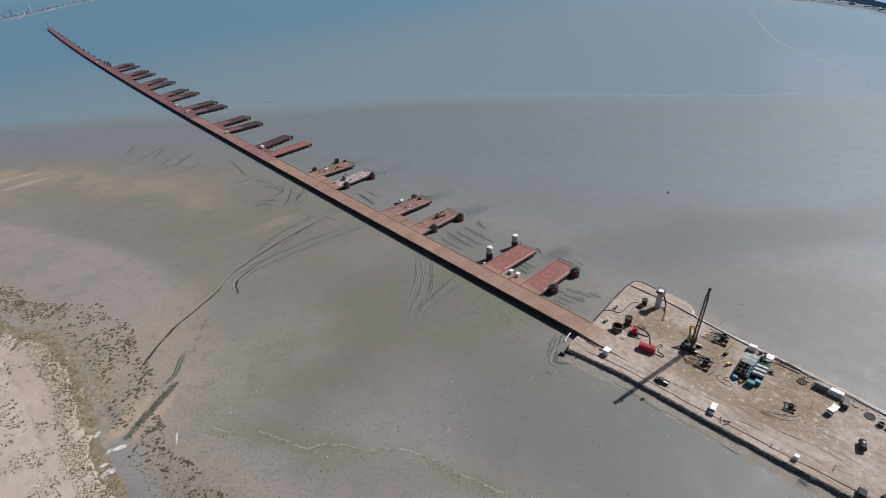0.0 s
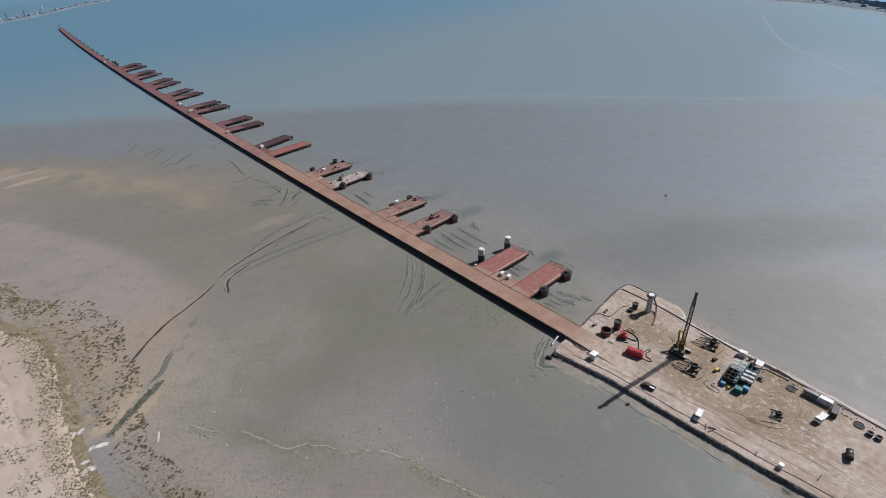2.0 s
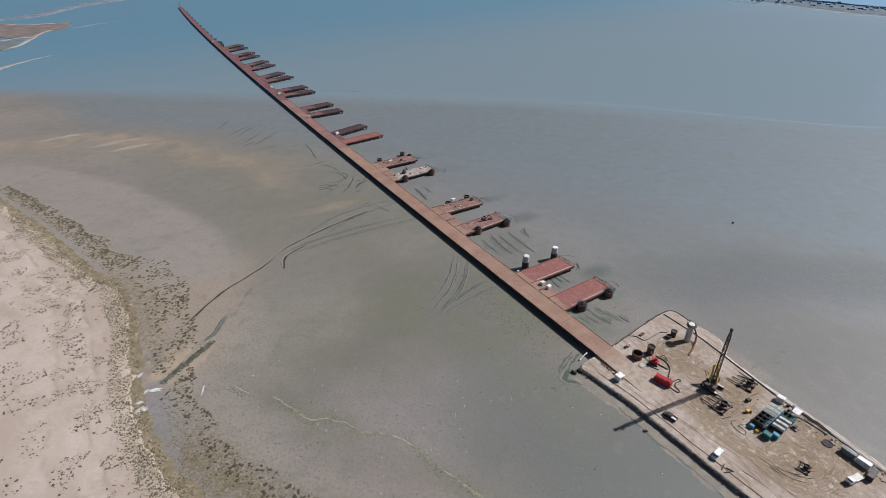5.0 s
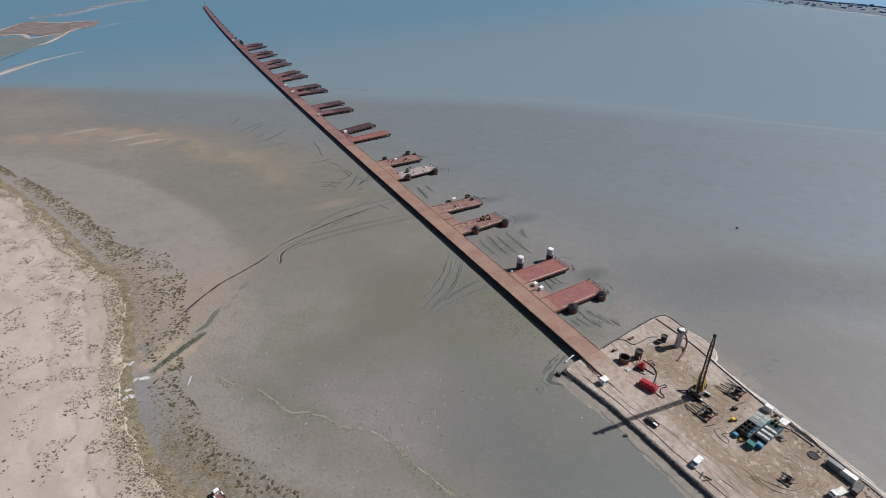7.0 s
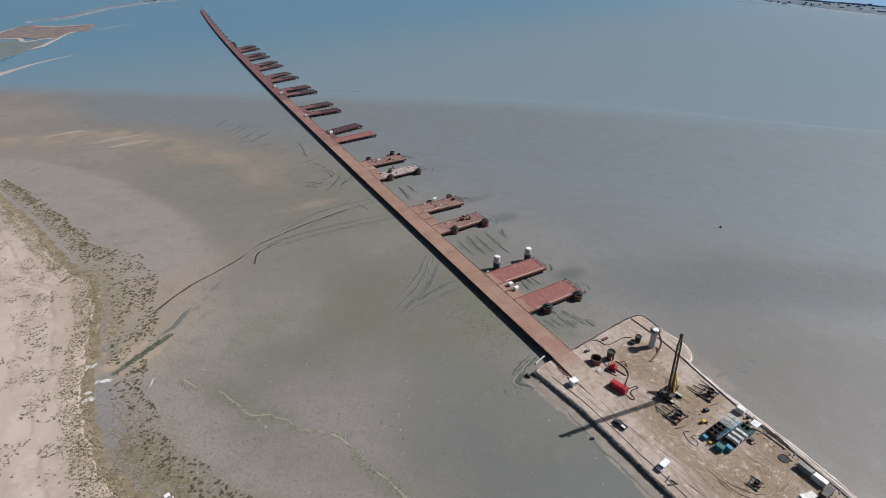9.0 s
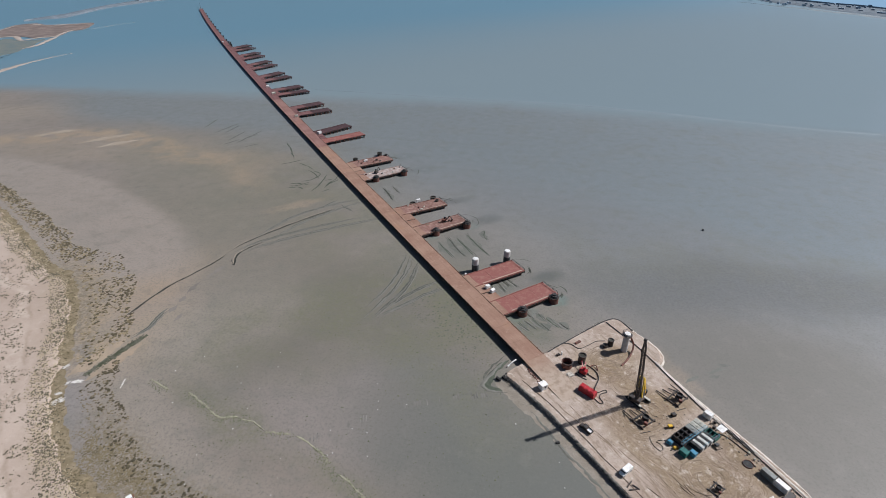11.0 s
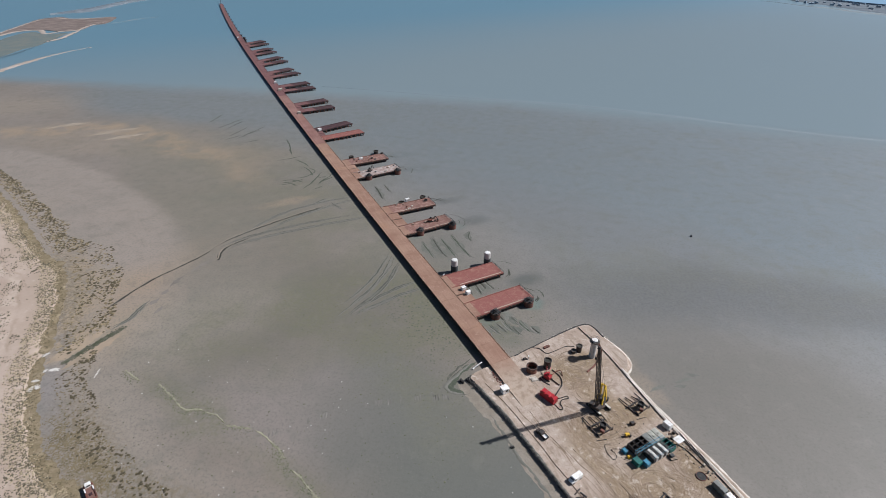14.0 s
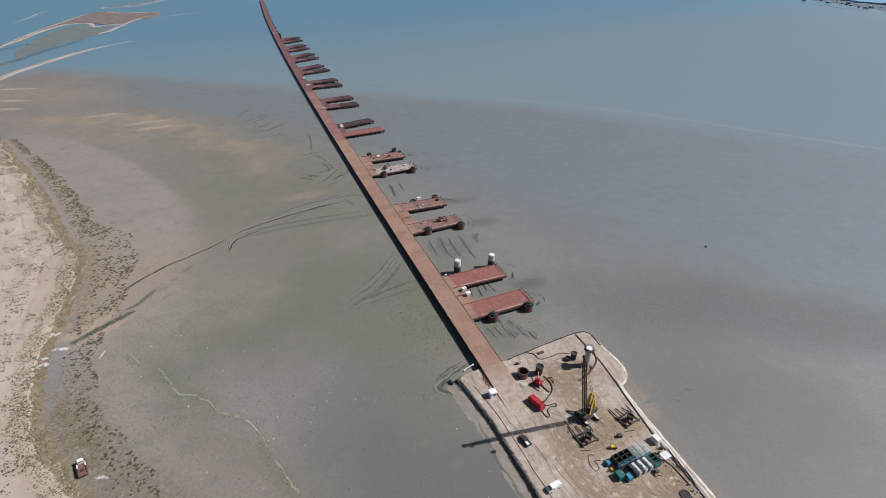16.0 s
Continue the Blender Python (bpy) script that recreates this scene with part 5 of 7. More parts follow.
def machine_box(name, x, y, turn, sx, sy, sz, material, label, category, z=FILL_Z, ribs=6):
    """A container-like unit with corner posts, side ribs and doors."""
    ob = thing(name, x, y, z, turn, label, category)
    bm = bmesh.new()
    box(bm, sx - 0.1, sy - 0.1, sz - 0.1, 0, 0, 0.06, bevel=0.05)
    part("body", bm, material, ob)
    for ax in (-1, 1):
        for ay in (-1, 1):
            part("corner_post", boxes((0.16, 0.16, sz, ax * (sx / 2 - 0.07), ay * (sy / 2 - 0.07), 0.0)), material, ob)
    for k in range(ribs):
        xx = -sx / 2 + sx * (k + 0.75) / (ribs + 0.5)
        for ay in (-1, 1):
            part("side_rib", boxes((sx / ribs * 0.4, 0.07, sz - 0.5, xx, ay * (sy / 2 - 0.03), 0.25)), material, ob)
    part("door", boxes((0.06, sy * 0.42, sz - 0.4, sx / 2 - 0.03, sy * 0.23, 0.18)), material, ob)
    part("door", boxes((0.06, sy * 0.42, sz - 0.4, sx / 2 - 0.03, -sy * 0.23, 0.18)), material, ob)
    return ob


red = machine_box("power_unit", 84.2, 162.2, -33, 6.6, 2.6, 2.6, RED, "bright red container-sized hydraulic power unit on sand", "power unit")
for k in range(3):
    bm = bmesh.new()
    box(bm, 1.5, 1.9, 0.25, -2.0 + 2.0 * k, 0, 2.58, bevel=0.06)
    part("roof_hatch", bm, RED, red)
bm = bmesh.new()
beam(bm, (2.3, 0.7, 2.6), (2.3, 0.7, 3.5), 0.15, 10)
part("exhaust", bm, STEEL, red)
rig = thing("rotary_unit", 82.6, 172.8, FILL_Z, -30, "red rotary drill head resting on sand beside casings", "drill head")
bm = bmesh.new()
box(bm, 2.8, 2.2, 1.8, 0, 0, 0.5, bevel=0.2)
part("gearbox", bm, RED, rig)
bm = bmesh.new()
beam(bm, (0.2, 0, 2.3), (0.2, 0, 3.5), 0.55, 14)
part("motor", bm, RED, rig)
part("skid", boxes((3.6, 0.4, 0.5, 0, -0.9, 0), (3.6, 0.4, 0.5, 0, 0.9, 0)), STEEL, rig)
bm = bmesh.new()
for a, b in (((-1.2, 1.2, 1.6), (-3.0, 3.4, 2.6)), ((-3.0, 3.4, 2.6), (-3.4, 4.6, 0.3)), ((-0.6, 1.2, 1.8), (-1.6, 4.4, 2.4))):
    beam(bm, a, b, 0.18, 8)
part("arm", bm, RED, rig)
bm = bmesh.new()
beam(bm, (1.2, 0.8, 0.3), (5.6, 0.4, 0.25), 0.2, 8)
part("boom", bm, STEEL, rig)

hut = machine_box("site_hut", 67.2, 160.8, 42, 2.7, 2.4, 2.5, WHITE, "small white site hut standing on sand", "hut", ribs=3)
part("roof", boxes((3.0, 2.7, 0.12, 0, 0, 2.5)), WHITE, hut)
part("window", boxes((0.9, 0.06, 0.8, 0.3, -1.2, 1.1)), GLASS, hut)

# ---- slurry plant ----
ROW = Vector((0.694, 0.72))
AX = -43.0


def slurry_tank(x, y, length, width, height, material, label, hatches=1, open_top=False):
    ob = thing("slurry_tank", x, y, FILL_Z, AX, label, "tank", "slurry tanks of the drilling plant")
    if open_top:
        bm = bmesh.new()
        for sx, sy, px, py in ((length, 0.12, 0, width / 2 - 0.06), (length, 0.12, 0, -width / 2 + 0.06), (0.12, width - 0.24, length / 2 - 0.06, 0), (0.12, width - 0.24, -length / 2 + 0.06, 0)):
            box(bm, sx, sy, height - 0.3, px, py, 0.3)
        box(bm, length - 0.24, width - 0.24, 0.1, 0, 0, 0.3)
        part("shell", bm, material, ob)
        for k in range(2):
            part("partition", boxes((0.12, width - 0.26, height - 0.6, -length / 2 + length * (k + 1) / 3, 0, 0.45)), material, ob)
        part("slurry", boxes((length - 0.26, width - 0.26, 0.06, 0, 0, height * 0.45)), RUBBER, ob, "black slurry")
    else:
        n, r = 4, width / 2
        verts = []
        for e in (-length / 2, length / 2):
            verts.append((e, -r, 0.3))
            for k in range(n + 1):
                a = math.pi * k / n
                verts.append((e, -r * math.cos(a), height - r * 0.12 + r * 0.12 * math.sin(a)))
            verts.append((e, r, 0.3))
        m = n + 3
        faces = [tuple(range(m)), tuple(range(2 * m - 1, m - 1, -1))]
        faces += [(i, m + i, m + (i + 1) % m, (i + 1) % m) for i in range(m)]
        mesh_object("shell", verts, faces, material, ob)
        for k in range(hatches):
            bm = bmesh.new()
            xx = -length / 2 + length * (k + 0.5) / hatches
            beam(bm, (xx, 0, height - 0.1), (xx, 0, height + 0.18), 0.4, 14)
            part("hatch", bm, material, ob)
        for k in range(3):
            xx = -length / 2 + length * (k + 0.5) / 3
            part("band", boxes((0.12, width + 0.05, 0.1, xx, 0, 1.0)), STEEL, ob)
    for sx in (-1, 1):
        for sy in (-1, 1):
            part("foot", boxes((0.3, 0.3, 0.32, sx * (length / 2 - 0.3), sy * (width / 2 - 0.3), 0)), STEEL, ob)
    return ob


base = Vector((115.2, 146.0))
for k, (m, name, op) in enumerate(((STEEL, "dark grey", True), (RUBBER, "black open-topped", True), (STEEL, "dark grey", True), (ROOF, "grey-roofed", False), (CREAM_DULL, "dull cream-roofed", False), (CREAM_DULL, "dull cream-roofed", False))):
    p = base + ROW * (2.3 * k)
    slurry_tank(p.x, p.y, 4.7, 2.12, 2.7, m, "%s slurry tank in a row on sand" % name, 1, op)
base = Vector((119.5, 143.7))
along = 0.5
for m, name, wide in ((RUBBER, "black", 1.2), (WHITE_DULL, "off-white", 1.05), (RUBBER, "black", 1.25), (WHITE_DULL, "off-white", 1.05), (RUBBER, "black", 1.25), (WHITE_DULL, "off-white", 1.05), (RUBBER, "black", 1.1)):
    p = base + ROW * (along + wide / 2)
    along += wide + 0.08
    slurry_tank(p.x, p.y, 4.1, wide, 2.2, m, "%s horizontal slurry tank in a row on sand" % name, 1)
p = base + ROW * 10.0
slurry_tank(p.x, p.y, 4.3, 3.0, 2.2, TEAL, "dark teal open settling tank on sand", 1, True)

walk_way = thing("walkway_frame", 120.1, 148.3, FILL_Z, 46, "blue steel walkway frame between two tank rows", "walkway")
part("walkway_deck", boxes((13.7, 0.7, 0.08, 0, 0, 2.3)), GREY, walk_way)
for k in range(8):
    for sd in (-0.4, 0.4):
        part("post", boxes((0.1, 0.1, 3.3, -6.6 + k * 1.88, sd, 0)), BLUE, walk_way)
for sd in (-0.4, 0.4):
    for z in (2.8, 3.3):
        part("rail", boxes((13.7, 0.06, 0.06, 0, sd, z)), BLUE, walk_way)
walk_way = thing("walkway_frame", 124.7, 146.9, FILL_Z, 46, "blue steel walkway frame beside white tanks", "walkway")
part("walkway_deck", boxes((10.8, 0.6, 0.08, 0, 0, 1.9)), GREY, walk_way)
for k in range(6):
    part("post", boxes((0.1, 0.1, 2.9, -5.2 + k * 2.08, -0.3, 0)), BLUE, walk_way)
part("rail", boxes((10.8, 0.06, 0.06, 0, -0.3, 2.9)), BLUE, walk_way)

machine_box("pump_skid", 116.0, 141.2, AX, 2.7, 2.2, 2.2, TEAL, "teal-green pump container on sand beside the tanks", "pump unit", ribs=4)
machine_box("pump_skid", 119.0, 141.6, AX, 2.1, 1.7, 2.0, BLUE, "bright blue pump container on sand beside tanks", "pump unit", ribs=3)
machine_box("pump_skid", 112.1, 144.9, AX, 1.7, 1.4, 1.5, BLUE, "small blue pump box on sand beside grey tanks", "pump unit", ribs=3)
machine_box("tool_box", 113.7, 143.2, 20, 1.4, 1.0, 0.9, YELLOW, "small orange toolbox on sand", "toolbox", ribs=2)
machine_box("site_hut", 127.1, 160.5, -40, 2.9, 2.1, 2.4, WHITE, "white control cabin near the sand bund", "hut", ribs=3)
for (x, y) in ((129.2, 158.1), (130.3, 156.3), (128.3, 155.5)):
    bm = bmesh.new()
    ob = thing("drum", x, y, FILL_Z, 0, "dark oil drum standing beside the tanks", "drum", "oil drums")
    beam(bm, (0, 0, 0), (0, 0, 1.1), 0.5, 16)
    part("body", bm, STEEL, ob)
    part("rim", tube(bmesh.new(), 0.53, 0.44, 0.08, 1.08, 16), STEEL, ob)
canopy = thing("canopy", 130.0, 153.6, FILL_Z, 46, "white flat sunshade canopy on thin posts", "canopy")
part("roof", boxes((3.2, 2.6, 0.12, 0, 0, 2.5)), WHITE, canopy)
for sx in (-1.4, 1.4):
    for sy in (-1.1, 1.1):
        part("post", boxes((0.1, 0.1, 2.5, sx, sy, 0)), GREY, canopy)
pallet = thing("pallet", 127.9, 147.4, FILL_Z, 30, "grey timber pallet stack lying on sand", "pallet")
for k in range(6):
    part("board", boxes((2.6, 0.34, 0.08, 0, -1.1 + 0.44 * k, 0.5)), WOOD, pallet)
for sx in (-1.1, 0, 1.1):
    part("bearer", boxes((0.2, 2.4, 0.5, sx, 0, 0)), WOOD, pallet)
bm = bmesh.new()
box(bm, 1.4, 1.2, 0.7, -0.3, 0.2, 0.58, 10, bevel=0.08)
part("cover", bm, GREY, pallet)

# small yellow machine and a dark compressor
mini = thing("compactor", 113.0, 152.2, FILL_Z, 25, "small yellow and black compactor on sand", "machine")
bm = bmesh.new()
box(bm, 1.7, 1.1, 0.9, 0, 0, 0.5, bevel=0.15)
part("body", bm, YELLOW, mini)
bm = bmesh.new()
beam(bm, (1.0, -0.6, 0.5), (1.0, 0.6, 0.5), 0.5, 14)
part("drum", bm, STEEL, mini)
bm = bmesh.new()
beam(bm, (-0.9, 0, 0.9), (-2.0, 0, 1.4), 0.08, 6)
part("handle", bm, STEEL, mini)
machine_box("compressor", 115.0, 158.2, 30, 1.6, 1.3, 1.3, STEEL, "dark compressor standing on sand", "compressor", ribs=2)
rack = thing("plate_rack", 80.2, 191.4, FILL_Z, 47, "dark steel plates stacked on sand", "plates")
for k in range(4):
    part("plate", boxes((3.0, 1.0, 0.12, 0.05 * k, 0.06 * k, 0.14 * k)), RUST, rack)
post = thing("marker_post", 73.6, 182.0, FILL_Z, 0, "white marker post beside the jetty ramp", "post")
bm = bmesh.new()
beam(bm, (0, 0, 0), (0, 0, 1.7), 0.32, 12)
part("post", bm, WHITE, post)
machine_box("tool_box", 72.2, 181.3, 45, 1.3, 0.9, 0.9, STEEL, "dark toolbox beside the white post", "toolbox", ribs=2)
scattered_rocks("rubble_heap", [Vector((76.5 + 0.2 * k, 170.0 + 0.18 * k)) for k in range(10)], 90, (-1.0, 1.0), (0.15, 0.5), FILL_Z + 0.1, BANK, 21, "pale rubble heap beside the casing")
scattered_rocks("scrap_heap", [Vector((60.4 + 0.72 * k, 171.0 - 0.86 * k)) for k in range(12)], 90, (-1.3, 0.2), (0.12, 0.42), FILL_Z + 0.1, RUST, 22, "rusty scrap heap beside the ramp")


def tyre(x, y, z, turn, tilt, radius):
    ob = thing("tyre", x, y, z, turn, "old black rubber tyre lying on the bank", "tyre", "old tyres on the bank")
    bm = bmesh.new()
    ring = []
    for i in range(18):
        a = 2 * math.pi * i / 18
        row = []
        for k in range(8):
            b = 2 * math.pi * k / 8
            r = radius * (0.72 + 0.28 * math.cos(b))
            row.append(bm.verts.new((r * math.cos(a), r * math.sin(a), radius * 0.26 * (1 + math.sin(b)))))
        ring.append(row)
    for i in range(18):
        p, q = ring[i], ring[(i + 1) % 18]
        for k in range(8):
            n = (k + 1) % 8
            bm.faces.new((p[k], q[k], q[n], p[n]))
    bm.transform(pose(0, 0, 0, tilt, 0, 0))
    part("tread", bm, RUBBER, ob, smooth=True)
    part("rim", tube(bmesh.new(), radius * 0.46, radius * 0.4, radius * 0.3, radius * 0.1, 16), RUST, ob)


for k, (x, y) in enumerate(((53.0, 164.4), (53.6, 166.0))):
    tyre(x, y, 0.75 + 0.2 * (k % 2), 40 * k, 8, 0.9 + 0.1 * (k % 3))
# the second block is added as the black shade below the sand's edge
for x, y, z, turn, size, label in ((49.5, 162.9, 0.0, -40, (2.3, 1.0, 1.3), "dark steel float block stranded in a tide pool"), (52.2, 164.0, 0.0, -35, (2.6, 1.6, 1.4), "black block standing for the shade under the platform's corner"), (74.4, 137.4, 0.0, 20, (1.5, 0.9, 0.7), "dark lump of wreckage lying on the mud")):
    ob = thing("dark_block", x, y, z, turn, label, "block")
    bm = bmesh.new()
    box(bm, *size, 0, 0, -0.1, bevel=0.18)
    part("body", bm, RUBBER, ob)
    part("strap", boxes((0.16, size[1] + 0.06, size[2] - 0.05, size[0] * 0.22, 0, -0.05)), STEEL, ob)
hose("drain_pipe", [(52.2, 171.0, 0.5), (53.6, 172.6, 1.4), (55.2, 174.4, 2.0)], 0.3, WHITE, "white drain pipe sticking out beside the jetty", category="pipe")

scrap_line = spline([Vector(p) for p in BUND_LINE[4:8]], 1.0)
for name, count, sizes, material, seed, label in (("scrap_heap", 60, (0.1, 0.38), STEEL, 71, "dark steel scrap strewn along the bund"), ("scrap_heap", 40, (0.1, 0.34), RUST, 72, "rusty scrap strewn along the bund"), ("scrap_heap", 40, (0.12, 0.4), CREAM, 73, "pale scraps strewn along the bund")):
    scattered_rocks(name, scrap_line, count, (-6.5, -2.2), sizes, FILL_Z + 0.1, material, seed, label)
plant_line = [Vector((110.5 + 0.9 * k, 141.5 + 0.85 * k)) for k in range(18)]
scattered_rocks("scrap_heap", plant_line, 40, (-3.0, 12.0), (0.1, 0.3), FILL_Z + 0.08, STEEL, 74, "dark scrap strewn round the slurry tanks")
frame_line = [Vector((99.0 + 1.2 * k, 152.0 + 0.9 * k)) for k in range(16)]
scattered_rocks("scrap_heap", frame_line, 14, (-4.0, 4.0), (0.08, 0.28), FILL_Z + 0.08, RUST, 75, "rusty scrap strewn round the drilling frames")

# ---- containers and vehicles ----
machine_box("container", 141.2, 138.4, -49, 4.4, 2.0, 2.4, ROOF, "pale grey-green shipping container by the bund", "container", ribs=8)
machine_box("container", 144.2, 134.9, -49, 4.2, 2.0, 2.4, WHITE, "white shipping container by the bund", "container", ribs=8)
machine_box("container", 144.6, 130.4, 47, 5.2, 2.0, 2.2, STEEL, "dark steel container standing across the bund", "container", ribs=8)


def wheel(parent, x, y, r):
    bm = bmesh.new()
    beam(bm, (x, y - 0.13, r), (x, y + 0.13, r), r, 18)
    w = part("wheel", bm, RUBBER, parent)
    bm = bmesh.new()
    beam(bm, (x, y - 0.15, r), (x, y + 0.15, r), r * 0.5, 12)
    part("rim", bm, GREY, w)


def profile(bm, points, width):
    """A side outline, given as x and z, pulled across the width."""
    a = [bm.verts.new((x, -width / 2, z)) for x, z in points]
    b = [bm.verts.new((x, width / 2, z)) for x, z in points]
    n = len(points)
    bm.faces.new(a)
    bm.faces.new(b[::-1])
    for i in range(n):
        bm.faces.new((a[i], b[i], b[(i + 1) % n], a[(i + 1) % n]))
    bmesh.ops.recalc_face_normals(bm, faces=bm.faces[:])
    bmesh.ops.bevel(bm, geom=bm.edges[:], offset=0.06, segments=2, affect="EDGES")
    return bm


van = thing("van", 96.4, 129.4, FILL_Z, 230, "white delivery van parked on sand", "van")
part("body", profile(bmesh.new(), [(-2.5, 0.4), (-2.5, 2.1), (1.2, 2.1), (1.9, 1.25), (2.5, 1.05), (2.5, 0.4)], 1.85), WHITE, van)
part("windscreen", boxes((0.1, 1.6, 0.85, 1.62, 0, 1.22, 0, 0)), GLASS, van)
for sd in (-1, 1):
    part("side_window", boxes((0.9, 0.05, 0.55, 0.8, sd * 0.925, 1.35)), GLASS, van)
    part("headlight", boxes((0.06, 0.35, 0.18, 2.5, sd * 0.65, 0.8)), CREAM, van)
    for x in (-1.6, 1.6):
        wheel(van, x, sd * 0.82, 0.36)
part("bumper", boxes((0.12, 1.8, 0.22, 2.52, 0, 0.42)), GREY, van)

pick = thing("pickup", 83.8, 144.2, FILL_Z, 140, "dark pickup truck with a pale bed parked on sand", "pickup")
part("chassis", boxes((5.0, 1.75, 0.35, 0, 0, 0.42)), STEEL, pick)
part("cabin", profile(bmesh.new(), [(-0.5, 0.6), (-0.4, 1.75), (0.9, 1.75), (1.4, 1.15), (2.5, 1.0), (2.5, 0.6)], 1.75), STEEL, pick)
part("cargo_bed", boxes((2.0, 0.08, 0.5, -1.5, 0.84, 0.76), (2.0, 0.08, 0.5, -1.5, -0.84, 0.76), (0.08, 1.7, 0.5, -2.46, 0, 0.76)), STEEL, pick)
part("bed_floor", boxes((1.9, 1.55, 0.06, -1.48, 0, 0.78)), WHITE, pick, "pale bed liner")
part("windscreen", boxes((0.1, 1.5, 0.55, 1.1, 0, 1.2)), GLASS, pick)
for sd in (-1, 1):
    for x in (-1.6, 1.6):
        wheel(pick, x, sd * 0.8, 0.38)

truck = thing("flatbed_truck", 138.4, 127.8, FILL_Z, 213, "white flatbed truck parked on sand by containers", "truck")
part("chassis", boxes((6.6, 0.9, 0.3, 0, 0, 0.6)), STEEL, truck)
part("cab", profile(bmesh.new(), [(1.6, 0.7), (1.6, 2.3), (2.9, 2.3), (3.2, 1.5), (3.3, 0.7)], 2.0), WHITE, truck)
part("windscreen", boxes((0.08, 1.7, 0.7, 3.06, 0, 1.5)), GLASS, truck)
part("flatbed", boxes((4.7, 2.1, 0.15, -0.9, 0, 0.95)), CREAM, truck)
part("headboard", boxes((0.1, 2.1, 0.9, 1.4, 0, 1.1)), WHITE, truck)
for sd in (-1, 1):
    part("side_board", boxes((4.7, 0.08, 0.4, -0.9, sd * 1.03, 1.1)), WHITE, truck)
    for x in (-2.2, 2.3):
        wheel(truck, x, sd * 0.9, 0.48)

tank = thing("fuel_tank", 137.9, 112.4, FILL_Z, 58, "black cylindrical fuel tank lying on sand", "tank")
bm = bmesh.new()
beam(bm, (-1.8, 0, 1.3), (1.8, 0, 1.3), 1.05, 22)
part("shell", bm, RUBBER, tank)
for x in (-1.1, 1.1):
    part("cradle", boxes((0.3, 1.9, 0.5, x, 0, 0)), STEEL, tank)
bm = bmesh.new()
beam(bm, (0.2, 0, 2.2), (0.2, 0, 2.6), 0.3, 12)
part("hatch", bm, WHITE, tank)
machine_box("light_cabin", 114.0, 108.8, 40, 1.6, 1.4, 1.8, WHITE, "small white generator cabin by the bank", "generator", ribs=2)
for x, y, turn in ((125.9, 95.6, 50), (132.2, 93.8, 20)):
    ob = thing("plant_box", x, y, FILL_Z, turn, "dark tarpaulin-covered plant box on sand", "plant box")
    bm = bmesh.new()
    box(bm, 3.2, 2.2, 1.6, 0, 0, 0.2, bevel=0.25)
    part("cover", bm, RUBBER, ob)
    part("skid", boxes((3.4, 0.3, 0.2, 0, 0.8, 0), (3.4, 0.3, 0.2, 0, -0.8, 0)), WOOD, ob)
for x, y, turn, ln in ((124.1, 105.0, 38, 3.2), (97.4, 125.2, 60, 3.0), (99.4, 124.6, -30, 2.4), (98.4, 123.4, 20, 2.6), (109.0, 114.0, 45, 1.8)):
    ob = thing("timber_beam", x, y, FILL_Z, turn, "dark timber beam lying on the sand", "beam", "timber beams on the sand")
    bm = bmesh.new()
    box(bm, ln, 0.35, 0.35, 0, 0, 0, bevel=0.04)
    part("beam", bm, STEEL, ob)


# ---- things on the jetty and its platforms ----
def deck_box(name, x, y, turn, sx, sy, sz, material, label, category):
    return machine_box(name, x, y, turn, sx, sy, sz, material, label, category, DECK_Z, 3)


deck_box("cabinet", 35.1, 222.2, 50, 2.4, 1.8, 1.8, WHITE, "white equipment cabinet at the jetty's edge", "cabinet")
deck_box("cabinet", 38.3, 219.2, 50, 2.4, 1.8, 1.8, WHITE, "white equipment cabinet beside another on the jetty", "cabinet")
deck_box("generator", -26.7, 311.6, 44, 3.0, 1.8, 1.9, WHITE, "white generator on a rusty working platform", "generator")
deck_box("cabinet", -61.3, 365.0, 46, 2.0, 1.5, 0.5, WHITE, "pale low crate on the working platform", "crate")
deck_box("cabinet", -88.7, 374.6, 44, 3.0, 1.5, 1.4, WHITE, "white equipment box on a working platform", "cabinet")
deck_box("cabinet", -80.9, 378.6, 44, 1.5, 1.2, 1.2, STEEL, "small dark box on a working platform", "cabinet")
deck_box("cabinet", -155.7, 431.6, 58, 3.0, 2.4, 2.2, WHITE, "white cabin on a dark platform beside the jetty", "cabinet")
deck_box("cabinet", 22.1, 231.6, 43, 1.0, 0.8, 0.9, WHITE, "small white box on the platform's corner", "cabinet")
for s_, off, m in ((545, 2.0, WHITE), (508, 1.5, CREAM), (506, 3.2, CREAM), (400, 2.2, CREAM), (935, 7.6, WHITE)):
    p, d, n = jetty_frame(s_)
    q = p - n * off
    deck_box("crate", q.x, q.y, 40, 3.2, 2.6, 2.0, m, "pale crate standing on the jetty deck", "crate")
for s_, tall in ((880, 5.0), (893, 6.5), (906, 3.5), (925, 3.0), (960, 2.5), (1010, 2.2), (1060, 2.2), (1110, 2.0), (1165, 2.0), (1215, 2.0), (1270, 2.0), (1330, 2.0), (1390, 2.0), (1450, 2.0)):
    p, d, n = jetty_frame(s_)
    ob = thing("bollard_frame", p.x + n.x * 1.0, p.y + n.y * 1.0, DECK_Z - 1.2, 0, "dark steel frame on the jetty's seaward edge", "frame", "steel frames along the jetty")
    part("upright", boxes((1.2, 1.2, tall, 0, 0, 0)), STEEL, ob)
    part("head", boxes((3.4, 1.6, 0.7, 0, 0, tall), ), DECK_DARK, ob)
end_p, end_d, end_n = jetty_frame(1600.0)
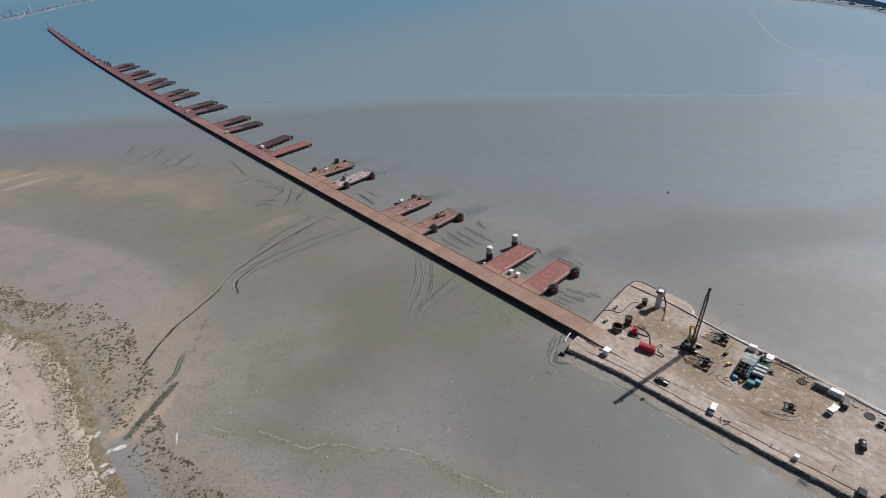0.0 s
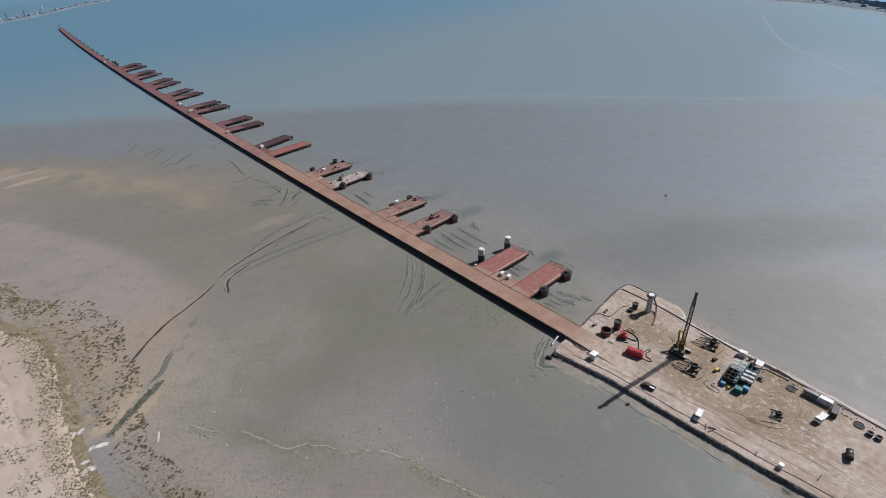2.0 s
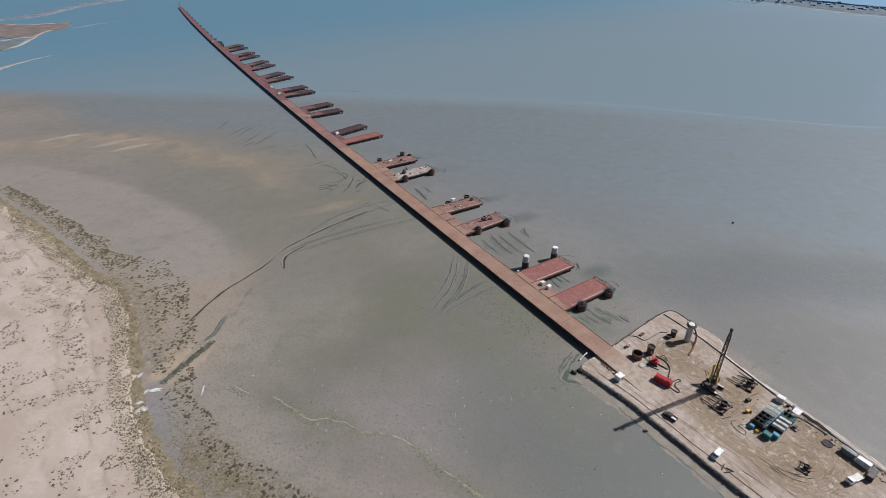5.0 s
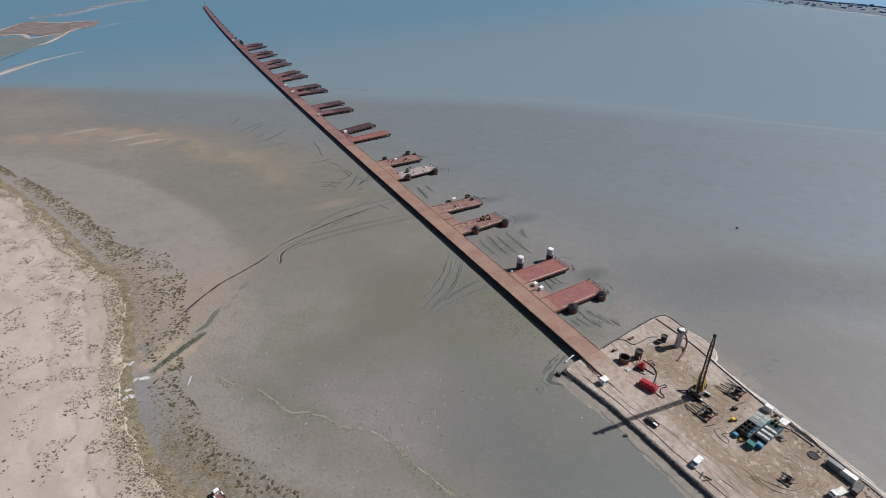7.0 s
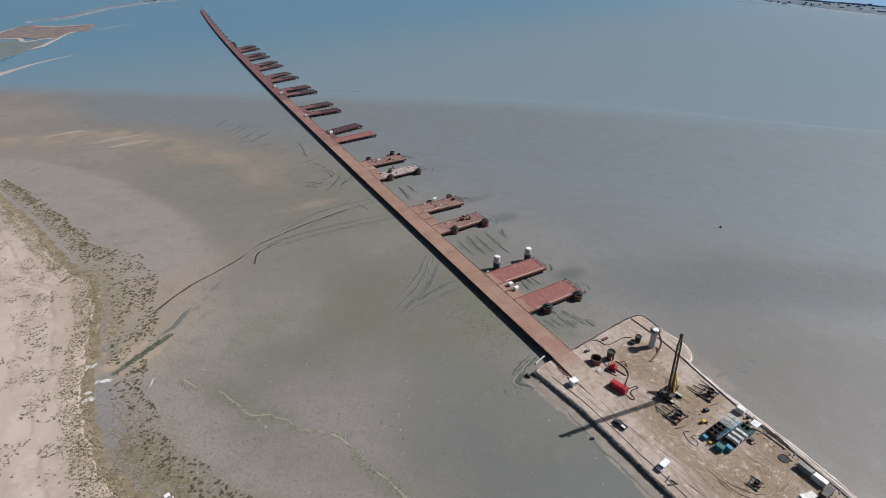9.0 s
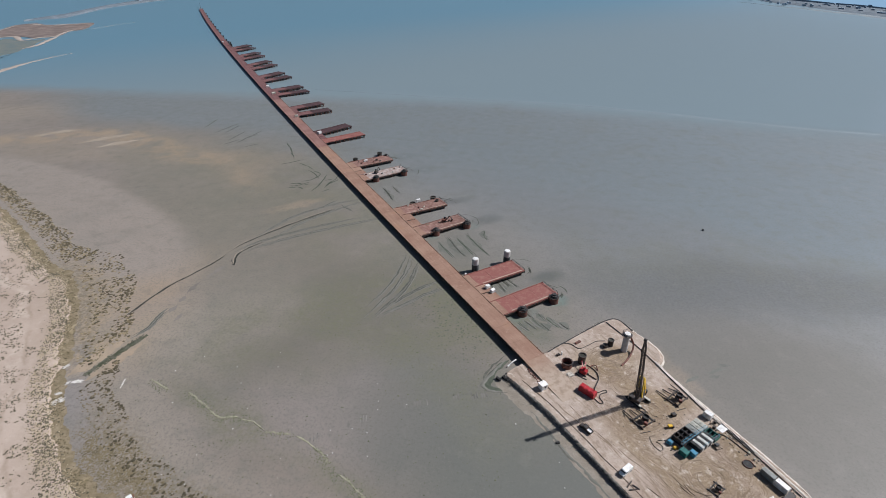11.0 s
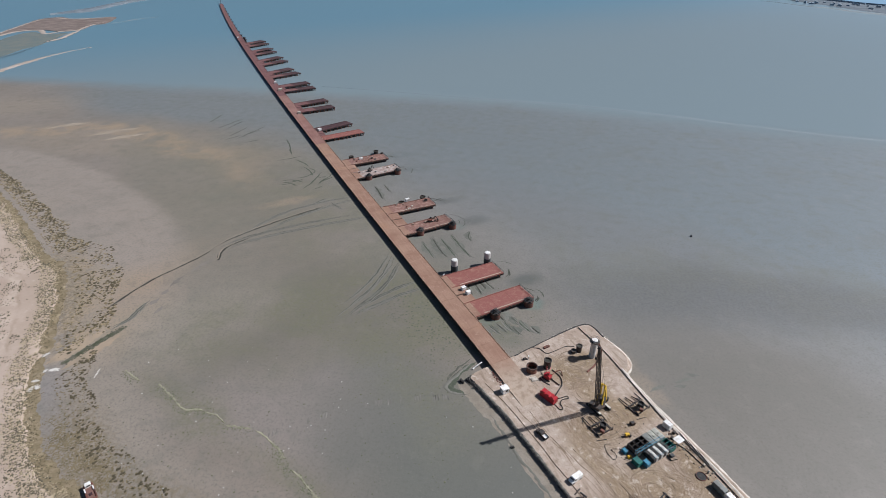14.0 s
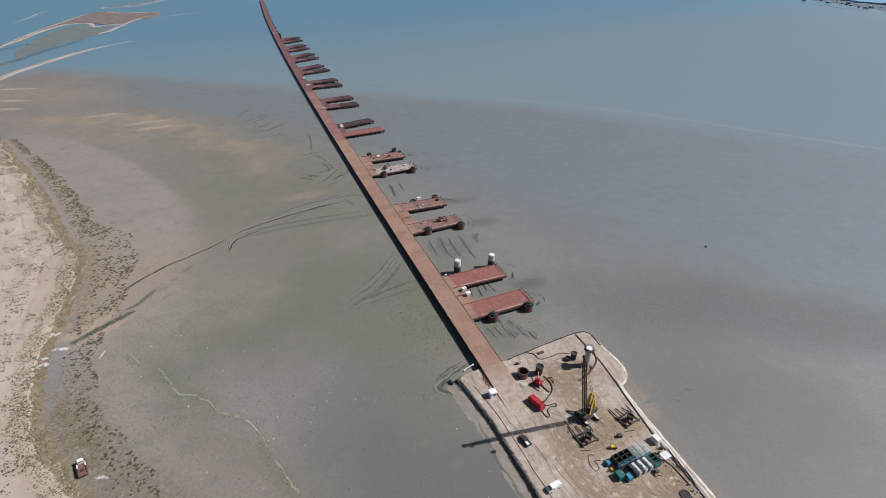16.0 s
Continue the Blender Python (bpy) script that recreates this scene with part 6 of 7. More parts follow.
ob = thing("end_mast", end_p.x - end_n.x * 5, end_p.y - end_n.y * 5, DECK_Z, 0, "thin dark mast at the jetty's far end", "mast")
bm = bmesh.new()
beam(bm, (0, 0, 0), (0, 0, 14), 0.5, 8, 0.25)
part("mast", bm, STEEL, ob)
part("base", boxes((2, 2, 1, 0, 0, 0)), STEEL, ob)
for x, y in ((-30.0, 309.2), (-19.0, 321.4), (-99.2, 378.6), (-84.8, 396.4)):
    casing(x, y, -0.3, 1.9, 3.1, STEEL, "dark steel casing standing beside a working platform", "dark casings beside platforms", fill=0.8)
for x, y in ((-14.8, 315.4), (-77.2, 391.0)):
    casing(x, y, DECK_Z, 1.1, 0.9, STEEL, "low dark ring on a working platform", "rings on platforms", fill=0.3)


def excavator(x, y, turn, material, label):
    ob = thing("excavator", x, y, DECK_Z, turn, label, "excavator")
    for sd in (-0.9, 0.9):
        bm = bmesh.new()
        box(bm, 3.2, 0.55, 0.75, 0, sd, 0, bevel=0.25)
        part("track", bm, RUBBER, ob)
    bm = bmesh.new()
    box(bm, 2.6, 2.1, 1.1, -0.2, 0, 0.85, bevel=0.15)
    part("house", bm, material, ob)
    bm = bmesh.new()
    box(bm, 1.2, 0.9, 1.3, 0.5, 0.6, 1.4, bevel=0.1)
    part("cab", bm, GLASS, ob)
    bm = bmesh.new()
    beam(bm, (1.0, -0.2, 1.4), (3.4, -0.2, 3.6), 0.28, 8)
    beam(bm, (3.4, -0.2, 3.6), (4.8, -0.2, 1.8), 0.22, 8)
    part("arm", bm, STEEL, ob)
    bm = bmesh.new()
    box(bm, 0.9, 1.0, 0.7, 4.8, -0.2, 0.9, 0, 20, 0.15)
    part("bucket", bm, STEEL, ob)


excavator(-2.9, 287.4, 30, RUST, "small dark excavator standing on the rusty platform")
excavator(-71.9, 353.2, 80, STEEL, "dark excavator with a raised arm on the platform")
rnd = random.Random(8)
for k in range(26):
    f = rnd.randrange(2, 6)
    s_, ln, wd, ang, _ = FINGERS[f]
    p = platform_root(s_)
    u = Vector((math.cos(radians(ang)), math.sin(radians(ang))))
    v = Vector((-u.y, u.x))
    q = p + u * rnd.uniform(4, ln - 2) + v * rnd.uniform(1.2, wd - 1.2)
    m = rnd.choice((STEEL, RUST, WOOD, CREAM, GREY))
    ob = thing("deck_crate", q.x, q.y, DECK_Z, rnd.uniform(0, 90), "small worn crate lying on a working platform", "crate", "crates on platforms")
    bm = bmesh.new()
    box(bm, rnd.uniform(0.6, 1.9), rnd.uniform(0.5, 1.0), rnd.uniform(0.3, 0.9), 0, 0, 0, bevel=0.05)
    part("crate", bm, m, ob)

# ---- stranded boat ----
boat = thing("work_boat", -53.6, 82.0, 0.0, -32, "old red-decked work boat stranded on shore mud", "boat")
hull = [(-4.4, 0.5), (-4.6, 1.5), (4.2, 1.6), (4.9, 1.3), (3.9, 0.2), (-3.9, 0.1)]
part("hull", profile(bmesh.new(), hull, 3.8), RUST, boat)
part("deck", boxes((6.4, 2.6, 0.08, 0.9, 0, 1.58)), DECK_WORN, boat)
for sd in (-1.75, 1.75):
    part("bulwark", boxes((8.0, 0.35, 0.6, 0, sd, 1.5)), RUST, boat)
bm = bmesh.new()
box(bm, 1.7, 2.4, 1.7, -3.2, 0, 1.5, bevel=0.12)
cab = part("wheelhouse", bm, WHITE, boat, "white wheelhouse")
part("window", boxes((0.06, 1.9, 0.6, -2.34, 0, 2.2)), GLASS, cab)
part("hatch", boxes((1.4, 1.2, 0.35, 1.8, 0, 1.62)), DECK_DARK, boat)
for sd in (-1.7, 1.6):
    part("fender", boxes((2.2, 0.5, 0.7, -1.0, sd, 1.55)), WHITE, boat, "white side locker")


boat.scale = (0.78, 0.72, 0.75)


# ---- salt marsh and scrub ----
shore_line = spline([Vector(p) for p in SHORE[1:15]], 1.0)
shore_side = sideways(shore_line)


def clumps(name, count, place, sizes, tall, material, seed, label, blades=4):
    """Low plants made of many small leaning blades, in one mesh."""
    rg = random.Random(seed)
    verts, faces = [], []
    made = 0
    while made < count:
        p = place(rg)
        if p is None:
            continue
        made += 1
        r = rg.uniform(*sizes)
        if rg.random() < 0.15:
            r *= 1.3
        z0 = p[2]
        i, n = len(verts), 7
        a0 = rg.uniform(0, 6.28)
        for f, h in ((1.0, -0.05), (0.72, 0.6)):
            for k in range(n):
                a = a0 + 2 * math.pi * k / n
                q = r * f * rg.uniform(0.7, 1.25)
                verts.append((p[0] + q * math.cos(a), p[1] + q * math.sin(a), z0 + tall * r * h * rg.uniform(0.7, 1.3)))
        verts.append((p[0], p[1], z0 + tall * r * rg.uniform(0.6, 1.0)))
        for k in range(n):
            j = (k + 1) % n
            faces.append((i + k, i + j, i + n + j, i + n + k))
            faces.append((i + n + k, i + n + j, i + 2 * n))
        for k in range(blades):
            a, q = rg.uniform(0, 6.283), r * math.sqrt(rg.random())
            x, y = p[0] + q * math.cos(a), p[1] + q * math.sin(a)
            b, w = rg.uniform(0, 3.1416), r * rg.uniform(0.15, 0.3)
            h = tall * r * rg.uniform(0.7, 1.3) * (1.2 - 0.6 * q / r)
            cx, sx = math.cos(b) * w, math.sin(b) * w
            lx, ly = math.cos(a) * w, math.sin(a) * w
            i = len(verts)
            verts += [(x - cx, y - sx, z0), (x + cx, y + sx, z0), (x + cx * 0.5 + lx, y + sx * 0.5 + ly, z0 + h), (x - cx * 0.5 + lx, y - sx * 0.5 + ly, z0 + h * 0.9)]
            faces.append((i, i + 1, i + 2, i + 3))
    return tagged(mesh_object(name, verts, faces, material), label, "plants", kind="stuff")


def marsh_reach(x):
    rows = ((-420, 14), (-323, 20), (-206, 24), (-185, 33), (-165, 33), (-143, 30), (-105, 24), (-60, 24), (0, 22))
    for (a, wa), (b, wb) in zip(rows, rows[1:]):
        if a <= x <= b:
            return wa + (wb - wa) * (x - a) / (b - a)
    return 20


def marsh_place(near, power, gate, west, east):
    """Clumps between the bare strip and the marsh's outer edge, in drifts with gaps."""
    def place(rg):
        i = rg.randrange(60, len(shore_line) - 40)
        p = shore_line[i] + (shore_line[i + 1] - shore_line[i]) * rg.random()
        if not west <= p.x <= east:
            return None
        f = rg.random() ** power
        d = near + (marsh_reach(p.x) * (0.9 + 0.25 * noise.noise(Vector((i * 0.06, 1.0, 0)))) - near) * f
        q = p + shore_side[i] * d
        if 116 < q.y < 158 and abs(q.x + 116.5 - 0.21 * (q.y - 122.0)) < 4.4 + 2.0 * noise.noise(Vector((q.y * 0.1, 0, 3))):
            return None
        drift = noise.noise(Vector((q.x * 0.07, q.y * 0.07, 2.0))) + 0.6 * noise.noise(Vector((q.x * 0.2, q.y * 0.2, 5.0)))
        if drift < gate + 0.3 * (rg.random() - 0.5):
            return None
        return (q.x, q.y, 0.0)
    return place


def scrub_place(reach, gate):
    def place(rg):
        i = rg.randrange(60, len(shore_line) - 40)
        d = -reach * rg.random() ** 1.6 - 0.5
        q = shore_line[i] + (shore_line[i + 1] - shore_line[i]) * rg.random() + shore_side[i] * (d + 2.0 * noise.noise(Vector((i * 0.04, 0, 3))))
        if noise.noise(Vector((q.x * 0.09, q.y * 0.09, 5.0))) + 0.5 * noise.noise(Vector((q.x * 0.35, q.y * 0.35, 1.0))) < gate * min(1.0, -d / 8.0):
            return None
        return (q.x, q.y, beach_height(q))
    return place


SALT = worn("olive_marsh_plant", (0.086, 0.070, 0.038), (0.060, 0.050, 0.028), 0.9, scale=0.3)
SALT2 = worn("brown_marsh_plant", (0.180, 0.142, 0.078), (0.122, 0.098, 0.054), 0.9, scale=0.3)
# tan highlights of the clumps' tops, made as a paler plant colour
SALT_LIT = worn("lit_marsh_plant", (0.300, 0.240, 0.145), (0.215, 0.168, 0.098), 0.9, scale=0.3)
SCRUB = worn("dry_scrub", (0.105, 0.090, 0.056), (0.17, 0.142, 0.095), 0.9, scale=0.4)


def edge_place(inner, outer, gate):
    """Close to the beach's edge, in broken clusters."""
    def place(rg):
        i = rg.randrange(60, len(shore_line) - 40)
        if shore_line[i].x < -300 and rg.random() < 0.6:
            return None
        d = rg.uniform(inner, outer) + rg.gauss(0, 0.8)
        q = shore_line[i] + (shore_line[i + 1] - shore_line[i]) * rg.random() + shore_side[i] * (d + 2.4 * noise.noise(Vector((i * 0.05, 0, 7))))
        if noise.noise(Vector((q.x * 0.12, q.y * 0.12, 6.0))) + 0.7 * noise.noise(Vector((q.x * 0.5, q.y * 0.5, 3.0))) < gate:
            return None
        return (q.x, q.y, beach_height(q))
    return place


clumps("marsh_plants", 1400, marsh_place(9.0, 0.75, -0.30, -420, -122), (0.34, 0.78), 0.34, SALT, 31, "dark olive salt-marsh clumps in drifts over the mud", 4)
clumps("marsh_plants", 1200, marsh_place(7.5, 0.9, -0.38, -420, -122), (0.30, 0.68), 0.30, SALT2, 32, "brown salt-marsh clumps crowding the muddy shore", 4)
clumps("marsh_plants", 1350, marsh_place(7.0, 0.8, -0.35, -420, -130), (0.28, 0.66), 0.28, SALT_LIT, 41, "tan salt-marsh clumps standing for lit tops among darker ones", 4)
clumps("marsh_plants", 340, marsh_place(10.0, 0.6, -0.45, -130, 0), (0.30, 0.62), 0.36, SALT, 42, "dark rounded marsh clumps scattered over wet mud", 5)
clumps("marsh_plants", 680, marsh_place(9.0, 0.8, -0.5, -130, 0), (0.18, 0.40), 0.3, SALT2, 44, "small brown marsh clumps scattered over wet mud", 3)


def mat_place(rg):
    """A brown mat of low plants beyond the bare strip, thinning outwards."""
    f = rg.random()
    q = Vector((-92 + 44 * f + rg.gauss(0, 4.0), 101 - 18 * f + rg.gauss(0, 3.6), 0))
    if noise.noise(Vector((q.x * 0.14, q.y * 0.14, 8.0))) < -0.12 + 0.3 * (rg.random() - 0.5):
        return None
    return (q.x, q.y, 0.0)


clumps("marsh_plants", 1700, mat_place, (0.14, 0.34), 0.14, SALT2, 47, "low brown marsh plants matted over wet mud", 2)
clumps("edge_scrub", 8000, edge_place(-6.5, 1.2, -0.5), (0.12, 0.32), 0.6, STRAW, 38, "straw-coloured dry scrub in clusters along the beach edge", 3)
clumps("edge_scrub", 6000, edge_place(-6.5, 1.0, -0.45), (0.12, 0.32), 0.7, SCRUB, 39, "dark olive scrub in clusters along the beach edge", 3)
clumps("edge_scrub", 3000, edge_place(-1.0, 4.0, -0.2), (0.14, 0.36), 0.5, SALT2, 45, "brown scrub tufts on the foot of the beach", 3)
clumps("beach_scrub", 5000, scrub_place(26.0, 0.06), (0.12, 0.30), 0.6, SCRUB, 33, "dry scrub tufts in patches behind the beach edge", 3)
clumps("beach_scrub", 6000, scrub_place(75.0, 0.12), (0.15, 0.42), 0.7, SCRUB, 34, "sparse dry scrub tufts scattered over the beach", 3)
clumps("beach_scrub", 2000, scrub_place(40.0, 0.12), (0.10, 0.28), 0.5, STRAW, 46, "pale straw tufts scattered over the beach", 3)
weed_path = spline([Vector(p) for p in WEED_LINE], 0.5)


def weed_place(spread, shift, gate):
    def place(r):
        k = r.randrange(len(weed_path))
        q = weed_path[k]
        if noise.noise(Vector((q.x * 0.09, q.y * 0.09, 3.0))) < gate:
            return None
        wave = 1.6 * noise.noise(Vector((k * 0.05, 0, 1.0))) + 0.5 * noise.noise(Vector((k * 0.2, 0, 4.0)))
        return (q.x + r.gauss(0, spread), q.y + wave + shift + r.gauss(0, spread), 0.0)
    return place


WRACK = worn("pale_wrack", (0.305, 0.285, 0.200), (0.165, 0.165, 0.100), 0.85, scale=0.5)
clumps("ditch_weed", 420, lambda r: (lambda f: (-115.8 + 6.6 * f + r.gauss(0, 0.7), 125.6 + 27.0 * f + r.gauss(0, 0.7), 0.05))(r.random() ** 0.7), (0.2, 0.55), 0.3, DITCH_GREEN, 43, "green weed tufts along the drainage ditch", 2)
clumps("tide_wrack", 700, weed_place(0.22, 0.0, -0.05), (0.12, 0.32), 0.25, WRACK, 40, "pale wavy wrack line left by the tide", 2)
clumps("tide_weed", 600, weed_place(1.2, -0.8, -0.12), (0.10, 0.28), 0.2, WEED, 37, "broken belt of dull green weed along the tide line", 2)
for k in range(0, len(weed_path) - 24, 24):
    wavy = [(q.x, q.y + 1.6 * noise.noise(Vector(((k + m) * 0.05, 0, 1.0))) + 0.5 * noise.noise(Vector(((k + m) * 0.2, 0, 4.0)))) for m, q in list(enumerate(weed_path[k:k + 25]))[::3]]
    if noise.noise(Vector((k * 0.11, 2.0, 0))) > -0.2:
        tagged(strip("wrack_ridge", wavy, (-0.34, -0.12, 0.12, 0.34), (0.012, 0.08, 0.08, 0.012), WRACK, 0.6, 0.25, taper=0.2), "thin pale wrack ridge on the mud", "tide line", kind="structure")
RUNG = worn("tyre_tread_mud", (0.150, 0.139, 0.120), (0.175, 0.162, 0.140), 0.6, scale=0.4)
rungs = []
for k in range(70):
    x = -12 + 60 * k / 69
    y = float(np.interp(x, (-17, -9, 3, 12, 31, 54), (109, 120.7, 131.0, 138.5, 148.4, 156.4))) + 0.8 * noise.noise(Vector((k * 0.3, 0, 0)))
    if noise.noise(Vector((k * 0.25, 5.0, 0))) > 0.0:
        rungs.append((x, y, 1.3 + 1.6 * abs(noise.noise(Vector((k * 0.7, 1.0, 0))))))
for x, y, ln in rungs:
    tagged(strip("tyre_mark", [(x - 0.45 * ln, y + ln), (x + 0.1, y), (x + 0.4 * ln, y - ln)], (-0.34, 0.0, 0.34), (0.012, 0.03, 0.012), RUNG, 0.7, 0.3, taper=0.3), "faint tyre tread mark pressed in wet mud", "track", kind="structure")
clumps("mud_weed", 420, lambda r: (r.gauss(22, 30), r.gauss(185, 24), 0.0), (0.12, 0.32), 0.5, WEED, 35, "small dark weed tufts dotted over the mud", 2)
clumps("mud_weed", 260, lambda r: (r.uniform(-100, 60), r.uniform(95, 135), 0.0), (0.1, 0.28), 0.5, WEED, 36, "small dark weed tufts dotted over wet mud", 2)


def salt_patch(x, y, rx, ry, turn, seed):
    rg = random.Random(seed)
    c = [(0, 0, 0.06)]
    n = 22
    for k in range(n):
        a = 2 * math.pi * k / n
        f = rg.uniform(0.45, 1.15)
        c.append((rx * f * math.cos(a), ry * f * math.sin(a), 0.02))
    ob = mesh_object("salt_patch", c, [(0, 1 + k, 1 + (k + 1) % n) for k in range(n)], SALT_CRUST)
    ob.matrix_basis = pose(x, y, 0.03, 0, 0, turn)
    tagged(ob, "white salt crust patch on the shore mud", "salt crust", kind="structure")


TIDE_NEAR = worn("tide_edge", (0.245, 0.280, 0.296), (0.215, 0.248, 0.262), 0.6, scale=0.05)
TIDE = worn("tide_foam", (0.205, 0.238, 0.258), (0.185, 0.215, 0.234), 0.5, scale=0.05)
SALT_CRUST = worn("salt_crust", (0.62, 0.59, 0.54), (0.40, 0.37, 0.32), 0.8, scale=0.8)
for k, (x, y, a, b, t) in enumerate(((-127.5, 128.0, 2.8, 1.1, 60), (-114.3, 111.5, 4.2, 1.7, 50), (-117.5, 115.0, 2.4, 0.8, 20), (-115.9, 122.4, 2.8, 1.3, 20), (-118.6, 121.0, 1.8, 0.8, 80), (-96.6, 125.2, 3.2, 0.5, 110), (-107.0, 102.0, 3.0, 0.6, -45), (-97.0, 92.5, 4.0, 0.7, -40), (-45.0, 82.0, 2.5, 0.8, 20))):
    salt_patch(x, y, a, b, t, 90 + k)
scattered_rocks("mud_debris", [Vector((-80 + k * 1.2, 120 + 30 * math.sin(k))) for k in range(160)], 60, (-40, 60), (0.12, 0.3), 0.05, CONCRETE, 51, "pale scraps of debris scattered over the mud")

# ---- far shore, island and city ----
# blue of the distance haze is put into the far land's base colour
FAR_LAND = sand_material("haze_tinted_land", (0.125, 0.150, 0.172), (0.075, 0.092, 0.11), (0.19, 0.215, 0.235), 0.05)
ISLE = sand_material("island_scrub", (0.160, 0.125, 0.108), (0.115, 0.098, 0.085), (0.235, 0.19, 0.165), 0.05)
FAR_SAND = sand_material("far_sand", (0.36, 0.30, 0.25), (0.28, 0.23, 0.19), (0.42, 0.36, 0.31), 0.03)
FAR_FLAT = sand_material("far_flat", (0.22, 0.25, 0.265), (0.17, 0.20, 0.215), (0.29, 0.31, 0.31), 0.03)
ISLE_GREEN = sand_material("island_marsh", (0.130, 0.158, 0.152), (0.10, 0.13, 0.13), (0.17, 0.178, 0.155), 0.04)
BAR = sand_material("bar_sand", (0.285, 0.235, 0.178), (0.24, 0.20, 0.155), (0.325, 0.275, 0.215), 0.08)
CREEK = worn("tide_creek_water", (0.12, 0.18, 0.21), (0.10, 0.15, 0.18), 0.4, scale=0.05)


def at_bearing(a, f):
    r = bay_radius(a) * f if a > 0 else np.interp(a, (-50, -47, -44, -41, -38, -36, -33, -30, -26), (1660, 1760, 1960, 2130, 2230, 2420, 2760, 3000, 3200)) * f
    return Vector((50 + r * math.sin(radians(a)), r * math.cos(radians(a))))


def far_strip(name, a0, a1, f0, f1, high, material, label):
    verts, faces, n = [], [], 60
    for i in range(n + 1):
        a = a0 + (a1 - a0) * i / n
        w = 0.010 * noise.noise(Vector((a * 0.4, 1.0, 0)))
        fade = min(1.0, min(i, n - i) / 8 + 0.05)
        for f, z in ((f0 + w, 0.0), (f0 + 0.12 * (f1 - f0) + w, high), (f1, high)):
            p = at_bearing(a, f1 + (f - f1) * fade)
            verts.append((*p, z))
        if i:
            b = (i - 1) * 3
            faces += [(b, b + 3, b + 4, b + 1), (b + 1, b + 4, b + 5, b + 2)]
    return tagged(mesh_object(name, verts, faces, material, smooth=True), label, "shore", kind="structure")


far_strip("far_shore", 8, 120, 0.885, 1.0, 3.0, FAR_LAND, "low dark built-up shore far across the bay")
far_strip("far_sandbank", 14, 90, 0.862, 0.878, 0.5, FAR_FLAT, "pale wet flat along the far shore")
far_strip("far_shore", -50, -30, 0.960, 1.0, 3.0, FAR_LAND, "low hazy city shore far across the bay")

# city colours are paled and blued to carry the haze between
HAZY = worn("haze_tinted_concrete", (0.38, 0.46, 0.54), (0.31, 0.39, 0.47), 0.8, scale=0.02)
FAR_GLASS = worn("haze_tinted_glass", (0.20, 0.28, 0.36), (0.16, 0.23, 0.30), 0.4, scale=0.02)
HAZE_PALE = worn("haze_tinted_facade", (0.40, 0.44, 0.48), (0.30, 0.34, 0.38), 0.8, scale=0.02)
rg = random.Random(5)


def far_building(p, turn, w, d, h, material, label, tiers):
    ob = thing("city_building", p.x, p.y, 2.0, turn, label, "building", "buildings of the far city")
    z = 0.0
    for k in range(tiers):
        f = 1.0 - 0.25 * k
        hh = h * (0.6 if k == 0 and tiers > 1 else (0.4 / max(1, tiers - 1) if tiers > 1 else 1.0))
        part("block", boxes((w * f, d * f, hh, 0, 0, z)), material, ob)
        z += hh
    part("roof", boxes((w * 0.4, d * 0.4, h * 0.06, 0, 0, z)), material, ob)
    for k in range(max(1, int(h / 9))):
        part("window_band", boxes((w * 0.8, 0.3, 2.0, 0, -d / 2 - 0.1, h * 0.6 * (k + 0.5) / max(1, int(h / 9)))), FAR_GLASS, ob)


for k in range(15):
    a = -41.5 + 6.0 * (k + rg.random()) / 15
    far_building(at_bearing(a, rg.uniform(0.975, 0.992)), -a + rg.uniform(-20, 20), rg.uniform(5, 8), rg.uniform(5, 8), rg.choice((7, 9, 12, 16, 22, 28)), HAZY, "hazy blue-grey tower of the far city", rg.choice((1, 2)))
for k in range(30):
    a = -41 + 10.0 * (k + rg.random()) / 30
    far_building(at_bearing(a, rg.uniform(0.968, 0.992)), -a + rg.uniform(-20, 20), rg.uniform(6, 16), rg.uniform(5, 9), rg.uniform(3, 7), rg.choice((HAZE_PALE, HAZY)), "low hazy building of the far city", 1)
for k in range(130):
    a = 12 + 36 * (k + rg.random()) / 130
    far_building(at_bearing(a, rg.uniform(0.90, 0.985)), -a + rg.uniform(-20, 20), rg.uniform(4, 14), rg.uniform(4, 8), rg.uniform(2.5, 6), rg.choice((HAZE_PALE, HAZY, HAZY)), "pale low building on the far shore", 1)


def flat_island(name, points, high, material, label, rough=6.0):
    """Low land with a sloping rim, over a closed outline."""
    ring = spline([Vector(p) for p in points] + [Vector(points[0])], 8.0)[:-1]
    ring = [p + Vector((noise.noise(Vector((p.x * 0.03, p.y * 0.03, 1))), noise.noise(Vector((p.x * 0.03, p.y * 0.03, 8))))) * rough for p in ring]
    n = len(ring)
    bm = bmesh.new()
    low = [bm.verts.new((p.x, p.y, 0.0)) for p in ring]
    top = [bm.verts.new((p.x, p.y, high)) for p in ring]
    for i in range(n):
        j = (i + 1) % n
        bm.faces.new((low[i], low[j], top[j], top[i]))
    cap = bm.faces.new(top)
    bmesh.ops.triangulate(bm, faces=[cap])
    bmesh.ops.recalc_face_normals(bm, faces=bm.faces[:])
    return tagged(part(name, bm, material), label, "island", kind="structure")


def island_points(points):
    """The low island's outlines share one place off the shore."""
    return [(x * 0.955, y * 0.955) for x, y in points]


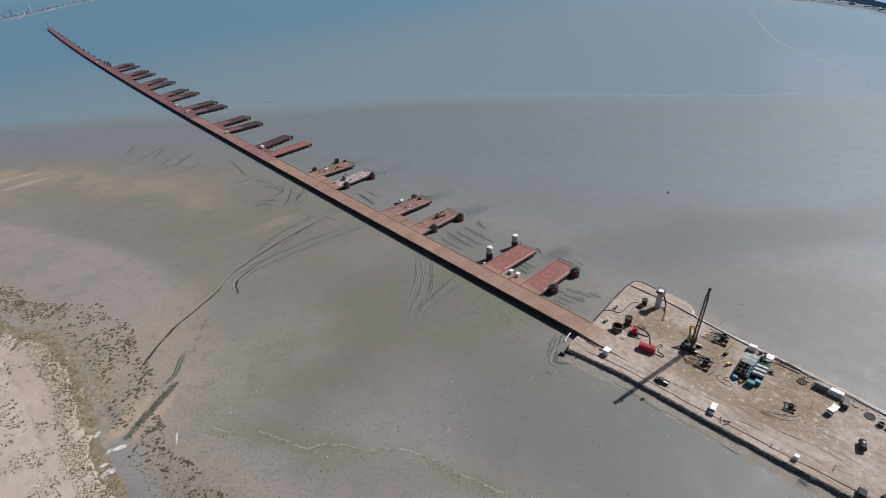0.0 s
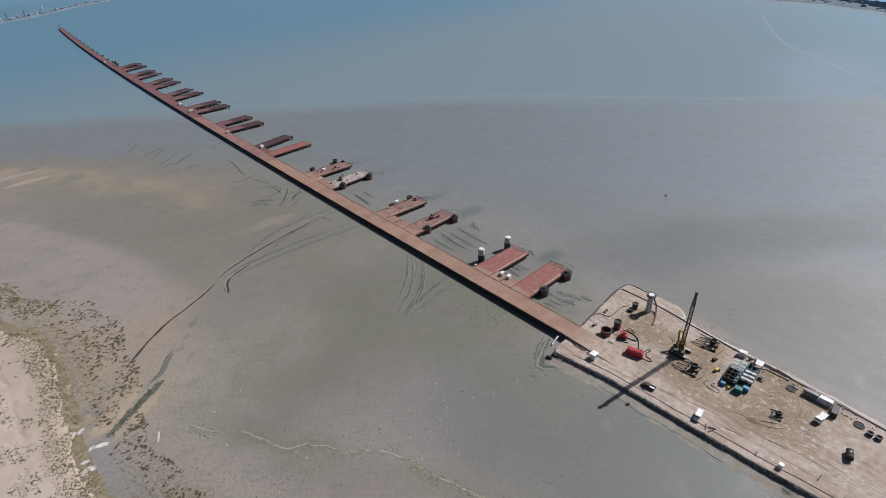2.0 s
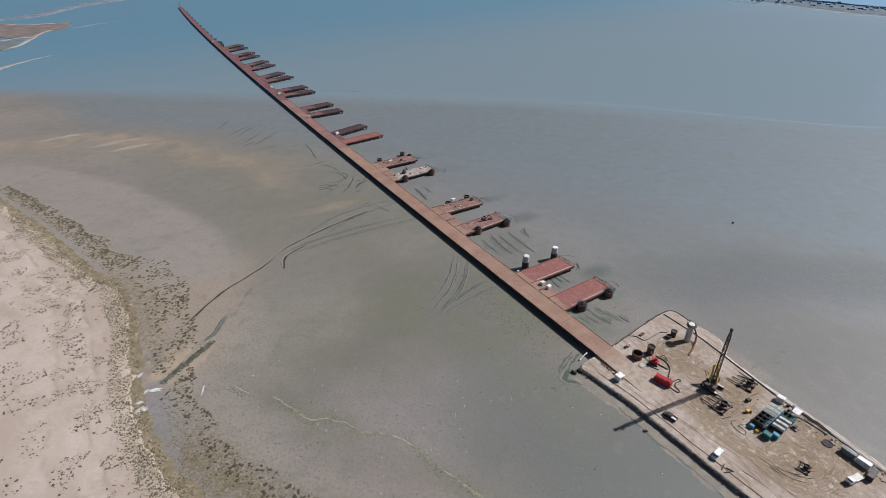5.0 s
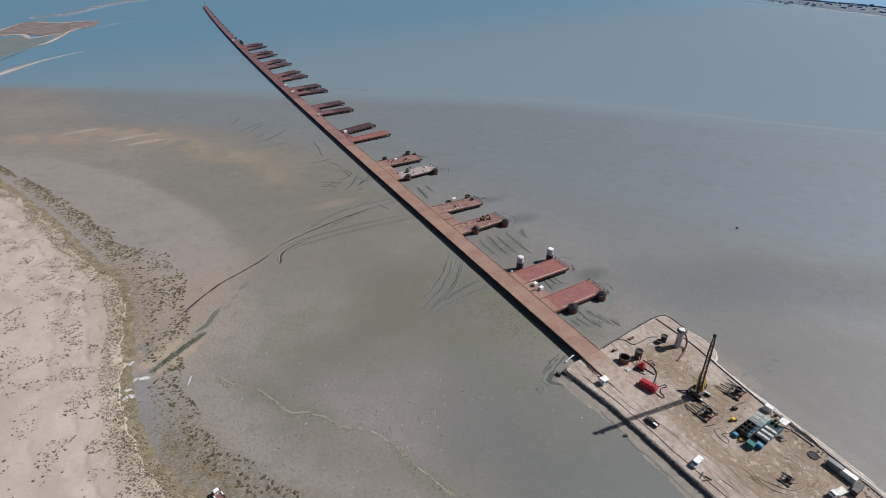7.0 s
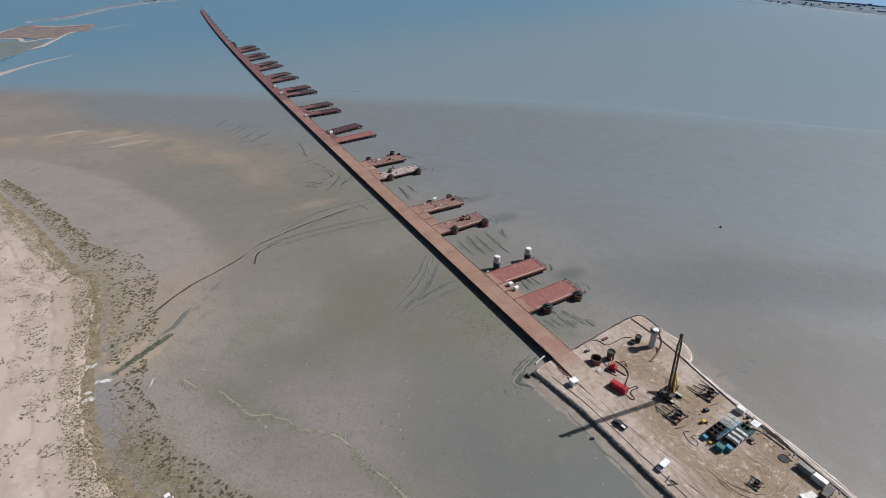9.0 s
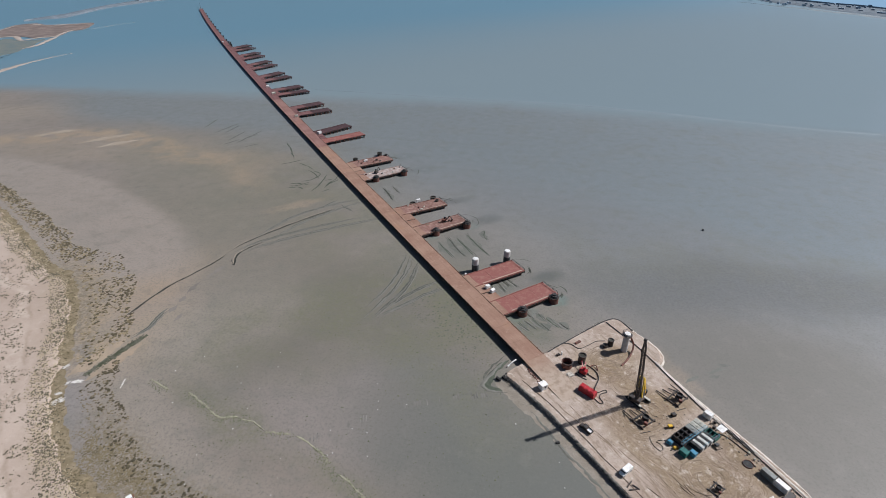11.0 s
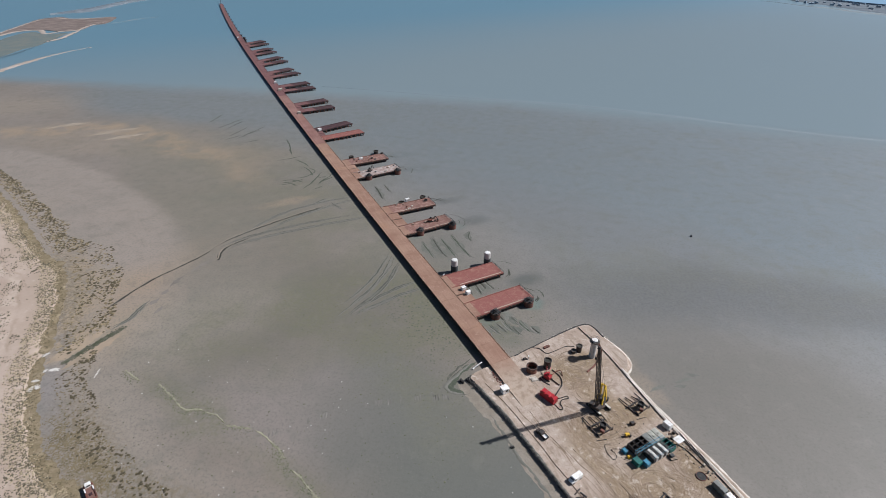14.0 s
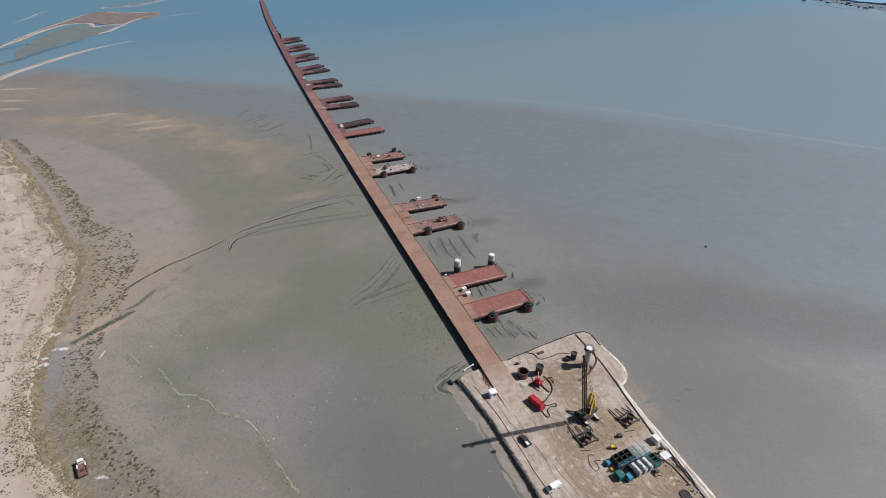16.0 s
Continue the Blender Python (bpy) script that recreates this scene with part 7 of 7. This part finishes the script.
flat_island("island", island_points([(-949, 641), (-993, 705), (-1056, 787), (-1117, 874), (-1164, 947), (-1207, 1012), (-1226, 1059), (-1205, 1085), (-1150, 1070), (-1105, 1105), (-1078, 1124), (-1012, 1033), (-1011, 993), (-980, 933), (-997, 900), (-1050, 905), (-1085, 888), (-1078, 842), (-1031, 769), (-971, 689), (-929, 628)]), 0.6, ISLE, "low brown scrubby island with sandy shores", 3.0)
flat_island("island_marsh", island_points([(-700, 440), (-779, 530), (-830, 590), (-852, 596), (-910, 658), (-961, 718), (-1025, 800), (-1050, 858), (-1040, 880), (-991, 861), (-969, 893), (-921, 815), (-894, 772), (-880, 732), (-858, 679), (-826, 621), (-790, 560), (-740, 490)]), 0.25, ISLE_GREEN, "grey-green tidal marsh flat beside the island", 5.0)
for points, w in (([(-880, 570), (-932, 630), (-972, 690), (-1031, 769), (-1074, 842), (-1080, 884), (-1053, 901), (-1000, 867), (-996, 902), (-980, 924), (-1011, 982), (-1027, 1047)], 5.0), ([(-905, 785), (-918, 831), (-948, 879), (-975, 928)], 4.5), ([(-949, 645), (-1056, 790), (-1164, 950), (-1215, 1040)], 3.0), ([(-1215, 1075), (-1150, 1066), (-1090, 1112)], 5.0)):
    tagged(strip("island_sand", island_points(points), (-w, -w * 0.4, w * 0.4, w), (0.4, 0.9, 0.9, 0.4), FAR_SAND, 6.0, 3.0, taper=0.2), "pale sand rim along the low island", "sand", kind="structure")
tagged(strip("sand_spit", [(-600, 382), (-668, 462), (-706, 542), (-728, 600), (-742, 650), (-748, 700), (-745, 735)], (-6, -2.5, 2.5, 6), (0.02, 0.35, 0.35, 0.02), FAR_SAND, 5.0, 2.5, taper=0.3), "narrow pale sand spit in shallow water", "sand", kind="structure")
for points, w in (([(-1000, 1025), (-998, 1060), (-1000, 1112), (-986, 1164)], 2.5), ([(-1216, 849), (-1274, 920), (-1328, 982), (-1363, 1038)], 4.0)):
    tagged(strip("shoal", island_points(points), (-w, -1, 1, w), (0.02, 0.3, 0.3, 0.02), FAR_FLAT, 5.0, 2.0, taper=0.4), "narrow pale shoal off the low island", "shoal", kind="structure")
for points in ([(-740, 475), (-786, 535), (-797, 570), (-834, 637), (-849, 683), (-883, 751)], [(-905, 612), (-916, 645), (-918, 670)]):
    tagged(strip("tide_creek", island_points(points), (-5, -1, 1, 5), (0.28, 0.3, 0.3, 0.28), CREEK, 5.0, 4.0, taper=0.4), "blue-grey tide creek in the island marsh", "creek", kind="structure")
for x, y, a, w in ((-402, 385, 48, 22), (-345, 380, 50, 24), (-322, 372, 50, 20), (-590, 425, 30, 30), (-545, 385, 28, 26), (-515, 362, 30, 20)):
    c, s2 = math.cos(radians(a)), math.sin(radians(a))
    tagged(strip("sand_bar", [(x - c * w, y - s2 * w), (x, y + 3), (x + c * w, y + s2 * w)], (-4.2, -1.4, 1.4, 4.2), (0.012, 0.03, 0.03, 0.012), BAR, 2.0, 1.6, taper=0.4), "pale rippled sand bar on the tidal flat", "sand", kind="structure")

# ---- hazy distance ----
def backdrop():
    # added wall beyond the bay that glows in the hazy sky's colour
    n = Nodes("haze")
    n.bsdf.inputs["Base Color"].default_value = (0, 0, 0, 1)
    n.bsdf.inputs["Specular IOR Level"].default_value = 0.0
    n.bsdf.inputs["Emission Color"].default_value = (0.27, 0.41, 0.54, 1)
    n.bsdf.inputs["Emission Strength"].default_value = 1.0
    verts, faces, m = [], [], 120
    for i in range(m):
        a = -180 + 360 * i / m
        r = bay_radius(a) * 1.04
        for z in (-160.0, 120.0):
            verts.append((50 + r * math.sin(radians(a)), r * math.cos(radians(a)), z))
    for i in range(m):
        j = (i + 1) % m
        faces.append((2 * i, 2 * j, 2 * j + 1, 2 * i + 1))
    return tagged(mesh_object("backdrop", verts, faces, n.mat), "glowing pale blue ring standing for the hazy distant sky", "sky", kind="structure")


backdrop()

for points, w in (([(-240, 597), (-160, 597), (-40, 595), (60, 597), (150, 586), (240, 568), (330, 556), (420, 563), (478, 574)], 1.3), ([(752, 1365), (612, 1054), (546, 884), (527, 806), (518, 746), (511, 699), (500, 652), (490, 611), (478, 575)], 2.4), ([(478, 575), (490, 566), (505, 555)], 2.0)):
    tagged(strip("tide_line", points, (-w, -0.4 * w, 0.4 * w, w), (0.012, 0.03, 0.03, 0.012), TIDE if w > 1.5 else TIDE_NEAR, 6.0, 0.9, taper=0.15), "thin pale foam line at the water's edge", "foam", kind="structure")
buoy = thing("mooring_buoy", 153.5, 318.0, 0.0, 0, "small black mooring buoy lying on mud", "buoy")
bm = bmesh.new()
bmesh.ops.create_icosphere(bm, subdivisions=2, radius=0.6, matrix=Matrix.Translation((0, 0, 0.45)))
part("float", bm, RUBBER, buoy, smooth=True)
part("ring", tube(bmesh.new(), 0.25, 0.16, 0.12, 1.0, 12), STEEL, buoy)

inner = [Vector((62 + 8.5 * k, 168 - 7.6 * k)) for k in range(11)]
scattered_rocks("sand_litter", inner, 110, (2.0, 26.0), (0.06, 0.18), FILL_Z + 0.02, STEEL, 61, "dark scraps littered over the sand platform")
scattered_rocks("sand_litter", inner, 120, (2.0, 26.0), (0.06, 0.18), FILL_Z + 0.02, CONCRETE, 62, "pale scraps littered over the sand platform")


# ---- wheel tracks on the sand platform ----
rg = random.Random(42)
for cx, cy, r0, r1, count in ((103.5, 156.5, 4.5, 9.0, 12), (94.7, 180.0, 2.0, 9.0, 26), (123.0, 132.5, 4.0, 9.0, 12), (92.0, 186.0, 2.5, 6.0, 8), (134.0, 146.0, 3.0, 7.0, 9), (100.0, 170.0, 3.0, 8.0, 10), (112.0, 160.0, 3.0, 7.0, 7)):
    for k in range(count):
        r, a0 = rg.uniform(r0, r1), rg.uniform(0, 6.28)
        ox, oy, span = rg.gauss(0, 1.2), rg.gauss(0, 1.2), rg.uniform(1.0, 2.8)
        arc = [(cx + ox + r * math.cos(a0 + span * j / 5), cy + oy + r * 0.85 * math.sin(a0 + span * j / 5)) for j in range(6)]
        tagged(strip("wheel_track", arc, (-0.16, 0.0, 0.16), (FILL_Z + 0.012, FILL_Z + 0.03, FILL_Z + 0.012), RUT, 0.7, 0.25, taper=0.2), "curved dark wheel rut in the platform's sand", "track", kind="structure")
for k in range(14):
    off, st, ln = rg.uniform(4, 20), rg.uniform(0, 60), rg.uniform(14, 34)
    lane = [(64 + 0.71 * (st + ln * j / 4) + 0.66 * off + rg.gauss(0, 0.4), 152 - 0.70 * (st + ln * j / 4) + 0.66 * off * 1.05 + rg.gauss(0, 0.4)) for j in range(5)]
    tagged(strip("wheel_track", lane, (-0.17, 0.0, 0.17), (FILL_Z + 0.012, FILL_Z + 0.028, FILL_Z + 0.012), RUT, 1.0, 0.3, taper=0.2), "long dark wheel rut along the platform's sand", "track", kind="structure")
